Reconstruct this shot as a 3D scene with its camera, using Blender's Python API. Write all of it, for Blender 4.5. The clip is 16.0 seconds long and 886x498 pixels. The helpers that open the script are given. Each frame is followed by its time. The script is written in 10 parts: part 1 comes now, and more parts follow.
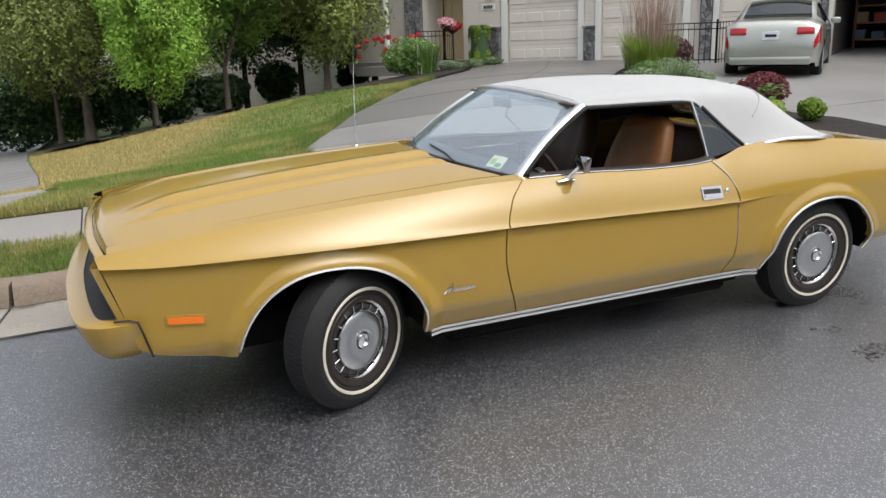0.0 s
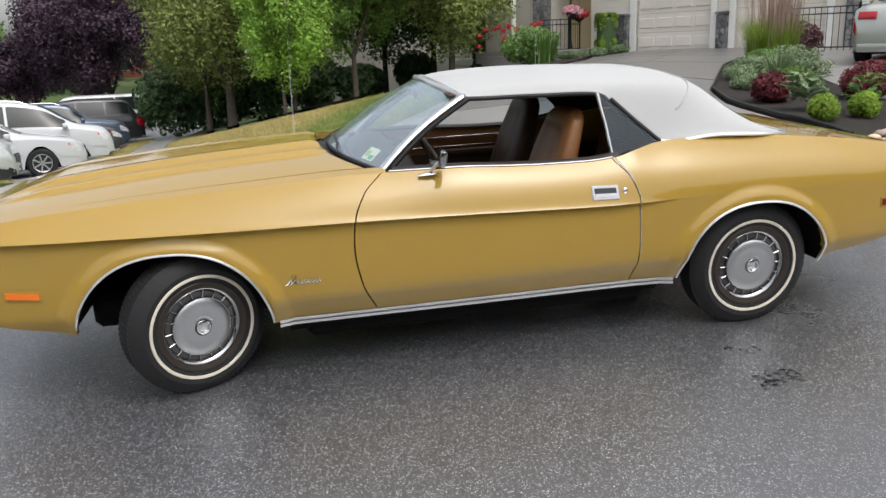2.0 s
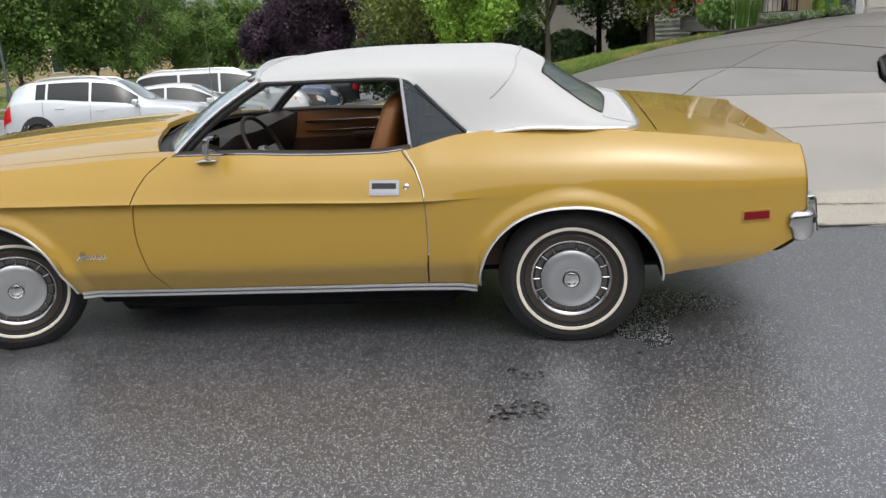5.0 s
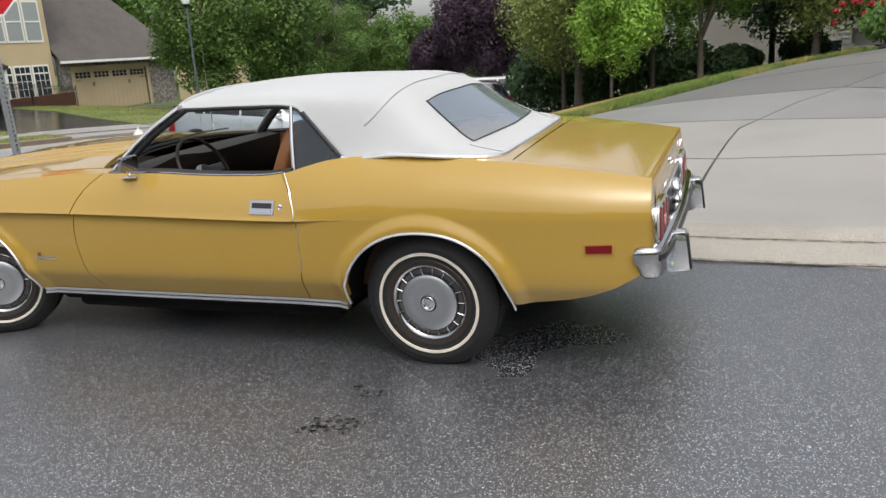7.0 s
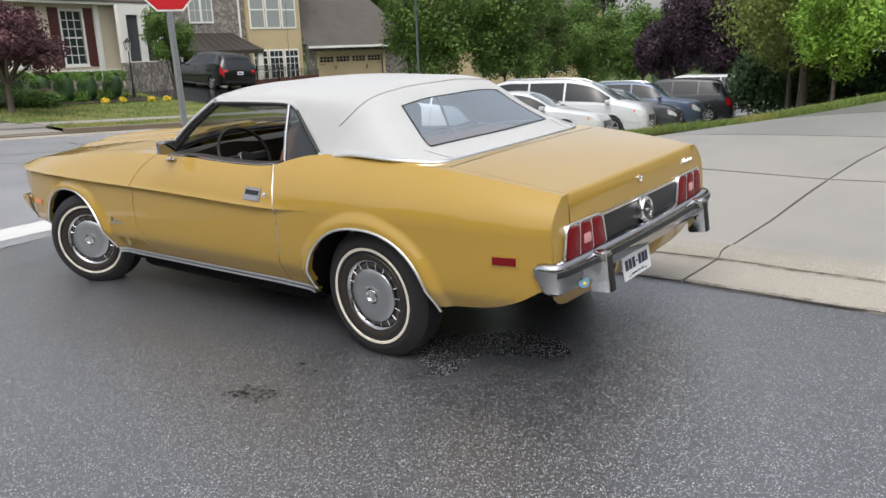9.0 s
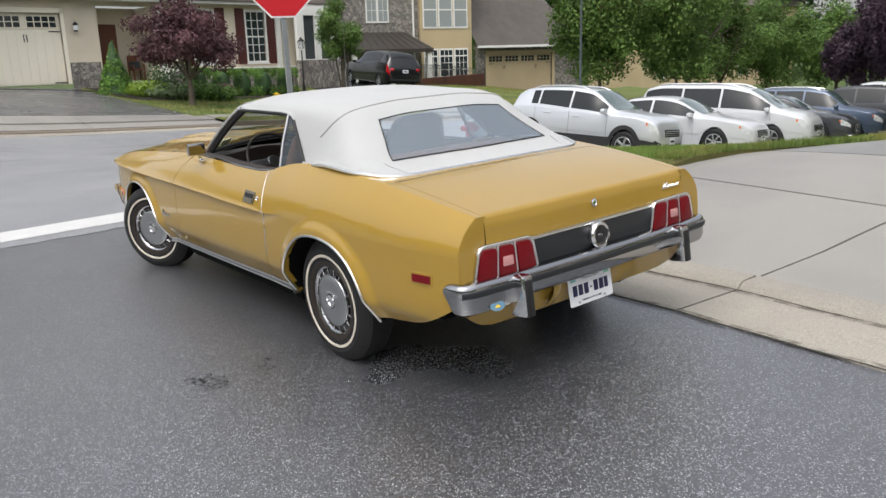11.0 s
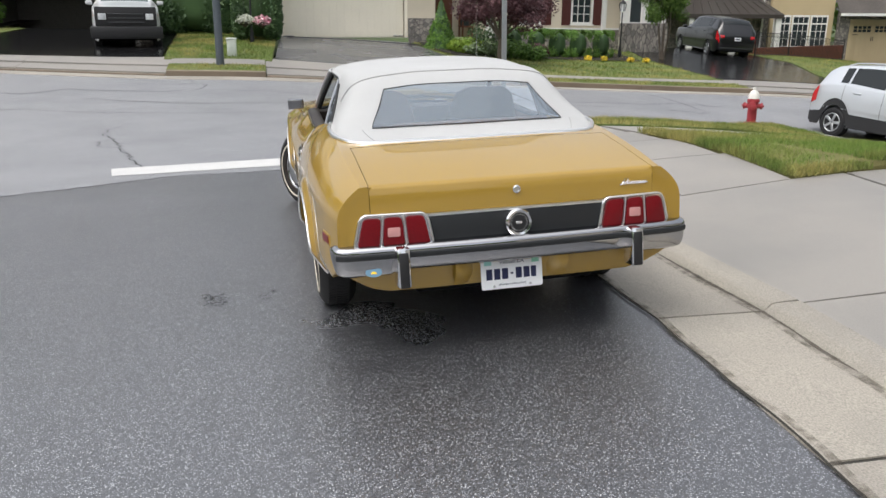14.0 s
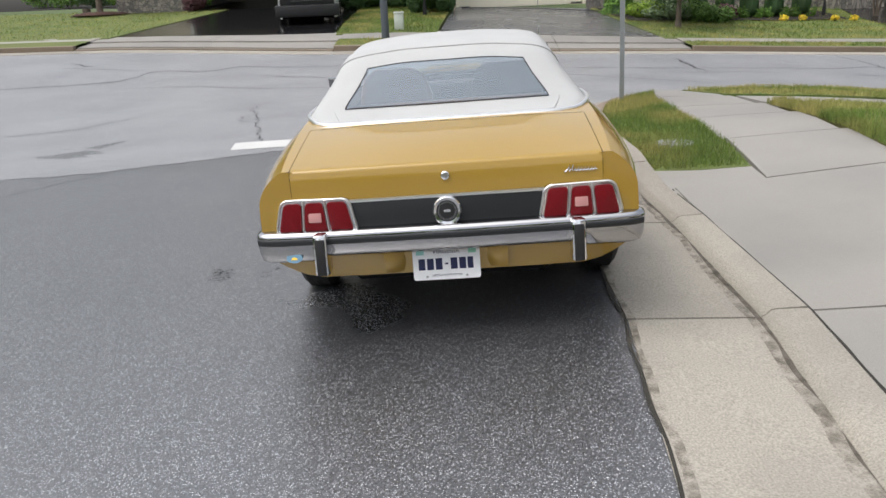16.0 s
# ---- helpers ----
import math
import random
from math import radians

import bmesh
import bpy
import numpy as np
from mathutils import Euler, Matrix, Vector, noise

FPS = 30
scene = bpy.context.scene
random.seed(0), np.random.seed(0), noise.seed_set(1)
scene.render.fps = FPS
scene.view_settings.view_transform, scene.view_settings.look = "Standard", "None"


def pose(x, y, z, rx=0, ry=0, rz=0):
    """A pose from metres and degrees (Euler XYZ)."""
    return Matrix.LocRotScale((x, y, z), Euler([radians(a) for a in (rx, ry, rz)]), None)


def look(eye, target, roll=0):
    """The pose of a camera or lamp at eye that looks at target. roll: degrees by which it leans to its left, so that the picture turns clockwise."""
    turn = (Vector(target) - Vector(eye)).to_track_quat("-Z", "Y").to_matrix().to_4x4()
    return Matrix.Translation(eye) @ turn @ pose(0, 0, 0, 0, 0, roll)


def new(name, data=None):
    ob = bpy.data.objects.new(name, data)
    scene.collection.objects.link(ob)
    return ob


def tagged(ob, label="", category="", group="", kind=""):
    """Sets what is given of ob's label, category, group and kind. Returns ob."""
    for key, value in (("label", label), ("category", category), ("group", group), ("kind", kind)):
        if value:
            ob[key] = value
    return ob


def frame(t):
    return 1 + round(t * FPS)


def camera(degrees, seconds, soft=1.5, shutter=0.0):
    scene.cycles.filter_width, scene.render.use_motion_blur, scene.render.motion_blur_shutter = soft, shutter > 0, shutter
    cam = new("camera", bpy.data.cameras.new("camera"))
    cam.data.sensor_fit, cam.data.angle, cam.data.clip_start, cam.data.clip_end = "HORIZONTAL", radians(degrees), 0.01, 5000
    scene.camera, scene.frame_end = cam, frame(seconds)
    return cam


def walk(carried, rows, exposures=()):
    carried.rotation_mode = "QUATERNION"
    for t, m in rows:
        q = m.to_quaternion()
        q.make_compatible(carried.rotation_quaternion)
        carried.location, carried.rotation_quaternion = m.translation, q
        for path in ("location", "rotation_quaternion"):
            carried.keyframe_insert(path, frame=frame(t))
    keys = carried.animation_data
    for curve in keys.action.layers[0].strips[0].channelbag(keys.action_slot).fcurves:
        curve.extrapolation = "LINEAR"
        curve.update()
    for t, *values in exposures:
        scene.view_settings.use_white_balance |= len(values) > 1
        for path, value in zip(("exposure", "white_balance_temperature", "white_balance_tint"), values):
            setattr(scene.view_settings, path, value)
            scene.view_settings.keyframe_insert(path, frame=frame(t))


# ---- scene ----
cam = camera(59.2, 16.0)

PATH = [
    (0, (-0.907, -3.995, 1.721), (-0.157, -2.234, 1.138), -1.5),
    (0.5, (-0.556, -4.106, 1.697), (0.113, -2.313, 1.115), -1.6),
    (1, (-0.2, -4.197, 1.694), (0.353, -2.367, 1.105), -2.1),
    (1.5, (0.142, -4.344, 1.691), (0.584, -2.485, 1.102), -2.5),
    (2, (0.494, -4.333, 1.665), (0.849, -2.456, 1.072), -2.6),
    (2.5, (0.861, -4.412, 1.667), (1.128, -2.521, 1.073), -2.8),
    (3, (1.2, -4.464, 1.66), (1.379, -2.564, 1.062), -3.0),
    (3.5, (1.572, -4.393, 1.658), (1.64, -2.489, 1.05), -3.4),
    (4, (1.964, -4.406, 1.65), (1.911, -2.506, 1.03), -3.9),
    (4.5, (2.317, -4.315, 1.622), (2.154, -2.424, 0.99), -4.1),
    (5, (2.685, -4.213, 1.614), (2.409, -2.338, 0.975), -4.4),
    (5.2, (2.843, -4.196, 1.612), (2.522, -2.329, 0.971), -4.5),
    (7.3, (4.336, -3.916, 1.565), (3.531, -2.17, 1.014), -5.6),
    (7.5, (4.479, -3.868, 1.571), (3.616, -2.148, 1.024), -5.6),
    (8, (4.879, -3.819, 1.573), (3.887, -2.171, 1.027), -5.5),
    (8.5, (5.145, -3.678, 1.55), (4.038, -2.104, 1.006), -5.0),
    (9, (5.365, -3.468, 1.548), (4.143, -1.979, 1.008), -4.7),
    (9.2, (5.487, -3.397, 1.541), (4.225, -1.942, 1.004), -4.5),
    (11.3, (6.237, -2.615, 1.555), (4.669, -1.483, 1.043), -4.0),
    (11.5, (6.287, -2.518, 1.535), (4.696, -1.421, 1.02), -3.7),
    (12, (6.522, -2.229, 1.543), (4.855, -1.255, 1.02), -3.3),
    (12.5, (6.789, -1.962, 1.542), (5.049, -1.134, 1.004), -3.1),
    (13, (6.901, -1.662, 1.532), (5.1, -0.985, 0.984), -3.0),
    (13.5, (7.072, -1.368, 1.544), (5.225, -0.833, 0.994), -2.8),
    (14, (7.155, -1.084, 1.527), (5.276, -0.678, 0.975), -2.5),
    (14.5, (7.153, -0.743, 1.532), (5.251, -0.474, 0.974), -2.7),
    (15, (7.216, -0.437, 1.54), (5.304, -0.31, 0.969), -3.5),
    (15.5, (7.157, -0.166, 1.504), (5.244, -0.158, 0.921), -4.2),
    (16, (7.105, 0.156, 1.488), (5.198, 0.049, 0.894), -5.1),
]
# the road under the car falls towards its front and towards the near side: true up, seen from the road
SLOPE = Vector((0.015, 0.046, 0.9988)).rotation_difference(Vector((0, 0, 1))).to_matrix().to_4x4()
walk(cam, [(t, SLOPE @ look(eye, target, roll)) for t, eye, target, roll in PATH])

# ---- daylight: an even overcast sky after rain ----
world = bpy.data.worlds.new("overcast")
scene.world = world
world.use_nodes = True
wn = world.node_tree
wn.nodes.clear()
w_out = wn.nodes.new("ShaderNodeOutputWorld")
w_bg = wn.nodes.new("ShaderNodeBackground")
w_sky = wn.nodes.new("ShaderNodeTexSky")
w_sky.sky_type = "NISHITA"
w_sky.sun_disc = False
w_sky.sun_elevation, w_sky.sun_rotation = radians(62), radians(150)
w_sky.air_density, w_sky.dust_density, w_sky.ozone_density = 1.0, 4.0, 1.0
w_hsv = wn.nodes.new("ShaderNodeHueSaturation")
w_hsv.inputs["Saturation"].default_value = 0.30
w_noise = wn.nodes.new("ShaderNodeTexNoise")
w_noise.inputs["Scale"].default_value = 2.6
w_noise.inputs["Detail"].default_value = 5
w_ramp = wn.nodes.new("ShaderNodeMapRange")
w_ramp.inputs["From Min"].default_value, w_ramp.inputs["From Max"].default_value = 0.35, 0.7
w_ramp.inputs["To Min"].default_value, w_ramp.inputs["To Max"].default_value = 0.8, 1.15
w_mul = wn.nodes.new("ShaderNodeMix")
w_mul.data_type, w_mul.blend_type = "RGBA", "MULTIPLY"
w_mul.inputs[0].default_value = 1.0
wn.links.new(w_sky.outputs[0], w_hsv.inputs["Color"])
wn.links.new(w_noise.outputs[0], w_ramp.inputs[0])
wn.links.new(w_hsv.outputs[0], w_mul.inputs[6])
wn.links.new(w_ramp.outputs[0], w_mul.inputs[7])
# an overcast sky is brightest overhead
w_tc, w_sep, w_rise = wn.nodes.new("ShaderNodeTexCoord"), wn.nodes.new("ShaderNodeSeparateXYZ"), wn.nodes.new("ShaderNodeMapRange")
for i, v in zip((1, 2, 3, 4), (0.0, 1.0, 1.20, 1.95)):
    w_rise.inputs[i].default_value = v
w_dome = wn.nodes.new("ShaderNodeMix")
w_dome.data_type, w_dome.blend_type = "RGBA", "MULTIPLY"
w_dome.inputs[0].default_value = 1.0
wn.links.new(w_tc.outputs["Generated"], w_sep.inputs[0])
wn.links.new(w_sep.outputs["Z"], w_rise.inputs[0])
wn.links.new(w_mul.outputs[2], w_dome.inputs[6])
wn.links.new(w_rise.outputs[0], w_dome.inputs[7])
wn.links.new(w_dome.outputs[2], w_bg.inputs[0])
wn.links.new(w_bg.outputs[0], w_out.inputs[0])
w_bg.inputs[1].default_value = 0.15

sun = new("sun", bpy.data.lights.new("sun", "SUN"))
sun.data.energy, sun.data.angle, sun.data.color = 0.4, radians(75), (1.0, 0.975, 0.94)
sun.matrix_world = look((0, 0, 30), (-5, 5, 0))
scene.view_settings.exposure = 0.26


# ---- materials ----
def mat(name, color, rough=0.6, metal=0.0, grain=0.0, grain_scale=60.0, stain=0.0, stain_scale=2.0, bump=0.0,
        bump_scale=None, coat=0.0, spec=0.5, transmission=0.0, alpha=1.0, random_tint=0.0, tint2=None, emit=0.0, ior=1.45, island=0.0):
    """A principled material with grain and stains at two scales, fine relief and a tint that changes from piece to piece."""
    m = bpy.data.materials.new(name)
    m.use_nodes = True
    nt = m.node_tree
    n, l = nt.nodes, nt.links
    b = n["Principled BSDF"]
    b.inputs["Base Color"].default_value = (*color, 1)
    b.inputs["Roughness"].default_value = rough
    b.inputs["Metallic"].default_value = metal
    b.inputs["Coat Weight"].default_value = coat
    b.inputs["Coat Roughness"].default_value = 0.06
    b.inputs["Specular IOR Level"].default_value = spec
    b.inputs["Transmission Weight"].default_value = transmission
    b.inputs["Alpha"].default_value = alpha
    b.inputs["IOR"].default_value = ior
    if emit:
        b.inputs["Emission Color"].default_value = (*color, 1)
        b.inputs["Emission Strength"].default_value = emit
    tc = n.new("ShaderNodeTexCoord")
    col = None

    def mixed(fac, a, bcol, mode="MIX"):
        mx = n.new("ShaderNodeMix")
        mx.data_type, mx.blend_type = "RGBA", mode
        l.new(fac, mx.inputs[0])
        if a is None:
            mx.inputs[6].default_value = (*color, 1)
        else:
            l.new(a, mx.inputs[6])
        mx.inputs[7].default_value = (*bcol, 1)
        return mx.outputs[2]

    def spread(out, lo, hi, tolo=0.0, tohi=1.0):
        r = n.new("ShaderNodeMapRange")
        l.new(out, r.inputs[0])
        for i, v in zip((1, 2, 3, 4), (lo, hi, tolo, tohi)):
            r.inputs[i].default_value = v
        return r.outputs[0]

    if stain:
        t = n.new("ShaderNodeTexNoise")
        t.inputs["Scale"].default_value, t.inputs["Detail"].default_value = stain_scale, 6
        l.new(tc.outputs["Object"], t.inputs["Vector"])
        second = tint2 or tuple(c * 0.55 for c in color)
        col = mixed(spread(t.outputs[0], 0.42, 0.68, 0, stain), col, second)
    if grain:
        t = n.new("ShaderNodeTexNoise")
        t.inputs["Scale"].default_value, t.inputs["Detail"].default_value = grain_scale, 4
        l.new(tc.outputs["Object"], t.inputs["Vector"])
        col = mixed(spread(t.outputs[0], 0.35, 0.7, 0, grain), col, tuple(c * 0.5 for c in color))
    if random_tint or island:
        if island:
            o = n.new("ShaderNodeNewGeometry").outputs["Random Per Island"]
        else:
            o = n.new("ShaderNodeObjectInfo").outputs["Random"]
        h = n.new("ShaderNodeHueSaturation")
        amount = random_tint or island
        l.new(spread(o, 0, 1, 1 - amount, 1 + amount), h.inputs["Value"])
        l.new(spread(o, 0, 1, 0.5 - amount * 0.05, 0.5 + amount * 0.05), h.inputs["Hue"])
        if col is None:
            h.inputs["Color"].default_value = (*color, 1)
        else:
            l.new(col, h.inputs["Color"])
        col = h.outputs[0]
    if col is not None:
        l.new(col, b.inputs["Base Color"])
    if bump:
        t = n.new("ShaderNodeTexNoise")
        t.inputs["Scale"].default_value, t.inputs["Detail"].default_value = bump_scale or grain_scale, 5
        l.new(tc.outputs["Object"], t.inputs["Vector"])
        bp = n.new("ShaderNodeBump")
        bp.inputs["Strength"].default_value, bp.inputs["Distance"].default_value = min(1.0, bump * 20), bump * 0.2
        l.new(t.outputs[0], bp.inputs["Height"])
        l.new(bp.outputs[0], b.inputs["Normal"])
    return m


def asphalt_material(name, dark, wet, stone=0.30, spec=0.5):
    """Worn asphalt: pale stones of two sizes in a dark binder, blotched by damp."""
    m = bpy.data.materials.new(name)
    m.use_nodes = True
    nt = m.node_tree
    n, l = nt.nodes, nt.links
    b = n["Principled BSDF"]
    tc = n.new("ShaderNodeTexCoord")

    def ramp(out, a, c, ta=0.0, tb=1.0):
        r = n.new("ShaderNodeMapRange")
        l.new(out, r.inputs[0])
        for i, v in zip((1, 2, 3, 4), (a, c, ta, tb)):
            r.inputs[i].default_value = v
        return r.outputs[0]

    def mix(fac, a, c):
        mx = n.new("ShaderNodeMix")
        mx.data_type = "RGBA"
        for sock, v in ((0, fac), (6, a), (7, c)):
            if isinstance(v, tuple):
                mx.inputs[sock].default_value = (*v, 1)
            elif isinstance(v, float):
                mx.inputs[sock].default_value = v
            else:
                l.new(v, mx.inputs[sock])
        return mx.outputs[2]

    big = n.new("ShaderNodeTexNoise")
    big.inputs["Scale"].default_value, big.inputs["Detail"].default_value = 0.45, 6
    l.new(tc.outputs["Object"], big.inputs["Vector"])
    fine = n.new("ShaderNodeTexNoise")
    fine.inputs["Scale"].default_value, fine.inputs["Detail"].default_value = 210, 3
    l.new(tc.outputs["Object"], fine.inputs["Vector"])
    vor = n.new("ShaderNodeTexVoronoi")
    vor.inputs["Scale"].default_value = 185
    l.new(tc.outputs["Object"], vor.inputs["Vector"])
    vor2 = n.new("ShaderNodeTexVoronoi")
    vor2.inputs["Scale"].default_value = 95
    l.new(tc.outputs["Object"], vor2.inputs["Vector"])
    base = mix(ramp(big.outputs[0], 0.35, 0.7), tuple(c * 0.75 for c in dark), tuple(c * 1.3 for c in dark))
    base = mix(ramp(fine.outputs[0], 0.35, 0.7), base, tuple(c * 2.2 for c in dark))
    # each stone has a shade of its own; only some are pale
    sep = n.new("ShaderNodeSeparateColor")
    l.new(vor.outputs["Color"], sep.inputs[0])
    sep2 = n.new("ShaderNodeSeparateColor")
    l.new(vor2.outputs["Color"], sep2.inputs[0])
    mul = n.new("ShaderNodeMath")
    mul.operation = "MULTIPLY"
    l.new(ramp(sep.outputs[0], 0.71, 0.87), mul.inputs[0])
    l.new(ramp(vor.outputs["Distance"], 0.56, 0.48), mul.inputs[1])
    mul2 = n.new("ShaderNodeMath")
    mul2.operation = "MULTIPLY"
    l.new(ramp(sep2.outputs[1], 0.80, 0.90), mul2.inputs[0])
    l.new(ramp(vor2.outputs["Distance"], 0.26, 0.20), mul2.inputs[1])
    patch = n.new("ShaderNodeMath")
    patch.operation = "MULTIPLY"
    l.new(mul.outputs[0], patch.inputs[0])
    l.new(ramp(fine.outputs[0], 0.40, 0.50), patch.inputs[1])
    base = mix(patch.outputs[0], base, (stone, stone * 1.03, stone * 1.10))
    base = mix(mul2.outputs[0], base, (stone * 1.6, stone * 1.6, stone * 1.6))
    l.new(base, b.inputs["Base Color"])
    l.new(ramp(big.outputs[0], 0.3, 0.7, wet + 0.12, wet), b.inputs["Roughness"])
    b.inputs["Specular IOR Level"].default_value = spec
    b.inputs["IOR"].default_value = 1.95 if spec > 0.9 else 1.45
    bp = n.new("ShaderNodeBump")
    bp.inputs["Strength"].default_value, bp.inputs["Distance"].default_value = 0.5, 0.0015
    add = n.new("ShaderNodeMath")
    l.new(fine.outputs[0], add.inputs[0])
    l.new(ramp(vor.outputs["Distance"], 0.5, 0.0), add.inputs[1])
    l.new(add.outputs[0], bp.inputs["Height"])
    # every stone face leans its own way and glints where it meets the sky
    geo, lean, much, total = n.new("ShaderNodeNewGeometry"), n.new("ShaderNodeVectorMath"), n.new("ShaderNodeVectorMath"), n.new("ShaderNodeVectorMath")
    lean.operation, much.operation = "SUBTRACT", "SCALE"
    lean.inputs[1].default_value = (0.5, 0.5, 0.5)
    much.inputs["Scale"].default_value = 0.21
    l.new(vor.outputs["Color"], lean.inputs[0])
    l.new(lean.outputs[0], much.inputs[0])
    l.new(geo.outputs["Normal"], total.inputs[0])
    l.new(much.outputs[0], total.inputs[1])
    unit = n.new("ShaderNodeVectorMath")
    unit.operation = "NORMALIZE"
    l.new(total.outputs[0], unit.inputs[0])
    l.new(unit.outputs[0], bp.inputs["Normal"])
    l.new(bp.outputs[0], b.inputs["Normal"])
    return m


M = {}
M["asphalt"] = asphalt_material("worn_damp_asphalt", (0.020, 0.0205, 0.0225), 0.27, 0.43, 1.0)
M["asphalt_old"] = asphalt_material("grey_old_asphalt", (0.135, 0.137, 0.142), 0.36, 0.40, 0.7)
M["asphalt_black"] = mat("sealed_wet_asphalt", (0.012, 0.012, 0.013), 0.16, grain=0.5, grain_scale=90, bump=0.01)
M["asphalt_wet"] = asphalt_material("wet_grey_asphalt", (0.055, 0.055, 0.056), 0.20)
M["tar"] = mat("crack_tar", (0.012, 0.012, 0.013), 0.45, grain=0.4, grain_scale=30)
M["oil"] = mat("oil_stain", (0.012, 0.012, 0.0125), 0.34)
on = M["oil"].node_tree
o_geo, o_tex, o_map = on.nodes.new("ShaderNodeNewGeometry"), on.nodes.new("ShaderNodeTexNoise"), on.nodes.new("ShaderNodeMapRange")
o_tex.inputs["Scale"].default_value, o_tex.inputs["Detail"].default_value = 34, 6
for i, v in zip((1, 2, 3, 4), (0.42, 0.64, 0.0, 0.62)):
    o_map.inputs[i].default_value = v
on.links.new(o_geo.outputs["Position"], o_tex.inputs["Vector"])
on.links.new(o_tex.outputs[0], o_map.inputs[0])
on.links.new(o_map.outputs[0], on.nodes["Principled BSDF"].inputs["Alpha"])
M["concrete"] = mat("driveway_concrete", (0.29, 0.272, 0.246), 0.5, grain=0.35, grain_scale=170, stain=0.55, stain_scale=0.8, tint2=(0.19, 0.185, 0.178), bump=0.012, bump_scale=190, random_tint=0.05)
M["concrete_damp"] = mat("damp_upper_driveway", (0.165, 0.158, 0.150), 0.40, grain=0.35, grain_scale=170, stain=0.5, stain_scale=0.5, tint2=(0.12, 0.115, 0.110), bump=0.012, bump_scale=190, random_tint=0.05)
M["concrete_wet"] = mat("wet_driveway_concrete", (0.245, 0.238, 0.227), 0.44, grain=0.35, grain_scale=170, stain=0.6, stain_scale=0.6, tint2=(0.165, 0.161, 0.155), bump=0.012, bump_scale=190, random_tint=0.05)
M["gutter"] = mat("gutter_concrete", (0.37, 0.338, 0.288), 0.7, grain=0.85, grain_scale=120, stain=0.6, stain_scale=1.6, tint2=(0.24, 0.225, 0.20), bump=0.02, bump_scale=140, random_tint=0.06)
M["kerb_far"] = mat("far_kerb_concrete", (0.21, 0.165, 0.12), 0.75, grain=0.5, grain_scale=40, stain=0.5, stain_scale=1.0)
M["joint"] = mat("joint_dirt", (0.035, 0.032, 0.026), 0.9, grain=0.5, grain_scale=50)
M["paint_white"] = mat("road_paint", (0.56, 0.555, 0.54), 0.6, grain=0.25, grain_scale=60, stain=0.35, stain_scale=4, tint2=(0.45, 0.45, 0.44), bump=0.01, bump_scale=130)
M["soil"] = mat("dark_mulch", (0.022, 0.017, 0.014), 0.95, grain=0.7, grain_scale=40, bump=0.05, bump_scale=45)
M["lawn"] = mat("lawn_soil_green", (0.10, 0.155, 0.032), 0.9, grain=0.6, grain_scale=70, stain=0.6, stain_scale=0.55, tint2=(0.20, 0.19, 0.07), bump=0.05, bump_scale=60)
M["thatch"] = mat("corner_lawn_thatch", (0.17, 0.17, 0.055), 0.9, grain=0.6, grain_scale=70, stain=0.7, stain_scale=0.8, tint2=(0.27, 0.22, 0.09), bump=0.05, bump_scale=60)
M["land"] = mat("far_grass", (0.075, 0.11, 0.03), 0.95, grain=0.5, grain_scale=1, stain=0.5, stain_scale=0.08)
M["gold"] = mat("gold_car_paint", (0.345, 0.217, 0.038), 0.40, metal=0.0, grain=0.10, grain_scale=900, stain=0.14, stain_scale=3.5, tint2=(0.290, 0.178, 0.034), coat=1.0, spec=0.08)
M["gold"].node_tree.nodes["Principled BSDF"].inputs["Coat Roughness"].default_value = 0.035
M["gold"].node_tree.nodes["Principled BSDF"].inputs["Coat IOR"].default_value = 1.50
M["chrome"] = mat("chrome", (0.72, 0.72, 0.73), 0.10, metal=1.0, stain=0.2, stain_scale=20, tint2=(0.5, 0.5, 0.5))
M["old_chrome"] = mat("aged_chrome", (0.39, 0.39, 0.40), 0.06, metal=1.0, stain=0.3, stain_scale=16, tint2=(0.36, 0.35, 0.34))
M["bright_trim"] = mat("bright_trim", (0.80, 0.80, 0.79), 0.30, metal=1.0, stain=0.15, stain_scale=25, tint2=(0.6, 0.6, 0.59))
M["steel_dark"] = mat("dull_cover_slots", (0.16, 0.155, 0.15), 0.45, metal=0.8, grain=0.3, grain_scale=80)
M["steel"] = mat("brushed_cover", (0.47, 0.48, 0.49), 0.36, metal=1.0, grain=0.15, grain_scale=200)
M["rubber"] = mat("tyre_rubber", (0.017, 0.017, 0.018), 0.68, spec=0.35, grain=0.4, grain_scale=60, bump=0.006, bump_scale=120)
M["whitewall"] = mat("whitewall", (0.68, 0.62, 0.52), 0.6, grain=0.2, grain_scale=60, stain=0.3, stain_scale=9)
M["rim_brown"] = mat("rusty_rim", (0.045, 0.036, 0.030), 0.5, metal=0.5, grain=0.4, grain_scale=60)
M["vinyl"] = mat("white_vinyl", (0.425, 0.428, 0.424), 0.8, grain=0.10, grain_scale=350, stain=0.28, stain_scale=2.2, tint2=(0.36, 0.362, 0.355), bump=0.03, bump_scale=6, spec=0.25)
M["black"] = mat("black_trim", (0.014, 0.014, 0.015), 0.5, grain=0.3, grain_scale=60)
M["under"] = mat("dark_underside", (0.006, 0.006, 0.006), 0.95, grain=0.3, grain_scale=20, spec=0.1)
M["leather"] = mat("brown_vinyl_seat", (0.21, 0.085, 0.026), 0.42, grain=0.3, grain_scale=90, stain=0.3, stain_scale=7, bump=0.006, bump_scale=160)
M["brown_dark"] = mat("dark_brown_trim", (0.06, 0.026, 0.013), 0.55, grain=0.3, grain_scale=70)
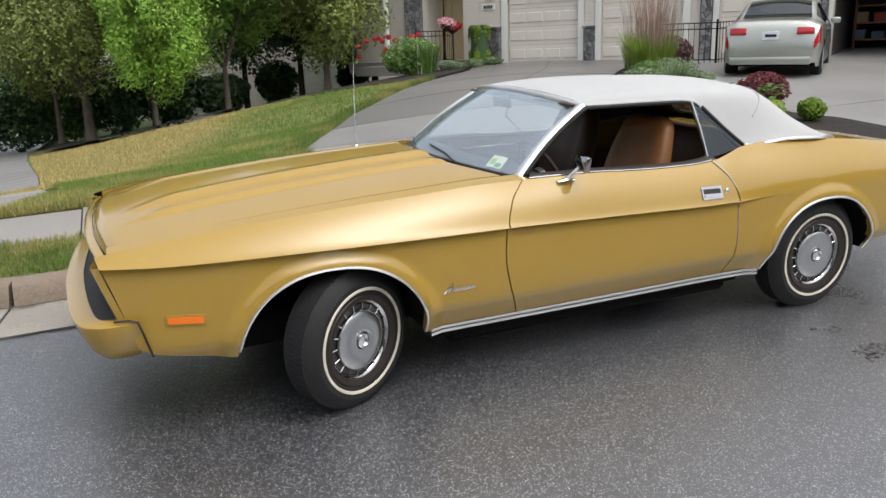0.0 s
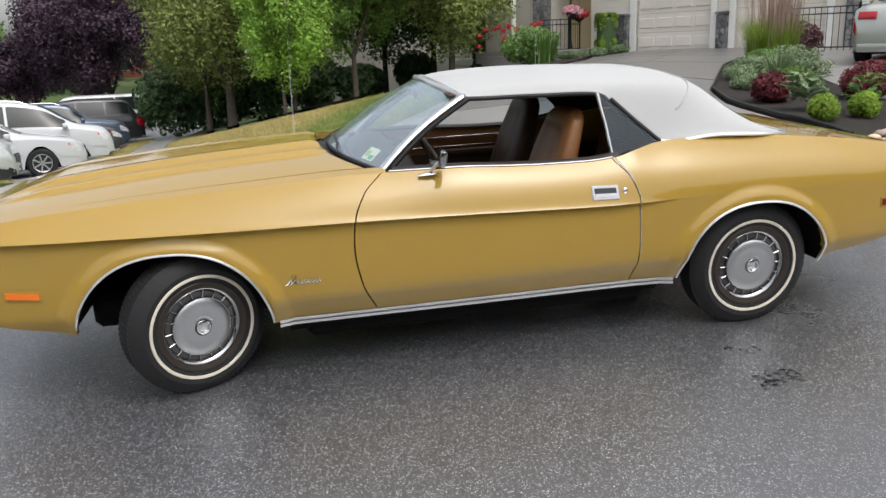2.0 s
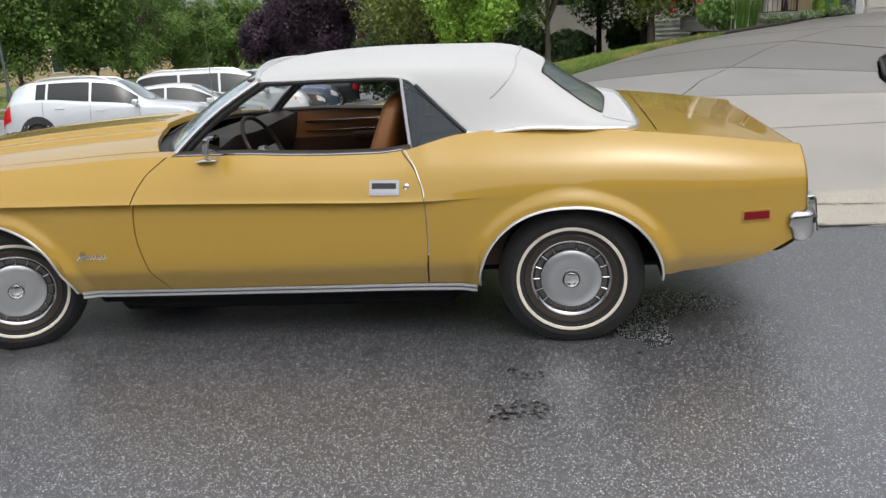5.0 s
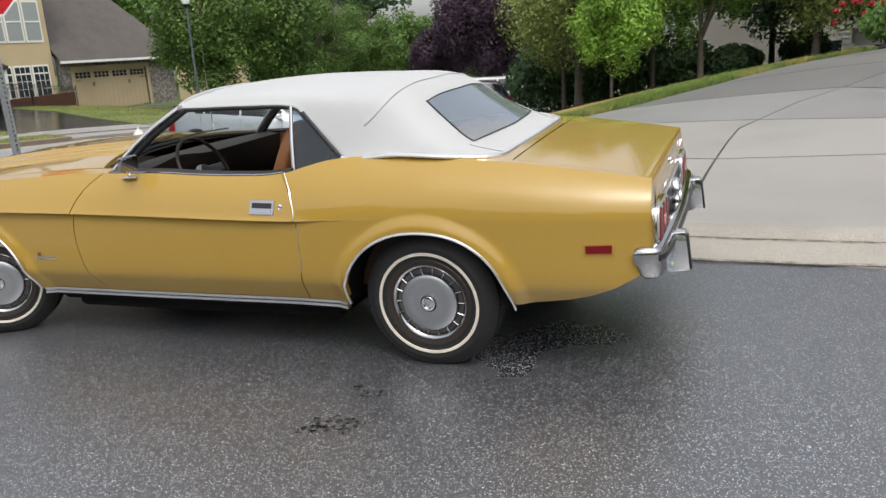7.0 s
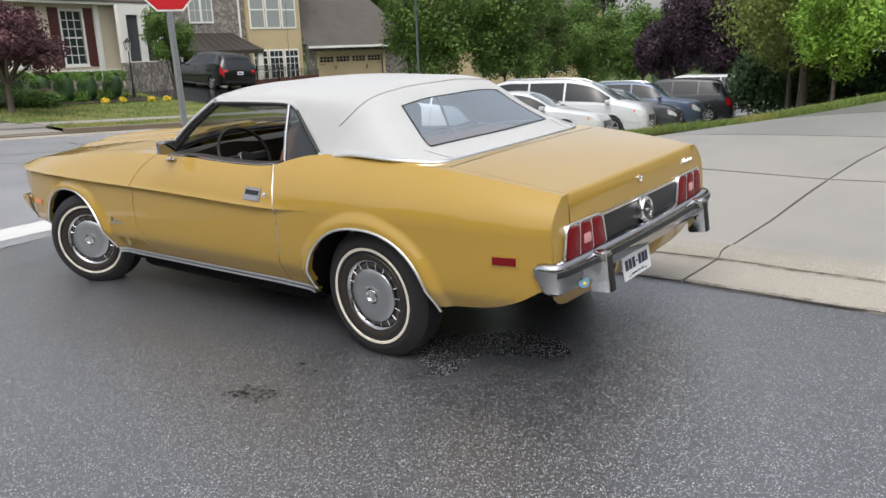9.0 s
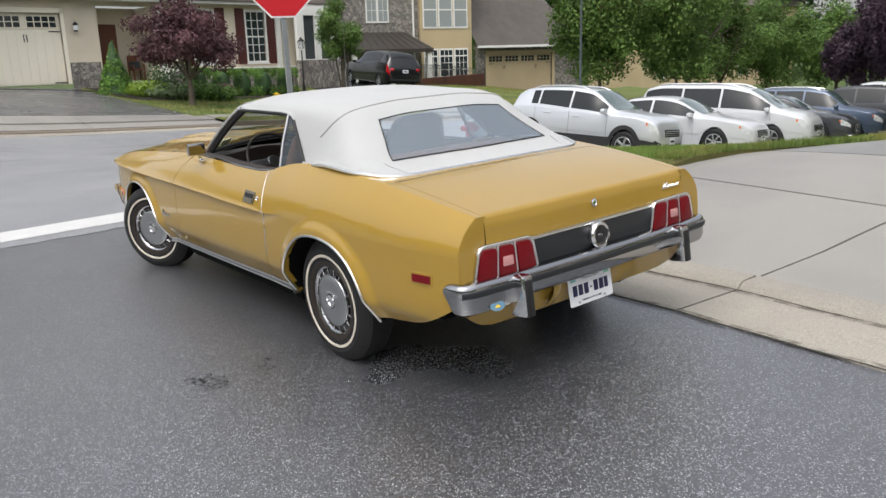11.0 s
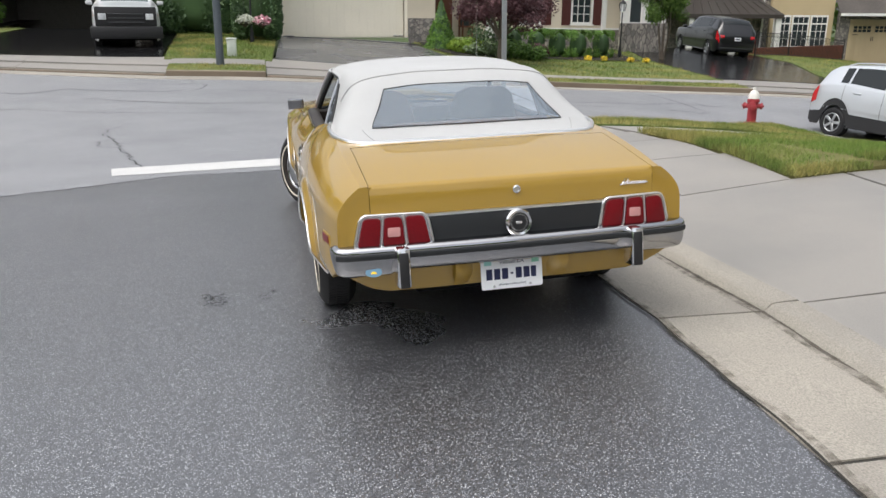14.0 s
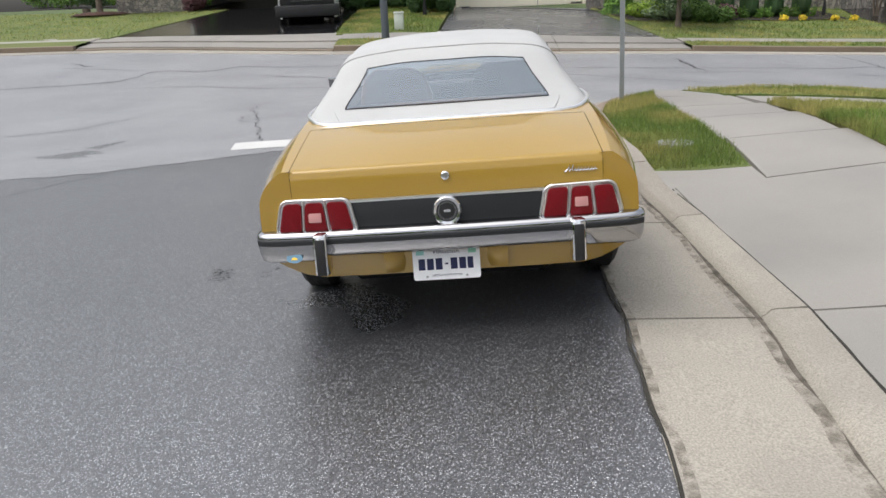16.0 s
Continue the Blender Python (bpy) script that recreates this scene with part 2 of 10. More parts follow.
M["dash"] = mat("dash_vinyl", (0.030, 0.024, 0.020), 0.55, grain=0.3, grain_scale=90)


def glazing(name, tint, ior, rough, gloss=(1.0, 1.0, 1.0), sky_haze=0.0):
    """Thin glass: tinted see-through with a mirror gloss that grows towards grazing."""
    m = bpy.data.materials.new(name)
    m.use_nodes = True
    n, l = m.node_tree.nodes, m.node_tree.links
    n.remove(n["Principled BSDF"])
    clear, shine, mx = n.new("ShaderNodeBsdfTransparent"), n.new("ShaderNodeBsdfGlossy"), n.new("ShaderNodeMixShader")
    clear.inputs["Color"].default_value = (*tint, 1)
    shine.inputs["Color"].default_value = (*gloss, 1)
    shine.inputs["Roughness"].default_value = rough
    # the same gloss on both sides of the pane, growing towards grazing
    side, steep, share = n.new("ShaderNodeLayerWeight"), n.new("ShaderNodeMath"), n.new("ShaderNodeMapRange")
    steep.operation, steep.inputs[1].default_value = "POWER", 5.0
    share.inputs[3].default_value, share.inputs[4].default_value = ((ior - 1) / (ior + 1)) ** 2, 1.0
    l.new(side.outputs["Facing"], steep.inputs[0])
    l.new(steep.outputs[0], share.inputs[0])
    l.new(share.outputs[0], mx.inputs[0])
    body = clear
    # pale blue diffuse colour stands in for sky reflected on the pane
    if sky_haze:
        sky_milk, body = n.new("ShaderNodeBsdfDiffuse"), n.new("ShaderNodeMixShader")
        sky_milk.inputs["Color"].default_value = (0.54, 0.63, 0.72, 1)
        body.inputs[0].default_value = sky_haze
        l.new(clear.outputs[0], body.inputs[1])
        l.new(sky_milk.outputs[0], body.inputs[2])
    l.new(body.outputs[0], mx.inputs[1])
    l.new(shine.outputs[0], mx.inputs[2])
    l.new(mx.outputs[0], n["Material Output"].inputs["Surface"])
    return m


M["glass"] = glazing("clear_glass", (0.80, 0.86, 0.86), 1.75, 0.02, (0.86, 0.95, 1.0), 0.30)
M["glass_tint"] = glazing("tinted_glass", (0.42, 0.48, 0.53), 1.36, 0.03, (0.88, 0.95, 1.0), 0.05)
# paleness here is part milky plastic, part sky reflection put into the colour
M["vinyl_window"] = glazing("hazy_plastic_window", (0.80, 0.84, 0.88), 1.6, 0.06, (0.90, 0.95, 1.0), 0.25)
M["red_lens"] = mat("red_lens", (0.15, 0.003, 0.007), 0.32, grain=0.3, grain_scale=160, coat=0.15, spec=0.25)
M["white_lens"] = mat("pale_lens", (0.55, 0.27, 0.26), 0.2, coat=0.5)
M["amber"] = mat("amber_lens", (0.80, 0.17, 0.01), 0.25, coat=0.5)
M["panel_black"] = mat("satin_black_panel", (0.018, 0.020, 0.022), 0.42, grain=0.3, grain_scale=250)
M["grey_rubber"] = mat("grey_rubber", (0.07, 0.072, 0.075), 0.45, grain=0.2, grain_scale=80)
M["plate"] = mat("white_plate", (0.78, 0.79, 0.80), 0.4, stain=0.15, stain_scale=20)
M["navy"] = mat("navy_print", (0.012, 0.016, 0.06), 0.5)


# ---- small builders ----
def spline(*keys):
    """A smooth curve through (x, value) keys that does not overshoot."""
    xs = [k[0] for k in keys]
    ys = [k[1] for k in keys]
    n = len(xs)
    d = [(ys[i + 1] - ys[i]) / (xs[i + 1] - xs[i]) for i in range(n - 1)]
    m = [d[0]] + [0.0 if d[i - 1] * d[i] <= 0 else 2 * d[i - 1] * d[i] / (d[i - 1] + d[i]) for i in range(1, n - 1)] + [d[-1]]

    def value(x):
        if x <= xs[0]:
            return ys[0]
        if x >= xs[-1]:
            return ys[-1]
        i = 0
        while x > xs[i + 1]:
            i += 1
        h = xs[i + 1] - xs[i]
        t = (x - xs[i]) / h
        return ((1 + 2 * t) * (1 - t) ** 2 * ys[i] + t * (1 - t) ** 2 * h * m[i] + t * t * (3 - 2 * t) * ys[i + 1] + t * t * (t - 1) * h * m[i + 1])
    return value


def lerp(a, b, t):
    return a + (b - a) * t


def finish(bm, smooth=True, angle=40):
    bmesh.ops.recalc_face_normals(bm, faces=bm.faces)
    if smooth:
        for f in bm.faces:
            f.smooth = True
        lim = radians(angle)
        for e in bm.edges:
            if len(e.link_faces) == 2 and e.calc_face_angle(0) > lim:
                e.smooth = False
    return bm


def part(name, bm, material, parent=None, label="", smooth=True, angle=40):
    """Links a bmesh as one mesh object under a thing or under a part."""
    if smooth is not None:
        finish(bm, smooth, angle)
    me = bpy.data.meshes.new(name)
    bm.to_mesh(me)
    bm.free()
    for mm in (material if isinstance(material, (list, tuple)) else [material]):
        me.materials.append(mm)
    ob = new(name, me)
    if parent:
        ob.parent = parent
    if label:
        ob["label"] = label
    return ob


def thing(name, label, category, m=None, group="", kind=""):
    ob = new(name)
    ob.empty_display_size = 0.2
    if m is not None:
        ob.matrix_world = m
    return tagged(ob, label, category, group, kind)


def box(bm, size, m=None, bevel=0.0, segments=1):
    """A box of the given size around m's origin, its edges rounded."""
    r = bmesh.ops.create_cube(bm, size=1.0, matrix=Matrix.Diagonal((*size, 1)))
    vs = r["verts"]
    if bevel:
        es = list({e for v in vs for e in v.link_edges})
        r2 = bmesh.ops.bevel(bm, geom=es, offset=bevel, segments=segments, affect="EDGES", profile=0.5)
        vs = list({v for f in r2["faces"] for v in f.verts} | {v for v in vs if v.is_valid})
    if m is not None:
        bmesh.ops.transform(bm, matrix=m, verts=vs)
    return vs


def cyl(bm, r1, r2, depth, m=None, seg=24, caps=True):
    r = bmesh.ops.create_cone(bm, cap_ends=caps, segments=seg, radius1=r1, radius2=r2, depth=depth, matrix=m or Matrix())
    return r["verts"]


def ball(bm, r, m=None, u=12, v=8):
    return bmesh.ops.create_uvsphere(bm, u_segments=u, v_segments=v, radius=r, matrix=m or Matrix())["verts"]


def grid(bm, nu, nv, fn, close_u=False, mat_index=0):
    """Faces over fn(u, v) for u and v from 0 to 1."""
    rows = [[bm.verts.new(fn(i / nu, j / nv)) for j in range(nv + 1)] for i in range(nu + (0 if close_u else 1))]
    made = []
    k = len(rows)
    for i in range(nu):
        for j in range(nv):
            q = (rows[i][j], rows[(i + 1) % k][j], rows[(i + 1) % k][j + 1], rows[i][j + 1])
            made.append(bm.faces.new(q))
            made[-1].material_index = mat_index
    return rows, made


def thicken(bm, faces, amount):
    """Gives a sheet a thickness, away from its normals."""
    bmesh.ops.recalc_face_normals(bm, faces=faces)
    bmesh.ops.solidify(bm, geom=faces, thickness=amount)


def tube(bm, pts, r, seg=8, caps=True, flat=1.0):
    """A round (or flattened) rod along points; r is a number or one for each point."""
    pts = [Vector(p) for p in pts]
    rings = []
    n = len(pts)
    up = Vector((0, 0, 1))
    for i, p in enumerate(pts):
        d = (pts[min(i + 1, n - 1)] - pts[max(i - 1, 0)]).normalized()
        side = d.cross(up)
        if side.length < 0.05:
            side = d.cross(Vector((0, 1, 0)))
        side.normalize()
        top = side.cross(d).normalized()
        rr = r[i] if isinstance(r, (list, tuple)) else r
        rings.append([bm.verts.new(p + side * (math.cos(a) * rr) + top * (math.sin(a) * rr * flat)) for a in (2 * math.pi * k / seg for k in range(seg))])
    for a, b in zip(rings, rings[1:]):
        for k in range(seg):
            bm.faces.new((a[k], a[(k + 1) % seg], b[(k + 1) % seg], b[k]))
    if caps:
        bm.faces.new(rings[0][::-1])
        bm.faces.new(rings[-1])


def lathe(bm, profile, m=None, seg=32, start=0.0, sweep=2 * math.pi):
    """Turns (radius, height) pairs round the z axis."""
    m = m or Matrix()
    full = abs(sweep - 2 * math.pi) < 1e-6
    k = seg if full else seg + 1
    rows = [[bm.verts.new(m @ Vector((r * math.cos(start + sweep * i / seg), r * math.sin(start + sweep * i / seg), h))) for r, h in profile] for i in range(k)]
    for i in range(seg):
        a, b = rows[i], rows[(i + 1) % k]
        for j in range(len(profile) - 1):
            if profile[j][0] < 1e-6:
                if profile[j + 1][0] > 1e-6:
                    bm.faces.new((a[j], b[j + 1], a[j + 1]))
            elif profile[j + 1][0] < 1e-6:
                bm.faces.new((a[j], b[j], a[j + 1]))
            else:
                bm.faces.new((a[j], b[j], b[j + 1], a[j + 1]))


def prism(bm, outline, depth, m=None, bevel=0.0):
    """An outline in x, y pushed up by depth along z."""
    vs = [bm.verts.new((x, y, 0)) for x, y in outline]
    f = bm.faces.new(vs)
    ex = bmesh.ops.extrude_face_region(bm, geom=[f])
    top = [g for g in ex["geom"] if isinstance(g, bmesh.types.BMVert)]
    for v in top:
        v.co.z += depth
    allv = vs + top
    if bevel:
        es = list({e for v in top for e in v.link_edges if all(w in top for w in e.verts)})
        r = bmesh.ops.bevel(bm, geom=es, offset=bevel, segments=2, affect="EDGES", profile=0.5)
        allv = list({v for v in allv if v.is_valid} | set(r["verts"]))
    if m is not None:
        bmesh.ops.transform(bm, matrix=m, verts=allv)
    return allv


def fresh():
    return bmesh.new()


# ---- the ground: heights over the plan ----
LEVELS = [(-2, -6, -0.3), (3, -6, -0.23), (8, -6, -0.16), (-2, -2, -0.12), (3, -2, -0.05), (8, -2, 0.03), (-2, 1, 0.016), (3, 1, 0.09), (6.5, 1.2, 0.155),
          (14, 1.5, 0.35), (-9, -3, -0.14), (-9, -10, -0.1), (-14.2, -9, 0.42), (-14.2, -3.3, 0.19), (-14.2, 1.5, 0.01), (-14.2, 5.9, -0.15), (-14.2, 10, -0.33), (-14.2, 14.2, -0.50), (-14.4, 24, -1.1), (-5, 4.1, -0.08),
          (-7.9, 9.0, -0.60), (-7, 12.4, -0.98), (-5.5, 19, -1.25), (-5.2, 29, -1.7), (11, 18, 1.08), (10.9, 8.2, 0.86), (15.6, 11.0, 1.06), (1.5, 6.6, 0.30), (5.0, 11.0, 0.74), (7.2, 5.7, 0.46), (6.7, 3.7, 0.40), (11.1, 11.2, 0.92), (13.6, 13.8, 1.04), (8.7, 13.5, 0.98)]
LEVELS += [(-1.7, 8.8, -0.33), (-2.9, 10.4, -0.60), (-1.0, 22.9, -0.95), (0.4, 19.2, -0.4), (-1.7, 5.4, 0.08), (-24.2, 2, 0.82), (-20, -5.3, 0.72), (-16.5, -1.9, 0.48), (-22.5, 10, 0.15),
           (-26, 19.6, 0.17), (-32, 33.5, -0.75), (40, 30, 2.5), (-17, 50, -2.6), (-60, -20, 2)]


def fit_levels():
    p = np.array(LEVELS, float)
    n = len(p)
    d = np.linalg.norm(p[:, None, :2] - p[None, :, :2], axis=2)
    k = np.where(d > 0, d ** 2 * np.log(d + 1e-12), 0) + np.eye(n) * 0.15
    q = np.hstack([np.ones((n, 1)), p[:, :2]])
    a = np.vstack([np.hstack([k, q]), np.hstack([q.T, np.zeros((3, 3))])])
    return p, np.linalg.solve(a, np.concatenate([p[:, 2], np.zeros(3)]))


LP, LW = fit_levels()


def street_plane(x, y):
    return 0.015 * x + 0.046 * y


def level(x, y):
    """The height of street level over the plan: a plane under the car, rolling ground around it."""
    d = np.hypot(LP[:, 0] - x, LP[:, 1] - y)
    z = float(np.sum(LW[:len(LP)] * np.where(d > 0, d * d * np.log(d + 1e-12), 0)) + LW[-3] + LW[-2] * x + LW[-1] * y)
    far = math.hypot(x, y)
    if far > 45:
        z = lerp(z, 0.0, min(1, (far - 45) / 40))
    dx, dy = max(0, -3.2 - x, x - 8.5), max(0, -6 - y, y - 1.5)
    k = max(0.0, 1 - math.hypot(dx, dy) / 2.0)
    k = k * k * (3 - 2 * k)
    # the gutter falls away from the street, and the driveway's foot lies low behind it
    s = y - (0.80 - 0.072 * max(0.0, x - 3.6))
    dip = 0.0
    if 0 < s < 3.4 and x > 0.2:
        dip = 0.04 * min(1, s / 0.62) + 0.036 * min(1, max(0, (s - 0.70) / 0.12)) if s < 0.9 else 0.076 * (1 - ((s - 0.9) / 2.5) ** 1.5)
        dip *= min(1, (x - 0.2) / 1.1)
    return lerp(z, street_plane(x, y), k) - dip


from mathutils.geometry import delaunay_2d_cdt


def inside(p, poly):
    x, y = p
    c = False
    n = len(poly)
    for i in range(n):
        (x1, y1), (x2, y2) = poly[i], poly[i - 1]
        if (y1 > y) != (y2 > y) and x < (x2 - x1) * (y - y1) / (y2 - y1) + x1:
            c = not c
    return c


def resample(line, step, closed=True):
    out = []
    n = len(line)
    for i in range(n if closed else n - 1):
        a, b = Vector(line[i]), Vector(line[(i + 1) % n])
        k = max(1, int((b - a).length / step))
        out += [tuple(a.lerp(b, j / k)) for j in range(k)]
    if not closed:
        out.append(tuple(line[-1]))
    return out


def drape(name, poly, lift, material, step=0.6, skirt=0.0, kind="structure", label="", category="", parent=None, height=None, thick=0.0, crumble=0.0):
    """A sheet over the ground inside an outline, with a skirt down its edge."""
    edge = resample(poly, step)
    xs, ys = [p[0] for p in edge], [p[1] for p in edge]
    pts = [Vector(p) for p in edge]
    n = len(edge)
    x = min(xs) + step * 0.5
    while x < max(xs):
        y = min(ys) + step * 0.5
        while y < max(ys):
            if inside((x, y), edge):
                pts.append(Vector((x, y)))
            y += step
        x += step
    vs, es, fs, *_ = delaunay_2d_cdt(pts, [(i, (i + 1) % n) for i in range(n)], [], 1, 1e-5)
    bm = fresh()
    hz = height or level
    bv = [bm.verts.new((v.x, v.y, hz(v.x, v.y) + lift)) for v in vs]
    for f in fs:
        bm.faces.new([bv[i] for i in f])
    bmesh.ops.recalc_face_normals(bm, faces=bm.faces)
    if bm.faces and sum(f.normal.z for f in bm.faces) < 0:
        bmesh.ops.reverse_faces(bm, faces=bm.faces)
    if skirt:
        border = [e for e in bm.edges if len(e.link_faces) == 1]
        for e in border:
            e.smooth = False
        r = bmesh.ops.extrude_edge_only(bm, edges=border)
        for g in r["geom"]:
            if isinstance(g, bmesh.types.BMVert):
                g.co.z -= skirt
    for f in bm.faces:
        f.smooth = abs(f.normal.z) > 0.5
    ob = part(name, bm, material, parent, smooth=None)
    if not parent:
        tagged(ob, label, category, "", kind)
    return ob


def arc(cx, cy, r, a0, a1, n=8):
    return [(cx + r * math.cos(radians(lerp(a0, a1, i / n))), cy + r * math.sin(radians(lerp(a0, a1, i / n)))) for i in range(n + 1)]


# land out to the horizon, well below the built sheets near by
bm = fresh()
ticks = [-700, -400, -220, -120, -80] + list(range(-60, 61, 4)) + [80, 120, 220, 400, 700]
rows = [[bm.verts.new((x, y, (level(x, y) - 0.45) if math.hypot(x, y) < 300 else -0.6)) for y in ticks] for x in ticks]
for a, b in zip(rows, rows[1:]):
    for i in range(len(ticks) - 1):
        bm.faces.new((a[i], b[i], b[i + 1], a[i + 1]))
tagged(part("ground", bm, M["land"]), "grassy land reaching out to the horizon", "ground", "", "structure")

# plan lines
GUTTER = [(16, 0.15), (8, 0.52), (5.1, 0.69), (3.67, 0.800), (2.0, 0.80), (0.6, 0.795), (-1.7, 0.78), (-2.9, 1.05), (-4.1, 1.70), (-5.05, 2.75), (-5.55, 4.1), (-6.6, 6.4), (-8.3, 8.6), (-9.1, 10.0)]
KERB = [(16, 0.83), (8, 1.21), (5.1, 1.385), (3.67, 1.50), (2.0, 1.495), (0.6, 1.43), (-1.6, 1.38), (-2.7, 1.62), (-3.7, 2.20), (-4.5, 3.10), (-4.98, 4.3), (-6.0, 6.6), (-7.75, 8.9), (-8.5, 10.1)]
FAR_KERB = [(-14.9, -40), (-14.6, -14), (-14.3, -9), (-14.2, -3.3), (-14.2, 6), (-14.2, 14.2), (-14.5, 26), (-16.0, 46)]
LOT_EDGE = [(-8.5, 10.3), (-4.6, 10.9), (-3.2, 12.0), (-3.1, 17), (-3.4, 26), (-3.0, 46)]
SEAM = [(-1.76, 0.79), (-1.78, 0.4), (-1.92, -1.1), (-2.06, -2.3), (-1.74, -3.4), (-1.52, -4.2), (-1.5, -5.4), (-1.2, -9), (-0.8, -14), (-0.5, -40)]
drape("road", SEAM[::-1] + GUTTER[6:] + LOT_EDGE + FAR_KERB[::-1], 0.0, M["asphalt_old"], 0.9, kind="structure", label="pale grey cross street with cracks, still damp", category="road")
street = [(30, -16), (30, -1.0)] + GUTTER[:6] + SEAM[:-2] + [(-0.8, -16)]
drape("road", street, 0.0, M["asphalt"], 0.9, kind="structure", label="dark worn asphalt street, damp and speckled with pale stones", category="road")


# ---- kerbs, gutter, pavement and driveway beside the car ----
def ribbon(name, line, width, lift, material, parent=None, label="", category="", kind="structure", step=0.25, wobble=0.0, taper=False):
    """A flat strip along a line on the ground."""
    pts = resample(line, step, closed=False)
    bm = fresh()
    rows = []
    for i, p in enumerate(pts):
        a, b = Vector(pts[max(0, i - 1)]), Vector(pts[min(len(pts) - 1, i + 1)])
        d = (b - a).normalized()
        nrm = Vector((-d.y, d.x))
        q = Vector(p) + nrm * wobble * noise.noise(Vector((p[0] * 2.3, p[1] * 2.3, 0)))
        w = width * (0.65 + 0.7 * abs(noise.noise(Vector((p[0] * 5, p[1] * 5, 3))))) if wobble else width
        if taper:
            w *= min(1, 6 * (i + 0.3) / len(pts), 6 * (len(pts) - i - 0.7) / len(pts))
        rows.append([bm.verts.new((q.x + nrm.x * k * w / 2, q.y + nrm.y * k * w / 2, level(q.x + nrm.x * k * w / 2, q.y + nrm.y * k * w / 2) + lift)) for k in (-1, 1)])
    for a, b in zip(rows, rows[1:]):
        bm.faces.new((a[0], b[0], b[1], a[1]))
    bmesh.ops.recalc_face_normals(bm, faces=bm.faces)
    if bm.faces and sum(f.normal.z for f in bm.faces) < 0:
        bmesh.ops.reverse_faces(bm, faces=bm.faces)
    ob = part(name, bm, material, parent, smooth=None)
    if not parent:
        tagged(ob, label, category, "", kind)
    return ob


def between(line_a, line_b, s0, s1):
    """A slab outline between two lines that run side by side, from share s0 to s1."""
    def at(line, s):
        n = len(line) - 1
        f = min(max(s, 0), n)
        i = min(int(f), n - 1)
        return (lerp(line[i][0], line[i + 1][0], f - i), lerp(line[i][1], line[i + 1][1], f - i))
    cuts = [s0] + [k for k in range(int(s0) + 1, int(s1) + 1) if s0 < k < s1] + [s1]
    return [at(line_a, s) for s in cuts] + [at(line_b, s) for s in cuts[::-1]]


def kerb_height(x, y):
    """How far the kerb stands up: full round the corner, rolled flat across the driveways."""
    if y > 2.2:
        return 0.13 * min(1, max(0.15, (10.2 - y) / 0.8))
    t = min(1, max(0, (1.25 - x) / 1.0))
    return lerp(0.050, 0.14, t * t * (3 - 2 * t))


M["gutter_dirt"] = mat("gutter_dirt", (0.13, 0.115, 0.095), 0.9, grain=0.6, grain_scale=60)
gutter = tagged(new("gutter"), "pale worn concrete gutter with a grey tide line", "gutter", "", "structure")
cuts = [0.0, 0.6, 1.2, 2.0, 3.0, 4.0, 5.0, 5.6, 6.0, 7.0, 8.0, 9.0, 10.0, 11.0, 12.0, 13.0]
for s0, s1 in zip(cuts, cuts[1:]):
    inner = [(lerp(g[0], k[0], 0.93), lerp(g[1], k[1], 0.93)) for g, k in zip(GUTTER, KERB)]
    drape("gutter_slab", between(GUTTER, inner, s0 + 0.006, s1 - 0.006), 0.008, M["gutter"], 0.35, skirt=0.05, parent=gutter)
ribbon("gutter_joint", [(lerp(g[0], k[0], 0.5), lerp(g[1], k[1], 0.5)) for g, k in zip(GUTTER, KERB)], 0.60, 0.001, M["joint"], gutter)
ribbon("kerb_grime", [(lerp(g[0], k[0], 0.885), lerp(g[1], k[1], 0.885)) for g, k in zip(GUTTER[:8], KERB[:8])], 0.035, 0.0115, M["gutter_dirt"], gutter, wobble=0.05, step=0.06)
ribbon("back_joint", [(k[0], k[1] + 0.142) for k in KERB[:6]], 0.014, 0.066, M["gutter_dirt"], gutter, wobble=0.012, step=0.06)
# grime where asphalt and gutter meet
ribbon("edge_grime", [(x + 0.0, y - 0.015) for x, y in GUTTER[:8]], 0.018, 0.0105, M["joint"], label="gritty dark seam between asphalt and gutter", category="seam", wobble=0.035, step=0.06)

M["kerb_tan"] = mat("stained_kerb_concrete", (0.22, 0.17, 0.125), 0.75, grain=0.5, grain_scale=60, stain=0.6, stain_scale=2.5, tint2=(0.20, 0.165, 0.125), bump=0.02, bump_scale=90)
kerb = tagged(new("kerb"), "pale concrete kerb that rolls down at the driveway", "kerb", "", "structure")


def kerb_piece(s0, s1):
    outline = between(KERB, KERB, s0, s1)
    half = len(outline) // 2
    line = resample(outline[:half], 0.12, closed=False)
    bm = fresh()
    rows = []
    for i, p in enumerate(line):
        a, b = Vector(line[max(0, i - 1)]), Vector(line[min(len(line) - 1, i + 1)])
        d = (b - a).normalized()
        nrm = Vector((d.y, -d.x))
        if nrm.dot(Vector((-0.2, -1)) if p[1] < 2.2 else Vector((-1, -0.2))) < 0:
            nrm = -nrm
        z0 = level(*p)
        h = kerb_height(*p)
        prof = [(0.085, -0.02), (0.08, 0.008), (0.055, h * 0.45), (0.035, h * 0.88), (0.012, h), (-0.13, h + 0.008), (-0.14, 0.0)]
        rows.append([bm.verts.new((p[0] + nrm.x * o, p[1] + nrm.y * o, z0 + z)) for o, z in prof])
    for a, b in zip(rows, rows[1:]):
        for k in range(len(a) - 1):
            bm.faces.new((a[k], b[k], b[k + 1], a[k + 1]))
    bm.faces.new(rows[0])
    bm.faces.new(rows[-1])
    part("kerb_stone", bm, M["kerb_tan"] if line[0][0] < -0.2 and line[-1][0] < 1.0 else M["gutter"], kerb, angle=50)


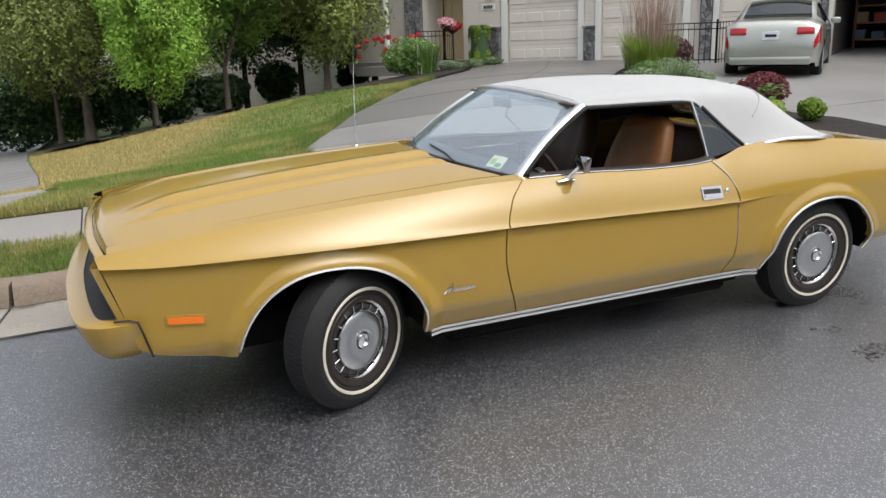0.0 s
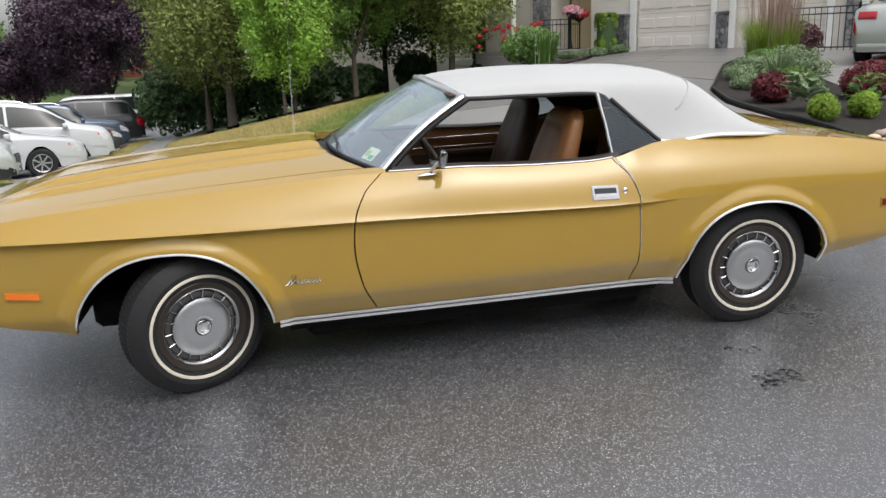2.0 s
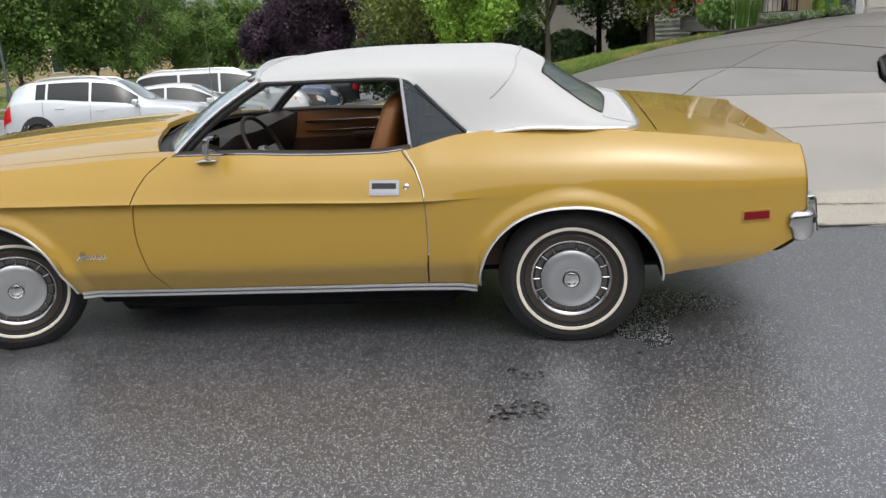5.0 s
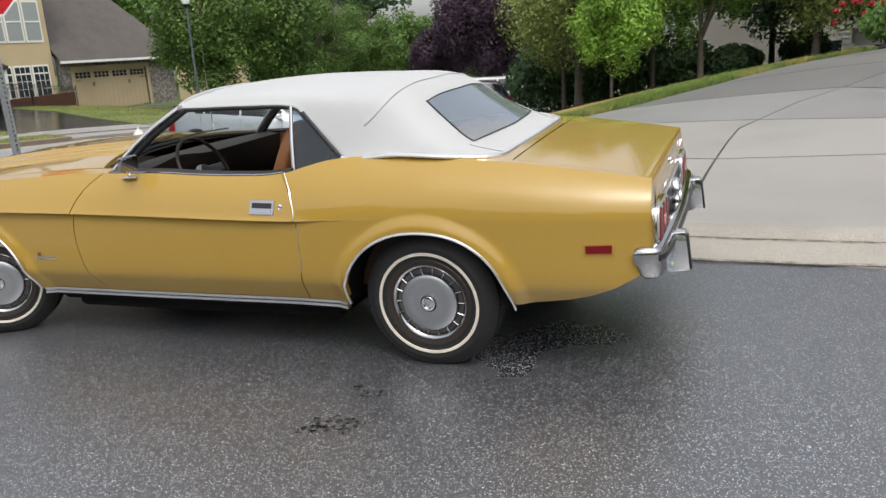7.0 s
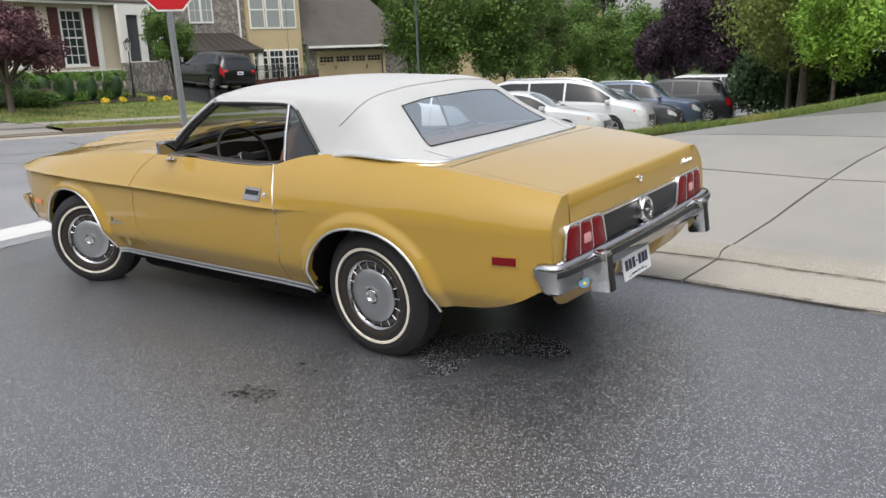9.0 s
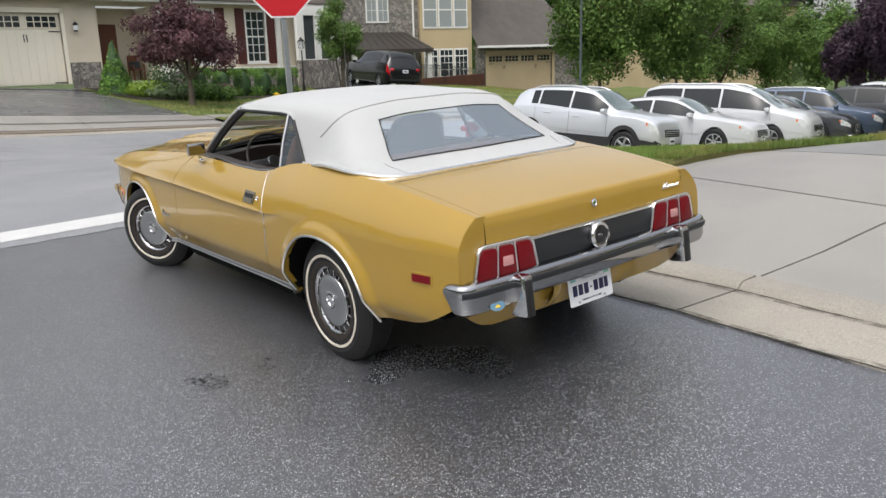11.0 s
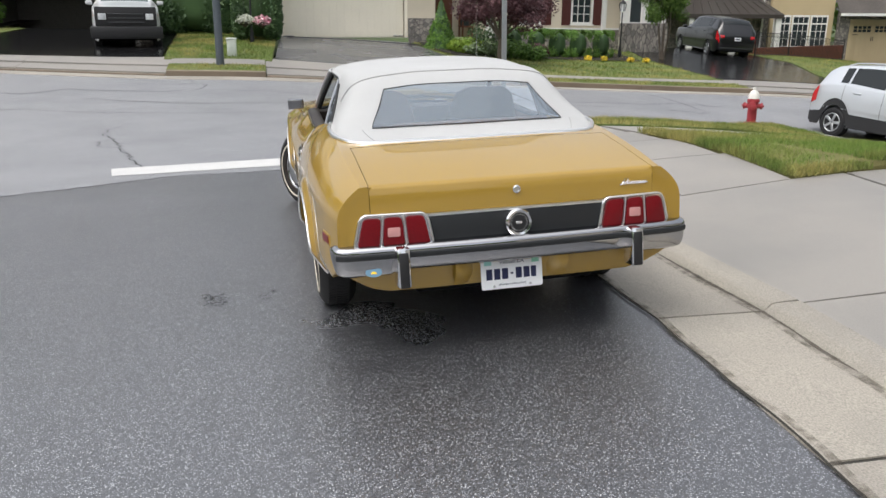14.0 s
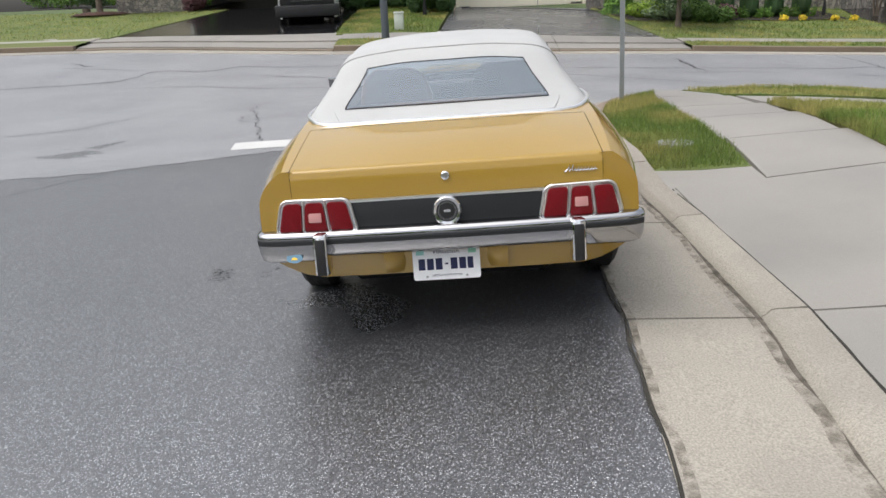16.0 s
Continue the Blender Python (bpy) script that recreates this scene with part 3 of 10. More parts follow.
for s0, s1 in zip(cuts, cuts[1:]):
    kerb_piece(s0 + 0.004, s1 - 0.004)

# silt washed along the kerb's foot
M["silt"] = mat("kerb_foot_silt", (0.115, 0.098, 0.075), 0.85)
k_nt = M["silt"].node_tree
k_geo, k_tex, k_map = k_nt.nodes.new("ShaderNodeNewGeometry"), k_nt.nodes.new("ShaderNodeTexNoise"), k_nt.nodes.new("ShaderNodeMapRange")
k_tex.inputs["Scale"].default_value, k_tex.inputs["Detail"].default_value = 14, 8
for i, v in zip((1, 2, 3, 4), (0.38, 0.72, 0.0, 0.62)):
    k_map.inputs[i].default_value = v
k_nt.links.new(k_geo.outputs["Position"], k_tex.inputs["Vector"])
k_nt.links.new(k_tex.outputs[0], k_map.inputs[0])
k_nt.links.new(k_map.outputs[0], k_nt.nodes["Principled BSDF"].inputs["Alpha"])
ribbon("silt", [(x, y - 0.105) for x, y in KERB[1:7]], 0.10, 0.0125, M["silt"], label="dark silt along the foot of the kerb", category="stain", wobble=0.03, step=0.1)
ribbon("silt", [(x, y + 0.012) for x, y in GUTTER[1:6]], 0.05, 0.012, M["silt"], label="brown leaf litter along the edge of the asphalt", category="stain", wobble=0.05, step=0.06)
ribbon("joint", [(6.3, 1.468), (5.1, 1.548), (3.67, 1.655), (2.0, 1.650), (1.2, 1.625)], 0.014, 0.067, M["joint"], label="dark joint between the kerb and the driveway", category="joint", wobble=0.008, step=0.1)

UP = 0.135          # how far pavement and lawn stand above street level


def raised(x, y):
    """Pavement and lawn level: a kerb's height up, less at the driveway."""
    t = min(1, max(0, (1.0 - x) / 1.7)) if y < 4.2 else 1.0
    lot = min(1, max(0, (10.9 - y) / 1.2)) if x < -3.5 else 1.0
    return level(x, y) + lerp(0.060, UP, t) * max(0.2, lot)


def lawn_level(x, y):
    """The corner lawn: level with the pavement, then nearly flush with the land behind."""
    return lerp(raised(x, y) + 0.02, level(x, y) + 0.055, settled(x, y))


def settled(x, y):
    t = min(1, max(0, (y - 3.9) / 3.0))
    s = min(1, max(0, (x + max(0, y - 7) * 0.8 + 3.4) / 1.6))
    return t * s


def path_level(x, y):
    return lerp(raised(x, y), level(x, y) + 0.06, settled(x, y))


walk_path = tagged(new("pavement"), "grey concrete pavement slabs leading to the corner", "pavement", "", "structure")
xs = [-4.55, -3.35, -2.2, -1.2, -0.05, 1.13]
for x0, x1 in zip(xs, xs[1:]):
    a0, a1 = (2.75 if x0 < -4 else 2.42), (2.55 if x1 < -3 else 2.36)
    drape("slab", [(x0 + 0.006, a0), (x1 - 0.006, a1), (x1 - 0.006, 3.42), (x0 + 0.006, 3.50)], 0.0, M["concrete"], 0.4, skirt=0.08, parent=walk_path, height=raised)
# the branch that follows the cross street
line = [(-3.3, 3.55), (-2.75, 5.0), (-3.1, 7.0), (-4.6, 8.6), (-6.4, 9.6)]
line2 = [(-2.1, 3.55), (-1.55, 5.0), (-1.9, 7.2), (-3.6, 9.3), (-5.6, 10.4)]
for k in range(8):
    drape("slab", between(line, line2, k * 0.5 + 0.006, k * 0.5 + 0.494), 0.0, M["concrete"], 0.5, skirt=0.3, parent=walk_path, height=path_level)
drape("joint_bed", [(-4.4, 2.75), (1.12, 2.38), (1.12, 3.41), (-4.4, 3.45)], -0.018, M["joint"], 0.5, parent=walk_path, height=raised)

# driveway slabs, with deep joints
DRIVE_L = [(1.15, 1.635), (1.14, 3.45), (1.22, 5.4), (1.8, 6.8), (3.0, 9.1), (4.5, 11.0), (6.5, 13.4), (8.2, 15.3), (9.9, 18.6)]
DRIVE_J = [(3.66, 1.645), (3.80, 3.0), (4.04, 4.8), (4.7, 6.6), (6.2, 9.2), (7.6, 11.0), (9.3, 13.2), (10.6, 15.2), (12.0, 17.5)]
DRIVE_R = [(6.9, 1.42), (6.35, 3.0), (6.35, 4.3), (6.7, 6.0), (7.1, 7.15), (8.6, 9.4), (10.6, 11.6), (12.2, 13.4), (13.2, 15.0)]
driveway = tagged(new("driveway"), "wide grey concrete driveway in slabs with dark joints", "driveway", "", "structure")
for A, B in ((DRIVE_L, DRIVE_J), (DRIVE_J, DRIVE_R)):
    steps = [0.0, 1.25, 2.3, 3.4, 4.4, 5.4, 6.4, 7.2, 8.0]
    for s0, s1 in zip(steps, steps[1:]):
        q = between(A, B, s0 + 0.006, s1 - 0.006)
        c = Vector((sum(p[0] for p in q) / len(q), sum(p[1] for p in q) / len(q)))
        q = [tuple(Vector(p) + (c - Vector(p)).normalized() * 0.012) for p in q]
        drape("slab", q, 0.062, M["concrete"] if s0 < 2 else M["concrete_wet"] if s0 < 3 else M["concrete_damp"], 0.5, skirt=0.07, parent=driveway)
drape("joint_bed", DRIVE_L + DRIVE_R[::-1], 0.045, M["joint"], 0.6, parent=driveway)
second = tagged(new("driveway"), "neighbouring grey concrete driveway", "driveway", "", "structure")
drape("slab", [(8.9, 1.3), (18, 0.9), (20, 4.6), (8.35, 4.6)], 0.062, M["concrete_wet"], 0.7, skirt=0.07, parent=second)
drape("slab", [(8.4, 4.62), (20, 4.62), (23, 8), (9.3, 8.0)], 0.062, M["concrete_wet"], 0.7, skirt=0.07, parent=second)
drape("slab", [(9.35, 8.02), (23, 8.02), (18, 14.5), (13.3, 14.6), (11.4, 11.9)], 0.062, M["concrete_wet"], 0.7, skirt=0.07, parent=second)

# the path from the car park down to the pavement
park_r = [(-2.02, 10.05), (-2.17, 12), (-2.44, 14.5), (-2.82, 18), (-3.42, 26)]
park_l = [(x - 0.95, y + 0.1) for x, y in park_r]
for k in range(12):
    drape("slab", between(park_l, park_r, k / 3 + 0.004, (k + 1) / 3 - 0.004), 0.075, M["concrete_wet"], 0.6, skirt=0.25, parent=walk_path)

# grass between that path and the parked cars
STRIP = [(-2.98, 10.2), (-3.14, 12.1), (-3.41, 14.6), (-3.79, 18.1), (-4.39, 26), (-5.1, 27), (-4.5, 18), (-4.45, 14.9), (-4.75, 12.6), (-5.2, 11.0), (-5.3, 10.4)]
drape("lawn", STRIP, 0.06, M["lawn"], 0.6, skirt=0.15, kind="structure", label="grass strip between the path and the parked cars", category="grass")

# verge, lawns and the planting bed
drape("driveway", [(0.725, 1.50), (0.805, 2.352), (1.20, 2.352), (1.20, 1.70), (2.6, 1.70), (2.6, 1.52)], -0.006, M["concrete"], 0.3, skirt=0.12, kind="structure", label="concrete flare at the driveway's foot", category="driveway", height=raised)
verge = drape("verge", [(0.72, 1.55), (-1.7, 1.52), (-2.75, 1.76), (-3.6, 2.3), (-4.2, 2.72), (-3.3, 2.50), (0.80, 2.35)], -0.004, M["lawn"], 0.3, skirt=0.06, kind="structure", label="narrow grass verge behind the kerb", category="grass", height=raised)
LAWN_A = [(1.13, 3.47), (1.20, 5.4), (1.78, 6.85), (2.98, 9.15), (4.48, 11.05), (6.4, 13.4), (4.5, 17), (3, 26), (-3.4, 26), (-2.8, 18), (-2.42, 14.5), (-2.15, 12), (-2.0, 10.1), (-3.3, 10.1), (-5.5, 10.5), (-3.4, 9.2), (-1.75, 7.2), (-1.42, 5.0), (-2.0, 3.62)]
lawn_a = drape("lawn", LAWN_A, 0.0, M["thatch"], 0.6, skirt=0.5, kind="structure", label="green corner lawn with straw-coloured dry patches", category="grass", height=lawn_level)
LAWN_B = [(-3.45, 3.5), (-4.4, 3.15), (-4.85, 4.3), (-5.85, 6.6), (-7.6, 8.95), (-8.3, 10.2), (-6.5, 9.75), (-4.7, 8.75), (-3.25, 7.05), (-2.88, 5.0)]
lawn_b = drape("lawn", LAWN_B, 0.01, M["lawn"], 0.5, skirt=0.1, kind="structure", label="grass strip between pavement and cross street", category="grass", height=raised)
BED = [(6.45, 3.05), (6.40, 4.3), (6.75, 6.0), (7.12, 7.12), (8.6, 9.35), (10.6, 11.55), (12.2, 13.35), (13.2, 14.5), (11.3, 11.9), (9.3, 8.4), (8.1, 4.0), (8.6, 1.6), (7.0, 1.6)]
bed = drape("flower_bed", BED, 0.085, M["soil"], 0.3, skirt=0.12, kind="structure", label="raised planting bed of dark mulch with a black edging", category="flower bed")
bm = fresh()
tube(bm, [(x, y, level(x, y) + 0.115) for x, y in resample(BED[:7], 0.3, closed=False)], 0.022, 8)
part("edging", bm, M["black"], bed, "black plastic edging")
LAWN_C = [(6.4, 13.45), (8.1, 15.4), (9.7, 18.6), (9.0, 20.5), (4, 22), (3.5, 18)]
drape("flower_bed", LAWN_C, 0.10, M["soil"], 0.6, skirt=0.1, kind="structure", label="mulched bed beside the porch", category="flower bed")
drape("bed_mulch", [(-2.6, 20.2), (1.8, 17.8), (3.2, 19), (3, 26), (-2.6, 26)], 0.17, M["soil"], 0.7, kind="structure", label="dark mulch under the trees", category="mulch")

# stop line, cracks and oil marks
STOP = [(-2.10, 0.55), (-2.42, -2.90), (-2.98, -3.0), (-2.66, 0.55)]
drape("stop_line", STOP, 0.004, M["paint_white"], 0.3, kind="structure", label="broad worn white stop line across the street", category="road marking")
rng = random.Random(4)


def crack(width, *points):
    """A jagged open crack through the given points of the plan, uneven in width."""
    rr = random.Random(int(abs(points[0][0] * 173 + points[0][1] * 37)))
    line = [points[0]]
    for a, b in zip(points, points[1:]):
        d = math.hypot(b[0] - a[0], b[1] - a[1])
        n = max(2, int(d / 0.11))
        nx, ny = -(b[1] - a[1]) / d, (b[0] - a[0]) / d
        for k in range(1, n + 1):
            j = rr.uniform(-0.045, 0.045) if k < n else 0.0
            u = (k + rr.uniform(-0.3, 0.3)) / n if k < n else 1.0
            line.append((a[0] + (b[0] - a[0]) * u + nx * j, a[1] + (b[1] - a[1]) * u + ny * j))
    ribbon("crack", line, width, 0.0035, M["tar"], label="dark jagged crack in the asphalt", category="crack", wobble=0.02, step=0.05, taper=True)


crack(0.028, (-1.35, -7.0), (-1.5, -5.4), (-1.52, -4.2), (-1.74, -3.4), (-2.06, -2.3), (-1.92, -1.1), (-1.78, 0.7))
crack(0.024, (-7.69, -3.43), (-7.23, -3.54), (-6.73, -3.68), (-6.15, -3.64), (-5.76, -3.41), (-5.24, -3.27), (-4.79, -3.2), (-4.21, -3.0), (-3.54, -2.81), (-2.89, -2.59), (-2.28, -2.42), (-1.96, -2.38))
crack(0.020, (-5.76, -3.41), (-5.5, -3.62), (-5.05, -3.5), (-4.79, -3.2))
crack(0.055, (-9.4, -12.0), (-9.83, -9.21), (-10.05, -8.24), (-10.33, -7.63), (-10.77, -7.43), (-11.3, -7.37), (-11.51, -6.92), (-11.31, -6.21), (-11.47, -5.87), (-12.03, -5.36), (-11.91, -4.4), (-11.93, -3.2), (-12.35, -2.85), (-12.34, -2.44))
crack(0.04, (-13.8, -2.95), (-13.38, -2.8), (-12.96, -3.06), (-13.21, -2.81), (-13.03, -2.44), (-12.35, -2.57), (-12.09, -2.82))
crack(0.03, (-12.34, -2.44), (-12.1, -0.9), (-11.6, 0.2), (-11.35, 0.94))
crack(0.045, (-10.95, -5.09), (-10.53, -3.99), (-10.16, -2.58), (-10.2, -0.6), (-10.05, 0.98))
crack(0.06, (-12.49, -9.83), (-12.41, -9.59), (-12.12, -9.26), (-12.11, -8.99))
crack(0.025, (-11.95, -9.85), (-11.71, -8.56), (-11.5, -7.44))
crack(0.03, (-9.49, -7.3), (-9.46, -5.54), (-9.05, -4.5), (-8.69, -2.39), (-8.75, -0.4))
crack(0.06, (-11.35, 0.94), (-11.24, 2.38), (-10.98, 4.29), (-11.05, 5.62), (-11.24, 7.01), (-11.39, 8.42), (-11.8, 9.44), (-11.63, 10.84))
crack(0.05, (-10.05, 0.98), (-10.12, 1.6), (-9.85, 2.3), (-9.02, 3.23), (-8.4, 4.22), (-7.71, 4.78))
crack(0.075, (-12.91, 5.22), (-12.38, 5.19), (-11.74, 5.22), (-10.98, 5.21), (-10.35, 5.27))
crack(0.05, (-10.16, 4.4), (-10.16, 4.9), (-10.41, 6.06), (-10.5, 7.2))
crack(0.05, (-13.76, 9.34), (-12.79, 9.63), (-12.12, 9.73), (-11.54, 9.72), (-11.21, 9.69), (-10.75, 9.71), (-10.53, 9.72))
crack(0.06, (-10.47, 8.4), (-10.47, 8.78), (-10.43, 9.15), (-10.22, 9.23), (-10.53, 9.72))
crack(0.05, (-12.21, 10.21), (-11.59, 10.3), (-11.63, 10.84))
crack(0.018, (-1.6, -3.9), (-0.7, -4.6), (0.5, -5.2))
crack(0.025, (-6.4, -5.4), (-5.2, -6.2), (-4.7, -7.5))


def blot(cx, cy, rx, ry, turn, seed):
    rr = random.Random(seed)
    pts = []
    for k in range(26):
        a = 2 * math.pi * k / 26
        r = 1 + rr.uniform(-0.28, 0.22)
        x, y = rx * r * math.cos(a), ry * r * math.sin(a)
        pts.append((cx + x * math.cos(turn) - y * math.sin(turn), cy + x * math.sin(turn) + y * math.cos(turn)))
    drape("oil_stain", pts, 0.003, M["oil"], 0.06, kind="structure", label="dark oil stain on the asphalt", category="stain")


for a in ((2.55, -1.49, 0.13, 0.075, 0.1, 1), (2.47, -1.54, 0.06, 0.03, 0.4, 2), (2.58, -1.20, 0.07, 0.04, 0.2, 3), (2.50, -1.16, 0.035, 0.025, 0, 4), (-3.30, -5.55, 0.30, 0.75, -0.5, 5), (-3.62, -5.15, 0.16, 0.42, 0.95, 6)):
    blot(*a)


# ---- grass ----
def grass(name, poly, count, h0, h1, width, tone, label, height, seed, lift=0.0, clump=0.0):
    """Blades of grass over an outline, leaning at random, as one stuff object."""
    rr = random.Random(seed)
    xs, ys = [p[0] for p in poly], [p[1] for p in poly]
    verts, faces = [], []
    made = 0
    while made < count:
        x, y = rr.uniform(min(xs), max(xs)), rr.uniform(min(ys), max(ys))
        if not inside((x, y), poly):
            continue
        made += 1
        if clump and noise.noise(Vector((x * clump, y * clump, 0))) < -0.25:
            if rr.random() < 0.6:
                continue
        z = height(x, y) + lift
        a, lean = rr.uniform(0, 2 * math.pi), rr.uniform(0.1, 0.9)
        h = rr.uniform(h0, h1) * (1 + 0.4 * noise.noise(Vector((x * 1.5, y * 1.5, 5))))
        dx, dy = math.cos(a), math.sin(a)
        w = width * rr.uniform(0.7, 1.3)
        b = rr.uniform(0, 2 * math.pi)
        ex, ey = math.cos(b) * w / 2, math.sin(b) * w / 2
        i = len(verts)
        verts += [(x - ex, y - ey, z), (x + ex, y + ey, z), (x + dx * h * lean * 0.8, y + dy * h * lean * 0.8, z + h * (1 - 0.35 * lean))]
        faces.append((i, i + 1, i + 2))
    me = bpy.data.meshes.new(name)
    me.from_pydata(verts, [], faces)
    me.materials.append(tone)
    ob = new(name, me)
    return tagged(ob, label, "grass", "", "stuff")


def dry_slope(n, l, position, speckle):
    """How dry the corner lawn is: green beside the driveway and the pavement, straw on the slope towards the trees."""
    sep = n.new("ShaderNodeSeparateXYZ")
    l.new(position, sep.inputs[0])

    def math_node(op, a, b):
        q = n.new("ShaderNodeMath")
        q.operation = op
        for i, v in enumerate((a, b)):
            if isinstance(v, float):
                q.inputs[i].default_value = v
            else:
                l.new(v, q.inputs[i])
        return q.outputs[0]

    def ramp(v, a, b):
        r = n.new("ShaderNodeMapRange")
        l.new(v, r.inputs[0])
        r.inputs[1].default_value, r.inputs[2].default_value = a, b
        return r.outputs[0]
    across = math_node("SUBTRACT", sep.outputs["X"], math_node("MULTIPLY", sep.outputs["Y"], 0.30))
    across = math_node("ADD", across, math_node("MULTIPLY", speckle, 2.4))
    along = math_node("ADD", sep.outputs["Y"], math_node("MULTIPLY", speckle, 3.0))
    return math_node("MULTIPLY", ramp(across, -0.7, -1.9), ramp(along, 6.6, 8.6))


def blade_material(name, green, dry, dry_from, scale, glow=0.25, slope=False):
    m = bpy.data.materials.new(name)
    m.use_nodes = True
    nt = m.node_tree
    n, l = nt.nodes, nt.links
    b = n["Principled BSDF"]
    geo = n.new("ShaderNodeNewGeometry")
    tex = n.new("ShaderNodeTexNoise")
    tex.inputs["Scale"].default_value, tex.inputs["Detail"].default_value = scale, 4
    l.new(geo.outputs["Position"], tex.inputs["Vector"])
    r = n.new("ShaderNodeMapRange")
    r.inputs[1].default_value, r.inputs[2].default_value = dry_from, dry_from + 0.14
    l.new(tex.outputs[0], r.inputs[0])
    mx = n.new("ShaderNodeMix")
    mx.data_type = "RGBA"
    if slope:
        both = n.new("ShaderNodeMath")
        both.operation = "MAXIMUM"
        thin = n.new("ShaderNodeMath")
        thin.operation = "MULTIPLY"
        thin.inputs[1].default_value = 0.55
        l.new(r.outputs[0], thin.inputs[0])
        l.new(thin.outputs[0], both.inputs[0])
        l.new(dry_slope(n, l, geo.outputs["Position"], tex.outputs[0]), both.inputs[1])
        l.new(both.outputs[0], mx.inputs[0])
    else:
        l.new(r.outputs[0], mx.inputs[0])
    mx.inputs[6].default_value, mx.inputs[7].default_value = (*green, 1), (*dry, 1)
    h = n.new("ShaderNodeHueSaturation")
    v = n.new("ShaderNodeMapRange")
    v.inputs[3].default_value, v.inputs[4].default_value = 0.55, 1.45
    l.new(geo.outputs["Random Per Island"], v.inputs[0])
    l.new(v.outputs[0], h.inputs["Value"])
    l.new(mx.outputs[2], h.inputs["Color"])
    l.new(h.outputs[0], b.inputs["Base Color"])
    b.inputs["Roughness"].default_value = 0.5
    b.inputs["Specular IOR Level"].default_value = 0.3
    t = n.new("ShaderNodeBsdfTranslucent")
    l.new(h.outputs[0], t.inputs["Color"])
    ms = n.new("ShaderNodeMixShader")
    ms.inputs[0].default_value = glow
    l.new(b.outputs[0], ms.inputs[1])
    l.new(t.outputs[0], ms.inputs[2])
    l.new(ms.outputs[0], n["Material Output"].inputs["Surface"])
    return m


M["blade_corner"] = blade_material("corner_lawn_blades", (0.150, 0.235, 0.048), (0.46, 0.375, 0.15), 0.47, 0.75, slope=True)
M["blade"] = blade_material("lawn_blades", (0.150, 0.205, 0.047), (0.38, 0.33, 0.12), 0.42, 0.8)
M["blade_dry"] = blade_material("dry_blades", (0.24, 0.24, 0.07), (0.50, 0.40, 0.17), 0.34, 0.50)
M["blade_green"] = blade_material("green_blades", (0.140, 0.200, 0.045), (0.33, 0.30, 0.10), 0.45, 0.9)
NEAR_A = [(1.13, 3.47), (1.20, 5.4), (1.78, 6.85), (2.9, 9.0), (1.5, 9.5), (-1.6, 9.0), (-1.75, 7.2), (-1.42, 5.0), (-2.0, 3.62)]
FAR_A = [(1.78, 6.85), (2.98, 9.15), (4.48, 11.05), (6.4, 13.4), (4.5, 17), (1.5, 18), (-2.9, 20), (-2.42, 14.5), (-2.15, 12), (-2.0, 10.1), (-3.3, 10.1), (-5.2, 10.4), (-3.4, 9.2), (-1.7, 8.6)]
grass("grass", NEAR_A, 60000, 0.04, 0.08, 0.006, M["blade_corner"], "short lawn grass, green by the driveway and dry beyond", lawn_level, 11, 0.0)
grass("grass", FAR_A, 46000, 0.05, 0.09, 0.011, M["blade_corner"], "short lawn grass sloping down to the trees", lawn_level, 12, 0.0)
grass("grass", [(0.70, 1.57), (-1.7, 1.54), (-2.75, 1.78), (-3.6, 2.32), (-4.1, 2.68), (-3.3, 2.48), (0.78, 2.33)], 16000, 0.04, 0.09, 0.006, M["blade_green"], "thick green verge grass", raised, 13)
grass("grass", STRIP, 9000, 0.06, 0.11, 0.012, M["blade_dry"], "dry grass strip before the parked cars", lambda x, y: level(x, y) + 0.05, 17)
grass("grass", LAWN_B, 22000, 0.05, 0.10, 0.010, M["blade"], "grass strip by the cross street", raised, 14)
EDGE_A = [(0.92, 3.42), (1.02, 5.4), (1.60, 6.95), (2.80, 9.3), (4.35, 11.25), (6.3, 13.55), (6.42, 13.4), (4.50, 11.0), (3.02, 9.1), (1.84, 6.8), (1.26, 5.4), (1.20, 3.42)]
grass("grass", EDGE_A, 15000, 0.07, 0.14, 0.009, M["blade_green"], "longer grass along the driveway edge", lawn_level, 15, 0.0)
grass("grass", [(-2.0, 3.46), (1.1, 3.44), (1.1, 3.62), (-2.0, 3.66)], 3500, 0.06, 0.13, 0.007, M["blade_green"], "longer grass along the pavement", raised, 16, 0.01)


# ---- the gold convertible; x runs to its tail, its left side faces -y, the front axle stands at x = 0 ----
SAG = Matrix.Translation((0, -0.85, 0.3)) @ Matrix.Rotation(-0.012, 4, "X") @ Matrix.Translation((0, 0.85, -0.3))
car = thing("convertible_car", "gold 1970s convertible with raised white vinyl top on damp street", "car", SLOPE @ SAG)

half_w = spline((-1.04, 0.775), (-0.95, 0.80), (-0.8, 0.838), (-0.4, 0.885), (0.2, 0.908), (0.75, 0.914), (1.5, 0.916), (2.13, 0.914), (2.7, 0.918), (3.2, 0.900), (3.5, 0.875), (3.72, 0.838), (3.8, 0.82))
crease_z = spline((-1.04, 0.785), (-0.75, 0.775), (-0.3, 0.769), (0.2, 0.760), (0.75, 0.752), (1.12, 0.743), (1.5, 0.731), (1.88, 0.718), (2.13, 0.714), (2.4, 0.718), (3.8, 0.70))
crease_on = spline((-1.04, 1.0), (1.95, 1.0), (2.30, 0.12), (2.42, 0.0), (3.8, 0.0))
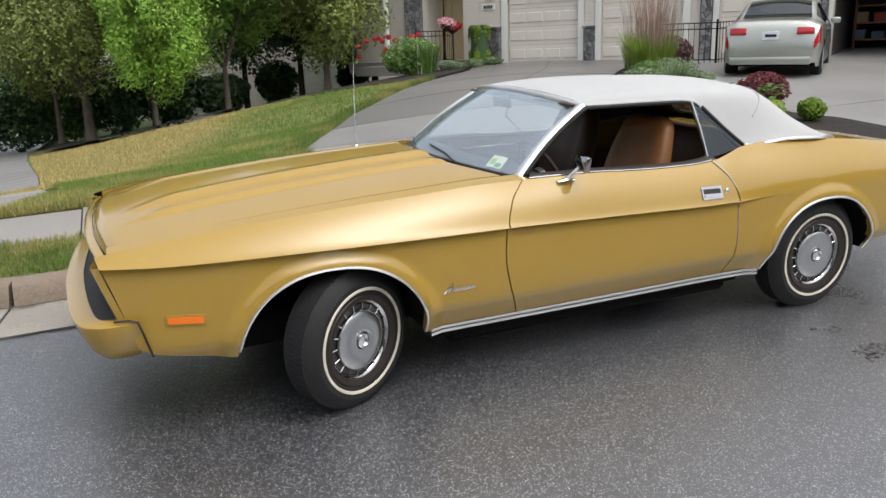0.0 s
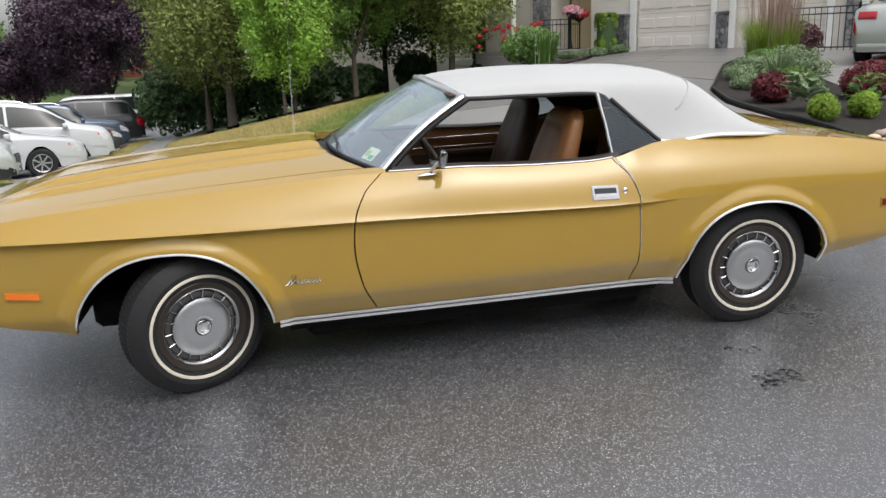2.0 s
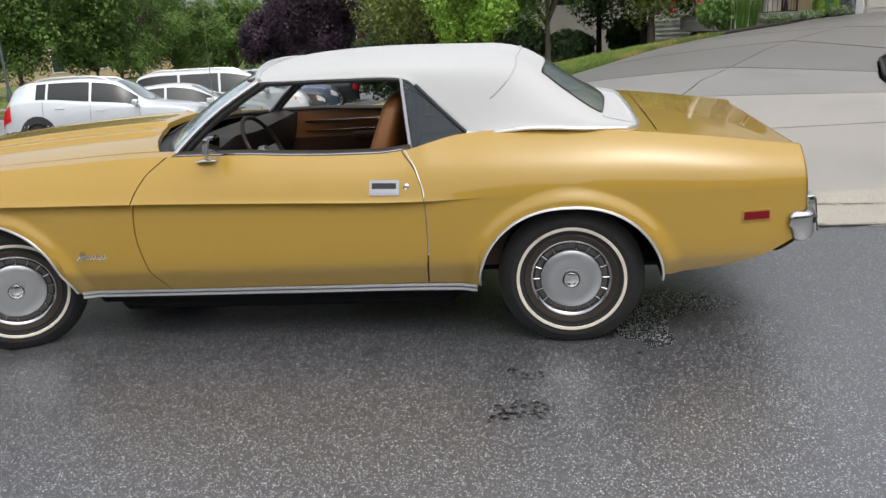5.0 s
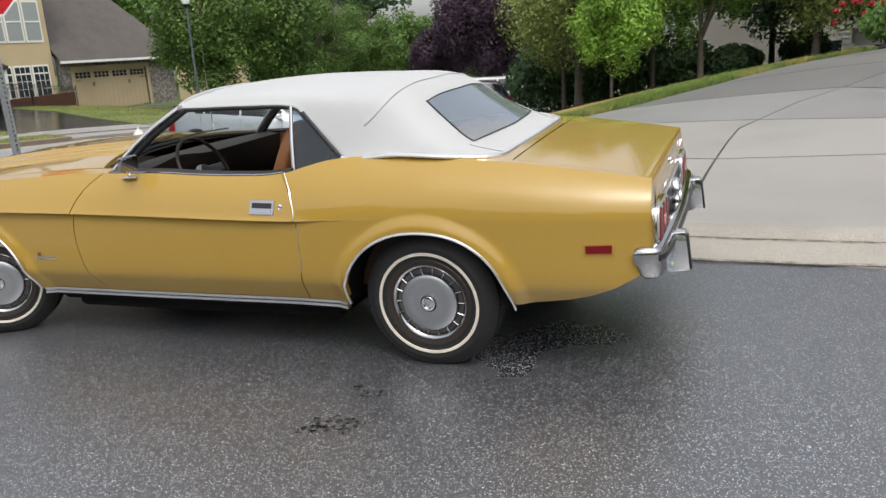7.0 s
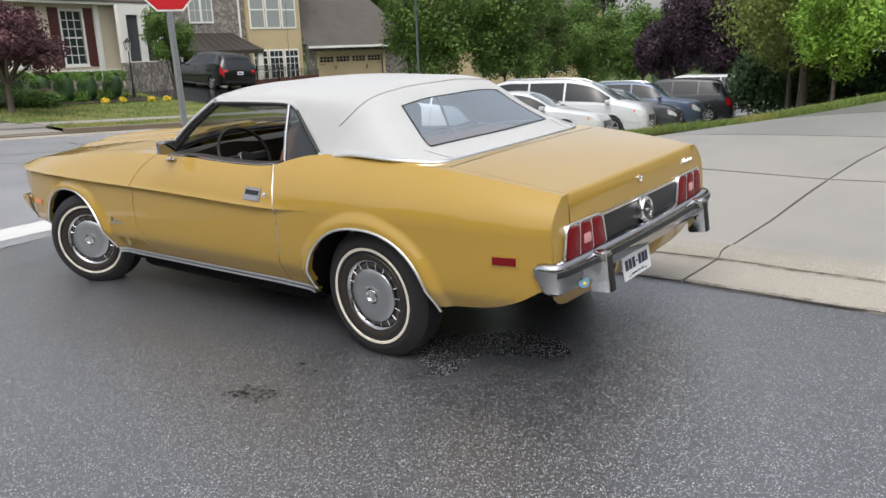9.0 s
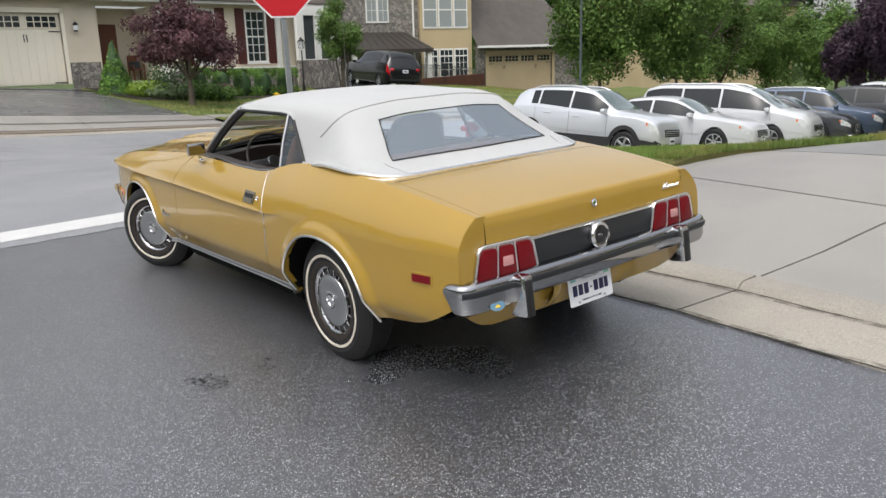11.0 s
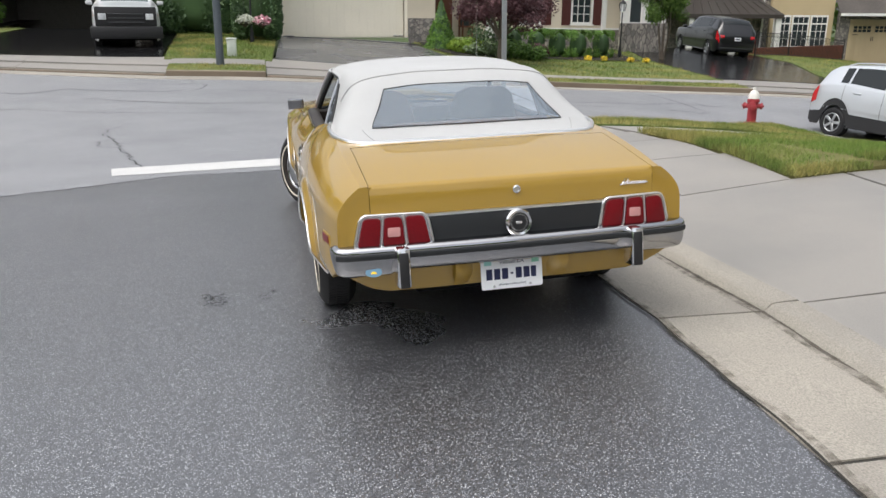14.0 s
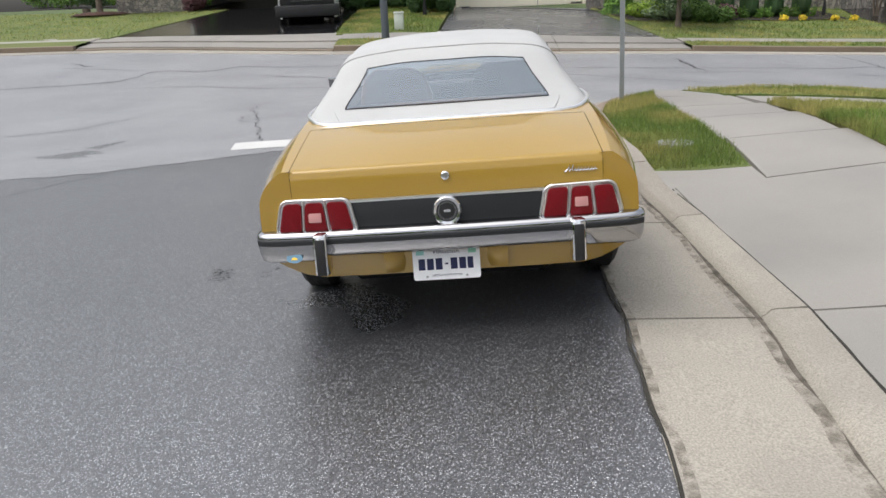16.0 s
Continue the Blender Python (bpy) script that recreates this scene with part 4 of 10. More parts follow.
edge_z = spline((-1.04, 0.81), (-0.9, 0.835), (-0.6, 0.868), (-0.2, 0.897), (0.3, 0.922), (0.75, 0.940), (1.24, 0.938), (1.5, 0.924), (1.71, 0.916), (1.9, 0.914), (2.04, 0.924), (2.16, 0.952), (2.29, 0.976), (2.45, 0.984), (2.73, 0.976), (3.1, 0.946), (3.39, 0.910), (3.75, 0.855), (3.8, 0.847))
edge_y = spline((-1.04, 0.70), (-0.8, 0.735), (-0.3, 0.755), (0.3, 0.765), (0.9, 0.775), (1.24, 0.795), (1.9, 0.800), (2.1, 0.79), (2.3, 0.745), (2.6, 0.735), (3.1, 0.745), (3.5, 0.735), (3.8, 0.715))
low_z = spline((-1.04, 0.545), (-0.95, 0.47), (-0.86, 0.405), (-0.65, 0.355), (-0.45, 0.325), (0.36, 0.285), (2.34, 0.272), (3.17, 0.322), (3.4, 0.346), (3.5, 0.366), (3.62, 0.412), (3.72, 0.466), (3.8, 0.51))
FRONT_X, REAR_X, ARCH_Z, HUB_Z = 0.0, 2.769, 0.300, 0.316


def arch(x):
    """The height of the wheel openings' lip at x, or None between them."""
    for cx, rx, rz in ((-0.095, 0.430, 0.390), (2.765, 0.410, 0.375)):
        u = (x - cx) / rx
        if abs(u) < 1:
            return 0.292 + (1 - abs(u) ** 2.25) ** (1 / 2.0) * rz
    return None


def bottom(x):
    a = arch(x)
    return low_z(x) if a is None else max(low_z(x), a)


# how evenly the upper side leans in: a flat slope on the fender, rounder on the door and the quarter
lean_share = spline((-1.04, 0.80), (0.2, 0.74), (0.75, 0.62), (1.3, 0.42), (2.0, 0.42), (2.35, 0.22), (2.7, 0.12), (3.8, 0.12))


def side_y(x, z):
    """Half the body's width at x and height z, below the shoulder."""
    w, zc, k = half_w(x), crease_z(x), crease_on(x)
    if z < zc:
        d = zc - z
        y = w - 0.012 * k - 0.012 * k * math.exp(-(d / 0.035)) + 0.006 * min(1, d / 0.2)
        low = max(0.0, (0.46 - z))
        y -= 0.10 * low
        if z < 0.408:
            y -= 0.56 * (0.408 - z)
    else:
        d = (z - zc) / max(0.02, edge_z(x) - zc)
        flat = lean_share(x)
        plain = w - (w - edge_y(x)) * (flat * d + (1 - flat) * d ** 2.2)
        y = plain + 0.010 * k * math.exp(-(z - zc) / 0.016)
    for cx, rx, rz in ((-0.095, 0.430, 0.390), (2.765, 0.410, 0.375)):
        u = math.hypot((x - cx) / rx, (z - 0.292) / rz)
        if z > 0.25 and u > 0.85:
            t = (u - 1.0) * 0.39
            f = min(1.0, max(0.0, (0.088 - t) / 0.066))
            if cx < 1:
                f *= min(1.0, max(0.0, (zc - z) / 0.085))
            y += 0.024 * f * f * (3 - 2 * f)
    return y


def side_panel(name, x0, x1, nx, sgn, zlo, zhi, nz=50, label="", roll=True):
    """A body panel between two seams x0(z), x1(z), folded over at its top and bottom."""
    bm = fresh()

    def at(u, v):
        def height(x):
            lo, zc, hi = zlo(x), crease_z(x), zhi(x)
            if v < 0.6:
                return lerp(lo, zc - 0.0005, 1 - (1 - v / 0.6) ** 1.7)
            return lerp(zc, hi, ((v - 0.6) / 0.4) ** 1.5)
        z = height(lerp(x0(0.6), x1(0.6), u))
        x = lerp(x0(z), x1(z), u)
        z = height(x)
        return Vector((x, sgn * side_y(x, z), z))
    rows, faces = grid(bm, nx, nz, at)
    # a folded edge gives the seams their depth
    for line in (rows[0], rows[-1]):
        inner = [bm.verts.new(p.co + Vector((0, -sgn * 0.03, 0))) for p in line]
        for a, b, c, d in zip(line, line[1:], inner[1:], inner):
            bm.faces.new((a, b, c, d))
    low = [r[0] for r in rows]
    inner = [bm.verts.new(p.co + Vector((0, -sgn * 0.035, 0.004))) for p in low]
    for a, b, c, d in zip(low, low[1:], inner[1:], inner):
        bm.faces.new((a, b, c, d))
    return part(name, bm, M["gold"], car, label, angle=50)


door_front = spline((0.25, 0.845), (0.317, 0.815), (0.454, 0.757), (0.61, 0.733), (0.75, 0.745), (0.863, 0.80), (0.95, 0.90), (0.99, 0.93))
door_rear = spline((0.25, 2.105), (0.321, 2.113), (0.534, 2.134), (0.712, 2.131), (0.839, 2.097), (0.93, 2.035), (0.99, 2.0))
GAP = 0.0035
for sgn in (-1, 1):
    side_panel("front_fender", lambda z: -1.012 + (0.79 - min(z, 0.82)) * 0.32, lambda z: door_front(z) - GAP, 150, sgn, bottom, edge_z)
    side_panel("door", lambda z: door_front(z) + GAP, lambda z: door_rear(z) - GAP, 60, sgn, bottom, edge_z)
    side_panel("rear_quarter", lambda z: door_rear(z) + GAP, lambda z: 3.764 + 0.014 * (0.88 - z) / 0.3, 150, sgn, bottom, edge_z)

# top surfaces: hood, cowl, deck
hood_mid = spline((-1.06, 0.842), (-0.95, 0.868), (-0.7, 0.905), (-0.38, 0.938), (-0.1, 0.961), (0.2, 0.979), (0.5, 0.992), (0.8, 1.0))


def top_z(x, y):
    e, ye = edge_z(x), edge_y(x)
    t = min(1.0, abs(y) / ye)
    crown = hood_mid(x) - e
    z = e + crown * (1 - t ** 2.3)
    return z


def hood_z(x, y):
    z = top_z(x, y)
    a = abs(y)
    fade = min(1, max(0, (x + 0.92) / 0.25)) * min(1, max(0, (0.70 - x) / 0.10))
    half = 0.43 - 0.05 * (x + 0.9)
    step = lambda c, w: 1 / (1 + math.exp(-(c - a) / w))
    z += fade * (0.022 * step(half, 0.007) - 0.004 * step(half - 0.05, 0.012) + 0.022 * step(half - 0.145, 0.007) - 0.006 * step(half - 0.21, 0.014))
    return z


def hood_front(y):
    return -1.03 + 0.06 * (abs(y) / 0.7) ** 2.0


def cowl_x(y):
    """Where the windscreen's foot crosses the car."""
    return 0.70 + 0.21 * (abs(y) / 0.71) ** 2.2


bm = fresh()


def hood_at(u, v):
    y = lerp(-0.682, 0.682, v)
    x = lerp(hood_front(y), cowl_x(y) - 0.075, u)
    drop = 0.03 * max(0, 1 - (x - hood_front(y)) / 0.05) ** 2
    return Vector((x, y * (edge_y(x) / 0.765), hood_z(x, y) - drop))


rows, faces = grid(bm, 90, 170, hood_at)
for line in (rows[0], rows[-1], [r[0] for r in rows], [r[-1] for r in rows]):
    inner = [bm.verts.new(p.co + Vector((0, 0, -0.03))) for p in line]
    for a, b, c, d in zip(line, line[1:], inner[1:], inner):
        bm.faces.new((a, b, c, d))
part("hood", bm, M["gold"], car, "gold hood with twin raised ribs", angle=60)

for sgn in (-1, 1):
    # the strip of fender top between the hood's seam and the shoulder
    bm = fresh()

    def strip(u, v):
        x = lerp(-0.975, 0.915, u)
        y0 = 0.689 * edge_y(x) / 0.765
        y = lerp(y0, edge_y(x), v)
        return Vector((x, sgn * y, top_z(x, y)))
    rows, faces = grid(bm, 60, 6, strip)
    inner = [bm.verts.new(r[0].co + Vector((0, 0, -0.03))) for r in rows]
    for a, b, c, d in zip([r[0] for r in rows], [r[0] for r in rows][1:], inner[1:], inner):
        bm.faces.new((a, b, c, d))
    part("fender_top", bm, M["gold"], car, angle=60)

bm = fresh()


def cowl_at(u, v):
    y = lerp(-0.70, 0.70, v)
    x = lerp(cowl_x(y) - 0.09, cowl_x(y) + 0.03, u)
    return Vector((x, y, top_z(min(x, 0.9), y) - 0.035))


grid(bm, 4, 30, cowl_at)
part("cowl", bm, M["black"], car, "black cowl vent below the windscreen")

deck_mid = spline((2.9, 0.955), (3.1, 0.952), (3.3, 0.932), (3.5, 0.902), (3.75, 0.854))


def deck_z(x, y):
    e, ye = edge_z(x), edge_y(x)
    t = min(1, abs(y) / ye)
    return e + (deck_mid(x) - e) * (1 - t ** 3) - 0.004 * (t ** 2) * (1 - t)


def deck_panel(name, y0, y1, x0, x1, n=24, sink=0.0):
    bm = fresh()

    def at(u, v):
        x = lerp(x0, x1, u)
        y = lerp(y0(x), y1(x), v)
        return Vector((x, y, deck_z(x, y) - sink))
    rows, faces = grid(bm, 30, n, at)
    for line in (rows[0], [r[0] for r in rows], [r[-1] for r in rows]):
        inner = [bm.verts.new(p.co + Vector((0, 0, -0.025))) for p in line]
        for a, b, c, d in zip(line, line[1:], inner[1:], inner):
            bm.faces.new((a, b, c, d))
    return bm, rows


LID = lambda x: 0.690 - 0.012 * (x - 3.1)
# boot lid: its top and the drop at the tail in one sheet
bm, rows = deck_panel("lid", lambda x: -LID(x), lambda x: LID(x), 3.165, 3.745)
back = [r for r in rows[-1]]
prev = back
for dx, dz in ((0.010, -0.004), (0.019, -0.016), (0.026, -0.06), (0.030, -0.128)):
    cur = [bm.verts.new(p.co + Vector((dx, 0, dz + (0.0 if dz > -0.1 else (0.845 - p.co.z) * 0.6)))) for p in back]
    for a, b, c, d in zip(prev, prev[1:], cur[1:], cur):
        bm.faces.new((a, b, c, d))
    prev = cur
part("boot_lid", bm, M["gold"], car, "gold boot lid", angle=45)
bm, rows = deck_panel("panel", lambda x: -edge_y(x), lambda x: edge_y(x), 2.70, 3.158)
part("rear_deck", bm, M["gold"], car, angle=60)
for sgn in (-1, 1):
    bm, rows = deck_panel("strip", lambda x: sgn * (LID(x) + 0.0028), lambda x: sgn * edge_y(x), 3.158, 3.766, 4)
    part("quarter_top", bm, M["gold"], car, angle=60)

# tail: a gold frame round the black panel
bm = fresh()


def tail_at(u, v):
    """The tail's face from left to right and from its top edge down."""
    y = lerp(-1, 1, u)
    z = lerp(0.850 if abs(y) > 0.905 else 0.732, 0.335, v)
    w = side_y(3.74, max(z, 0.47)) - 0.01 if z > 0.47 else lerp(0.60, side_y(3.74, 0.47) - 0.01, max(0.0, (z - 0.335) / 0.135) ** 0.6)
    if z > 0.72:
        w = min(w, lerp(0.835, edge_y(3.75), (z - 0.72) / 0.132))
    x = 3.770 + 0.012 * (0.874 - z) / 0.4 - 0.010 * abs(y) ** 4
    if z < 0.50:
        x -= (0.50 - z) * 0.5
    return Vector((x, y * w, z))


grid(bm, 84, 26, tail_at)
part("tail_panel", bm, M["gold"], car, "gold tail panel", angle=60)
bm = fresh()
box(bm, (0.02, 1.40, 0.13), Matrix.Translation((3.744, 0, 0.750)))
part("boot_sill", bm, M["under"], car)


def rear_x(z, y=0.0):
    return 3.770 + 0.012 * (0.874 - z) / 0.4 - 0.010 * min(1, abs(y) / 0.83) ** 4


for sgn in (-1, 1):
    bm = fresh()
    # the corner of the quarter above and beside the lamp, down to the bumper
    def corner_at(u, v):
        z = lerp(deck_z(3.766, 0.70) - 0.002, 0.565, v)
        out = side_y(3.738, min(z, edge_z(3.74) - 0.004)) - 0.001
        return Vector((lerp(rear_x(z, 0.6845) + 0.0015, 3.763 + 0.014 * (0.88 - max(z, 0.65)) / 0.3, u), sgn * lerp(0.6845, out, u), z))
    grid(bm, 8, 20, corner_at)
    part("tail_corner", bm, M["gold"], car, angle=60)


def on_tail(outline, lift, depth, bevel=0.003):
    """A plate on the tail's face, from an outline of (y, z)."""
    bm = fresh()
    front = [bm.verts.new((rear_x(z, y) + lift + depth, y, z)) for y, z in outline]
    backv = [bm.verts.new((rear_x(z, y) + lift, y, z)) for y, z in outline]
    f = bm.faces.new(front)
    for i in range(len(outline)):
        j = (i + 1) % len(outline)
        bm.faces.new((front[i], backv[i], backv[j], front[j]))
    if bevel:
        bmesh.ops.bevel(bm, geom=list(f.edges), offset=bevel, segments=2, affect="EDGES", profile=0.6)
    return bm


def rounded(pts, r, n=4):
    """Rounds the corners of an outline."""
    out = []
    k = len(pts)
    for i in range(k):
        p, a, b = Vector(pts[i]), Vector(pts[i - 1]), Vector(pts[(i + 1) % k])
        d1, d2 = (a - p).normalized(), (b - p).normalized()
        rr = min(r, (a - p).length * 0.45, (b - p).length * 0.45)
        s, e = p + d1 * rr, p + d2 * rr
        for j in range(n + 1):
            t = j / n
            q = s * (1 - t) ** 2 + p * 2 * t * (1 - t) + e * t * t
            out.append((q.x, q.y))
    return out


part("black_panel", on_tail(rounded([(-0.45, 0.700), (0.45, 0.700), (0.45, 0.580), (-0.45, 0.580)], 0.01), 0.003, 0.004), M["panel_black"], car, "satin black panel between the tail lamps", angle=30)
for z in (0.708, 0.572):
    part("trim_strip", on_tail([(-0.45, z + 0.007), (0.45, z + 0.007), (0.45, z - 0.007), (-0.45, z - 0.007)], 0.002, 0.009, 0.004), M["bright_trim"], car, "bright trim strip", angle=30)
for sgn in (-1, 1):
    lamp_outline = [(sgn * y, z) for y, z in ((0.425, 0.728), (0.735, 0.733), (0.775, 0.568), (0.392, 0.556))]
    lamp = part("tail_lamp", on_tail(rounded(lamp_outline, 0.035), 0.003, 0.012, 0.005), M["chrome"], car, "tail lamp with three red lenses in a bright frame", angle=30)
    bm = fresh()
    ring_ = rounded([(sgn * y, z) for y, z in ((0.430, 0.723), (0.731, 0.728), (0.769, 0.573), (0.399, 0.561))], 0.036, 6)
    tube(bm, [(rear_x(z, y) + 0.018, y, z) for y, z in ring_ + ring_[:2]], 0.0055, 8, caps=False)
    for (ya, za), (yb, zb) in (((0.538, 0.722), (0.527, 0.568)), ((0.632, 0.724), (0.644, 0.572))):
        tube(bm, [(rear_x(z, y) + 0.020, sgn * y, z) for y, z in ((ya, za), ((ya + yb) / 2, (za + zb) / 2), (yb, zb))], 0.0055, 8)
    part("lamp_frame", bm, M["bright_trim"], lamp, "bright lamp frame", angle=60)
    part("lamp_bed", on_tail(rounded([(sgn * y, z) for y, z in ((0.434, 0.719), (0.728, 0.724), (0.764, 0.577), (0.404, 0.565))], 0.03), 0.0155, 0.002, 0), M["chrome"], lamp, angle=30)
    for (a0, a1), (b0, b1) in (((0.444, 0.529), (0.417, 0.518)), ((0.546, 0.624), (0.535, 0.636)), ((0.640, 0.719), (0.653, 0.752))):
        q = [(sgn * a0, 0.713), (sgn * a1, 0.715), (sgn * b1, 0.583), (sgn * b0, 0.576)]
        lens = part("lens", on_tail(rounded(q, 0.020), 0.0165, 0.010, 0.004), M["red_lens"], lamp, "ribbed red lens", angle=30)
    part("reverse_lamp", on_tail(rounded([(sgn * 0.556, 0.668), (sgn * 0.612, 0.668), (sgn * 0.614, 0.626), (sgn * 0.556, 0.626)], 0.006), 0.026, 0.004, 0.002), M["white_lens"], lamp, "pale reversing lens", angle=30)

# round filler cap with a plain emblem
cap_m = Matrix.Translation((rear_x(0.642) + 0.004, 0, 0.642)) @ pose(0, 0, 0, 0, 84, 0)
bm = fresh()
lathe(bm, [(0.062, 0), (0.065, 0.012), (0.064, 0.030), (0.058, 0.038), (0.047, 0.036), (0.045, 0.026)], cap_m, 40)
cap = part("fuel_cap", bm, M["chrome"], car, "round chrome fuel cap with a black centre", angle=30)
bm = fresh()
lathe(bm, [(0.0455, 0.027), (0.030, 0.029), (0.0, 0.030)], cap_m, 40)
part("cap_centre", bm, M["black"], cap)
bm = fresh()
for k in range(36):
    a = 2 * math.pi * k / 36
    box(bm, (0.007, 0.0022, 0.002), cap_m @ Matrix.Rotation(a, 4, "Z") @ Matrix.Translation((0.0385, 0, 0.030)))
part("cap_ring_marks", bm, M["chrome"], cap, smooth=False)
bm = fresh()
box(bm, (0.012, 0.030, 0.003), cap_m @ Matrix.Translation((0, 0, 0.031)), 0.001)
part("emblem", bm, M["chrome"], cap)
lock_m = Matrix.Translation((rear_x(0.80) - 0.001, 0.0, 0.795)) @ pose(0, 0, 0, 0, 84, 0)
bm = fresh()
lathe(bm, [(0.019, 0), (0.019, 0.007), (0.013, 0.010), (0.012, 0.006), (0.0, 0.006)], lock_m, 24)
part("boot_lock", bm, M["chrome"], car)


def badge(parent, m, width, height):
    """A script badge: a slanting line of strokes with no letters in it."""
    bm = fresh()
    n = 9
    pts = [(-0.6 * width, 0.0, 0.0)]
    for k in range(n):
        x = (k / (n - 1) - 0.5) * width
        h = height * (1.0 if k in (0, 1) else 0.55)
        pts += [(x - h * 0.15, 0.0, 0.0), (x + h * 0.25, 0.0, h * 0.5), (x + h * 0.45, 0.0, h), (x + h * 0.30, 0.0, h * 0.4)]
    pts.append((0.62 * width, 0.0, height * 0.1))
    tube(bm, [m @ Vector(p) for p in pts], 0.0028, 6)
    return part("script_badge", bm, M["chrome"], parent, "small slanted chrome script badge")


badge(car, Matrix.Translation((rear_x(0.80) + 0.003, 0.585, 0.778)) @ pose(0, 0, 0, 0, 0, 90), 0.115, 0.028)
badge(car, Matrix.Translation((0.485, -side_y(0.485, 0.50) - 0.003, 0.485)), 0.128, 0.044)

# ---- rear bumper: a rounded chrome blade round the tail and two guards ----
bump_plan = [(3.70, -0.868), (3.755, -0.867), (3.80, -0.848), (3.822, -0.79), (3.832, -0.65), (3.842, -0.40), (3.848, 0.0)]
bump_plan = bump_plan + [(x, -y) for x, y in bump_plan[-2::-1]]
profile = [(-0.085, 0.588), (-0.050, 0.592), (-0.020, 0.590), (-0.006, 0.583), (0.001, 0.571), (0.002, 0.556), (-0.001, 0.530), (-0.007, 0.502), (-0.018, 0.480), (-0.040, 0.466), (-0.085, 0.460)]


def fine_plan(plan, n=6):
    out = []
    for i in range(len(plan) - 1):
        p0, p1, p2, p3 = (Vector(plan[max(0, i - 1)]), Vector(plan[i]), Vector(plan[i + 1]), Vector(plan[min(len(plan) - 1, i + 2)]))
        for k in range(n):
            t = k / n
            out.append(0.5 * ((2 * p1) + (p2 - p0) * t + (2 * p0 - 5 * p1 + 4 * p2 - p3) * t * t + (3 * p1 - p0 - 3 * p2 + p3) * t ** 3))
    out.append(Vector(plan[-1]))
    return out


def sweep(bm, plan, prof, closed=False):
    """Carries a (out, z) profile along a plan line."""
    pts = fine_plan(plan)
    rows = []
    for i, p in enumerate(pts):
        d = (pts[min(i + 1, len(pts) - 1)] - pts[max(0, i - 1)]).normalized()
        nrm = Vector((d.y, -d.x))
        rows.append([bm.verts.new((p.x + nrm.x * o, p.y + nrm.y * o, z)) for o, z in prof])
    for a, b in zip(rows, rows[1:]):
        for k in range(len(prof) - 1 + (1 if closed else 0)):
            j = (k + 1) % len(prof)
            bm.faces.new((a[k], a[j], b[j], b[k]))
    for r in (rows[0], rows[-1]):
        bm.faces.new(r)
    return rows


bm = fresh()
rows = sweep(bm, bump_plan, profile, True)
for k, f in enumerate((0.55, 0.78, 0.90, 0.96, 1.0, 1.0, 1.0)):
    # the blade narrows to a rounded tip at both ends
    for r in (rows[k], rows[-1 - k]):
        for v in r:
            v.co.z = 0.560 + (v.co.z - 0.560) * f
for v in bm.verts:
    # deeper end caps outside the guards
    k = min(1.0, max(0.0, (abs(v.co.y) - 0.56) / 0.05))
    if v.co.z < 0.52:
        v.co.z -= 0.018 * k * min(1.0, (0.52 - v.co.z) / 0.04)
        v.co.x += 0.010 * k
bumper = part("rear_bumper", bm, M["old_chrome"], car, "chrome rear bumper with guards", angle=35)
bm = fresh()
sweep(bm, bump_plan[2:-2], [(-0.012, 0.562), (0.008, 0.561), (0.011, 0.555), (0.010, 0.541), (0.005, 0.534), (-0.014, 0.533)], True)
part("rubber_strip", bm, M["panel_black"], bumper, "dark rubber strip along the bumper", angle=40)
for sgn in (-1, 1):
    bm = fresh()
    box(bm, (0.10, 0.064, 0.185), Matrix.Translation((3.848, sgn * 0.560, 0.495)) @ pose(0, 0, 0, 0, -6, 0), 0.014, 2)
    g = part("bumper_guard", bm, M["chrome"], bumper, angle=30)
    bm = fresh()
    box(bm, (0.012, 0.042, 0.160), Matrix.Translation((3.898, sgn * 0.560, 0.491)) @ pose(0, 0, 0, 0, -6, 0), 0.004, 2)
    part("guard_pad", bm, M["black"], g, "black rubber pad")
bm = fresh()
ring = [(math.cos(a) * 0.037, math.sin(a) * 0.022) for a in (2 * math.pi * k / 28 for k in range(28))]
stick_m = Matrix.Translation((3.836, -0.69, 0.478)) @ pose(0, 0, 0, 90, 0, 90 - 6) @ pose(0, 0, 0, -22, 0, 0)
prism(bm, ring, 0.002, stick_m)
sticker = part("oval_sticker", bm, mat("sticker_blue", (0.12, 0.24, 0.34), 0.4), bumper, "oval blue and white sticker with a yellow sun")
bm = fresh()
prism(bm, [(math.cos(a) * 0.014, math.sin(a) * 0.012) for a in (math.pi * k / 12 for k in range(13))], 0.0012, stick_m @ Matrix.Translation((0, -0.008, 0.002)))
part("sticker_sun", bm, mat("sticker_yellow", (0.85, 0.55, 0.04), 0.4), sticker)

# number plate: white, its marks as plain bars
pl_m = Matrix.Translation((3.762, -0.022, 0.392)) @ pose(0, 0, 0, 90, 0, 90) @ pose(0, 0, 0, -8, 0, 0)
bm = fresh()
prism(bm, rounded([(-0.152, -0.076), (0.152, -0.076), (0.152, 0.076), (-0.152, 0.076)], 0.012), 0.003, pl_m)
plate = part("number_plate", bm, M["plate"], car, "white number plate with dark blue marks")
for x0, w in ((-0.112, 0.030), (-0.073, 0.030), (-0.034, 0.030), (0.000, 0.014), (0.034, 0.030), (0.073, 0.030), (0.108, 0.026)):
    bm = fresh()
    box(bm, (w, 0.052 if w > 0.02 else 0.008, 0.002), pl_m @ Matrix.Translation((x0, -0.004, 0.004)), 0.0006)
    part("plate_mark", bm, M["navy"], plate, smooth=False)
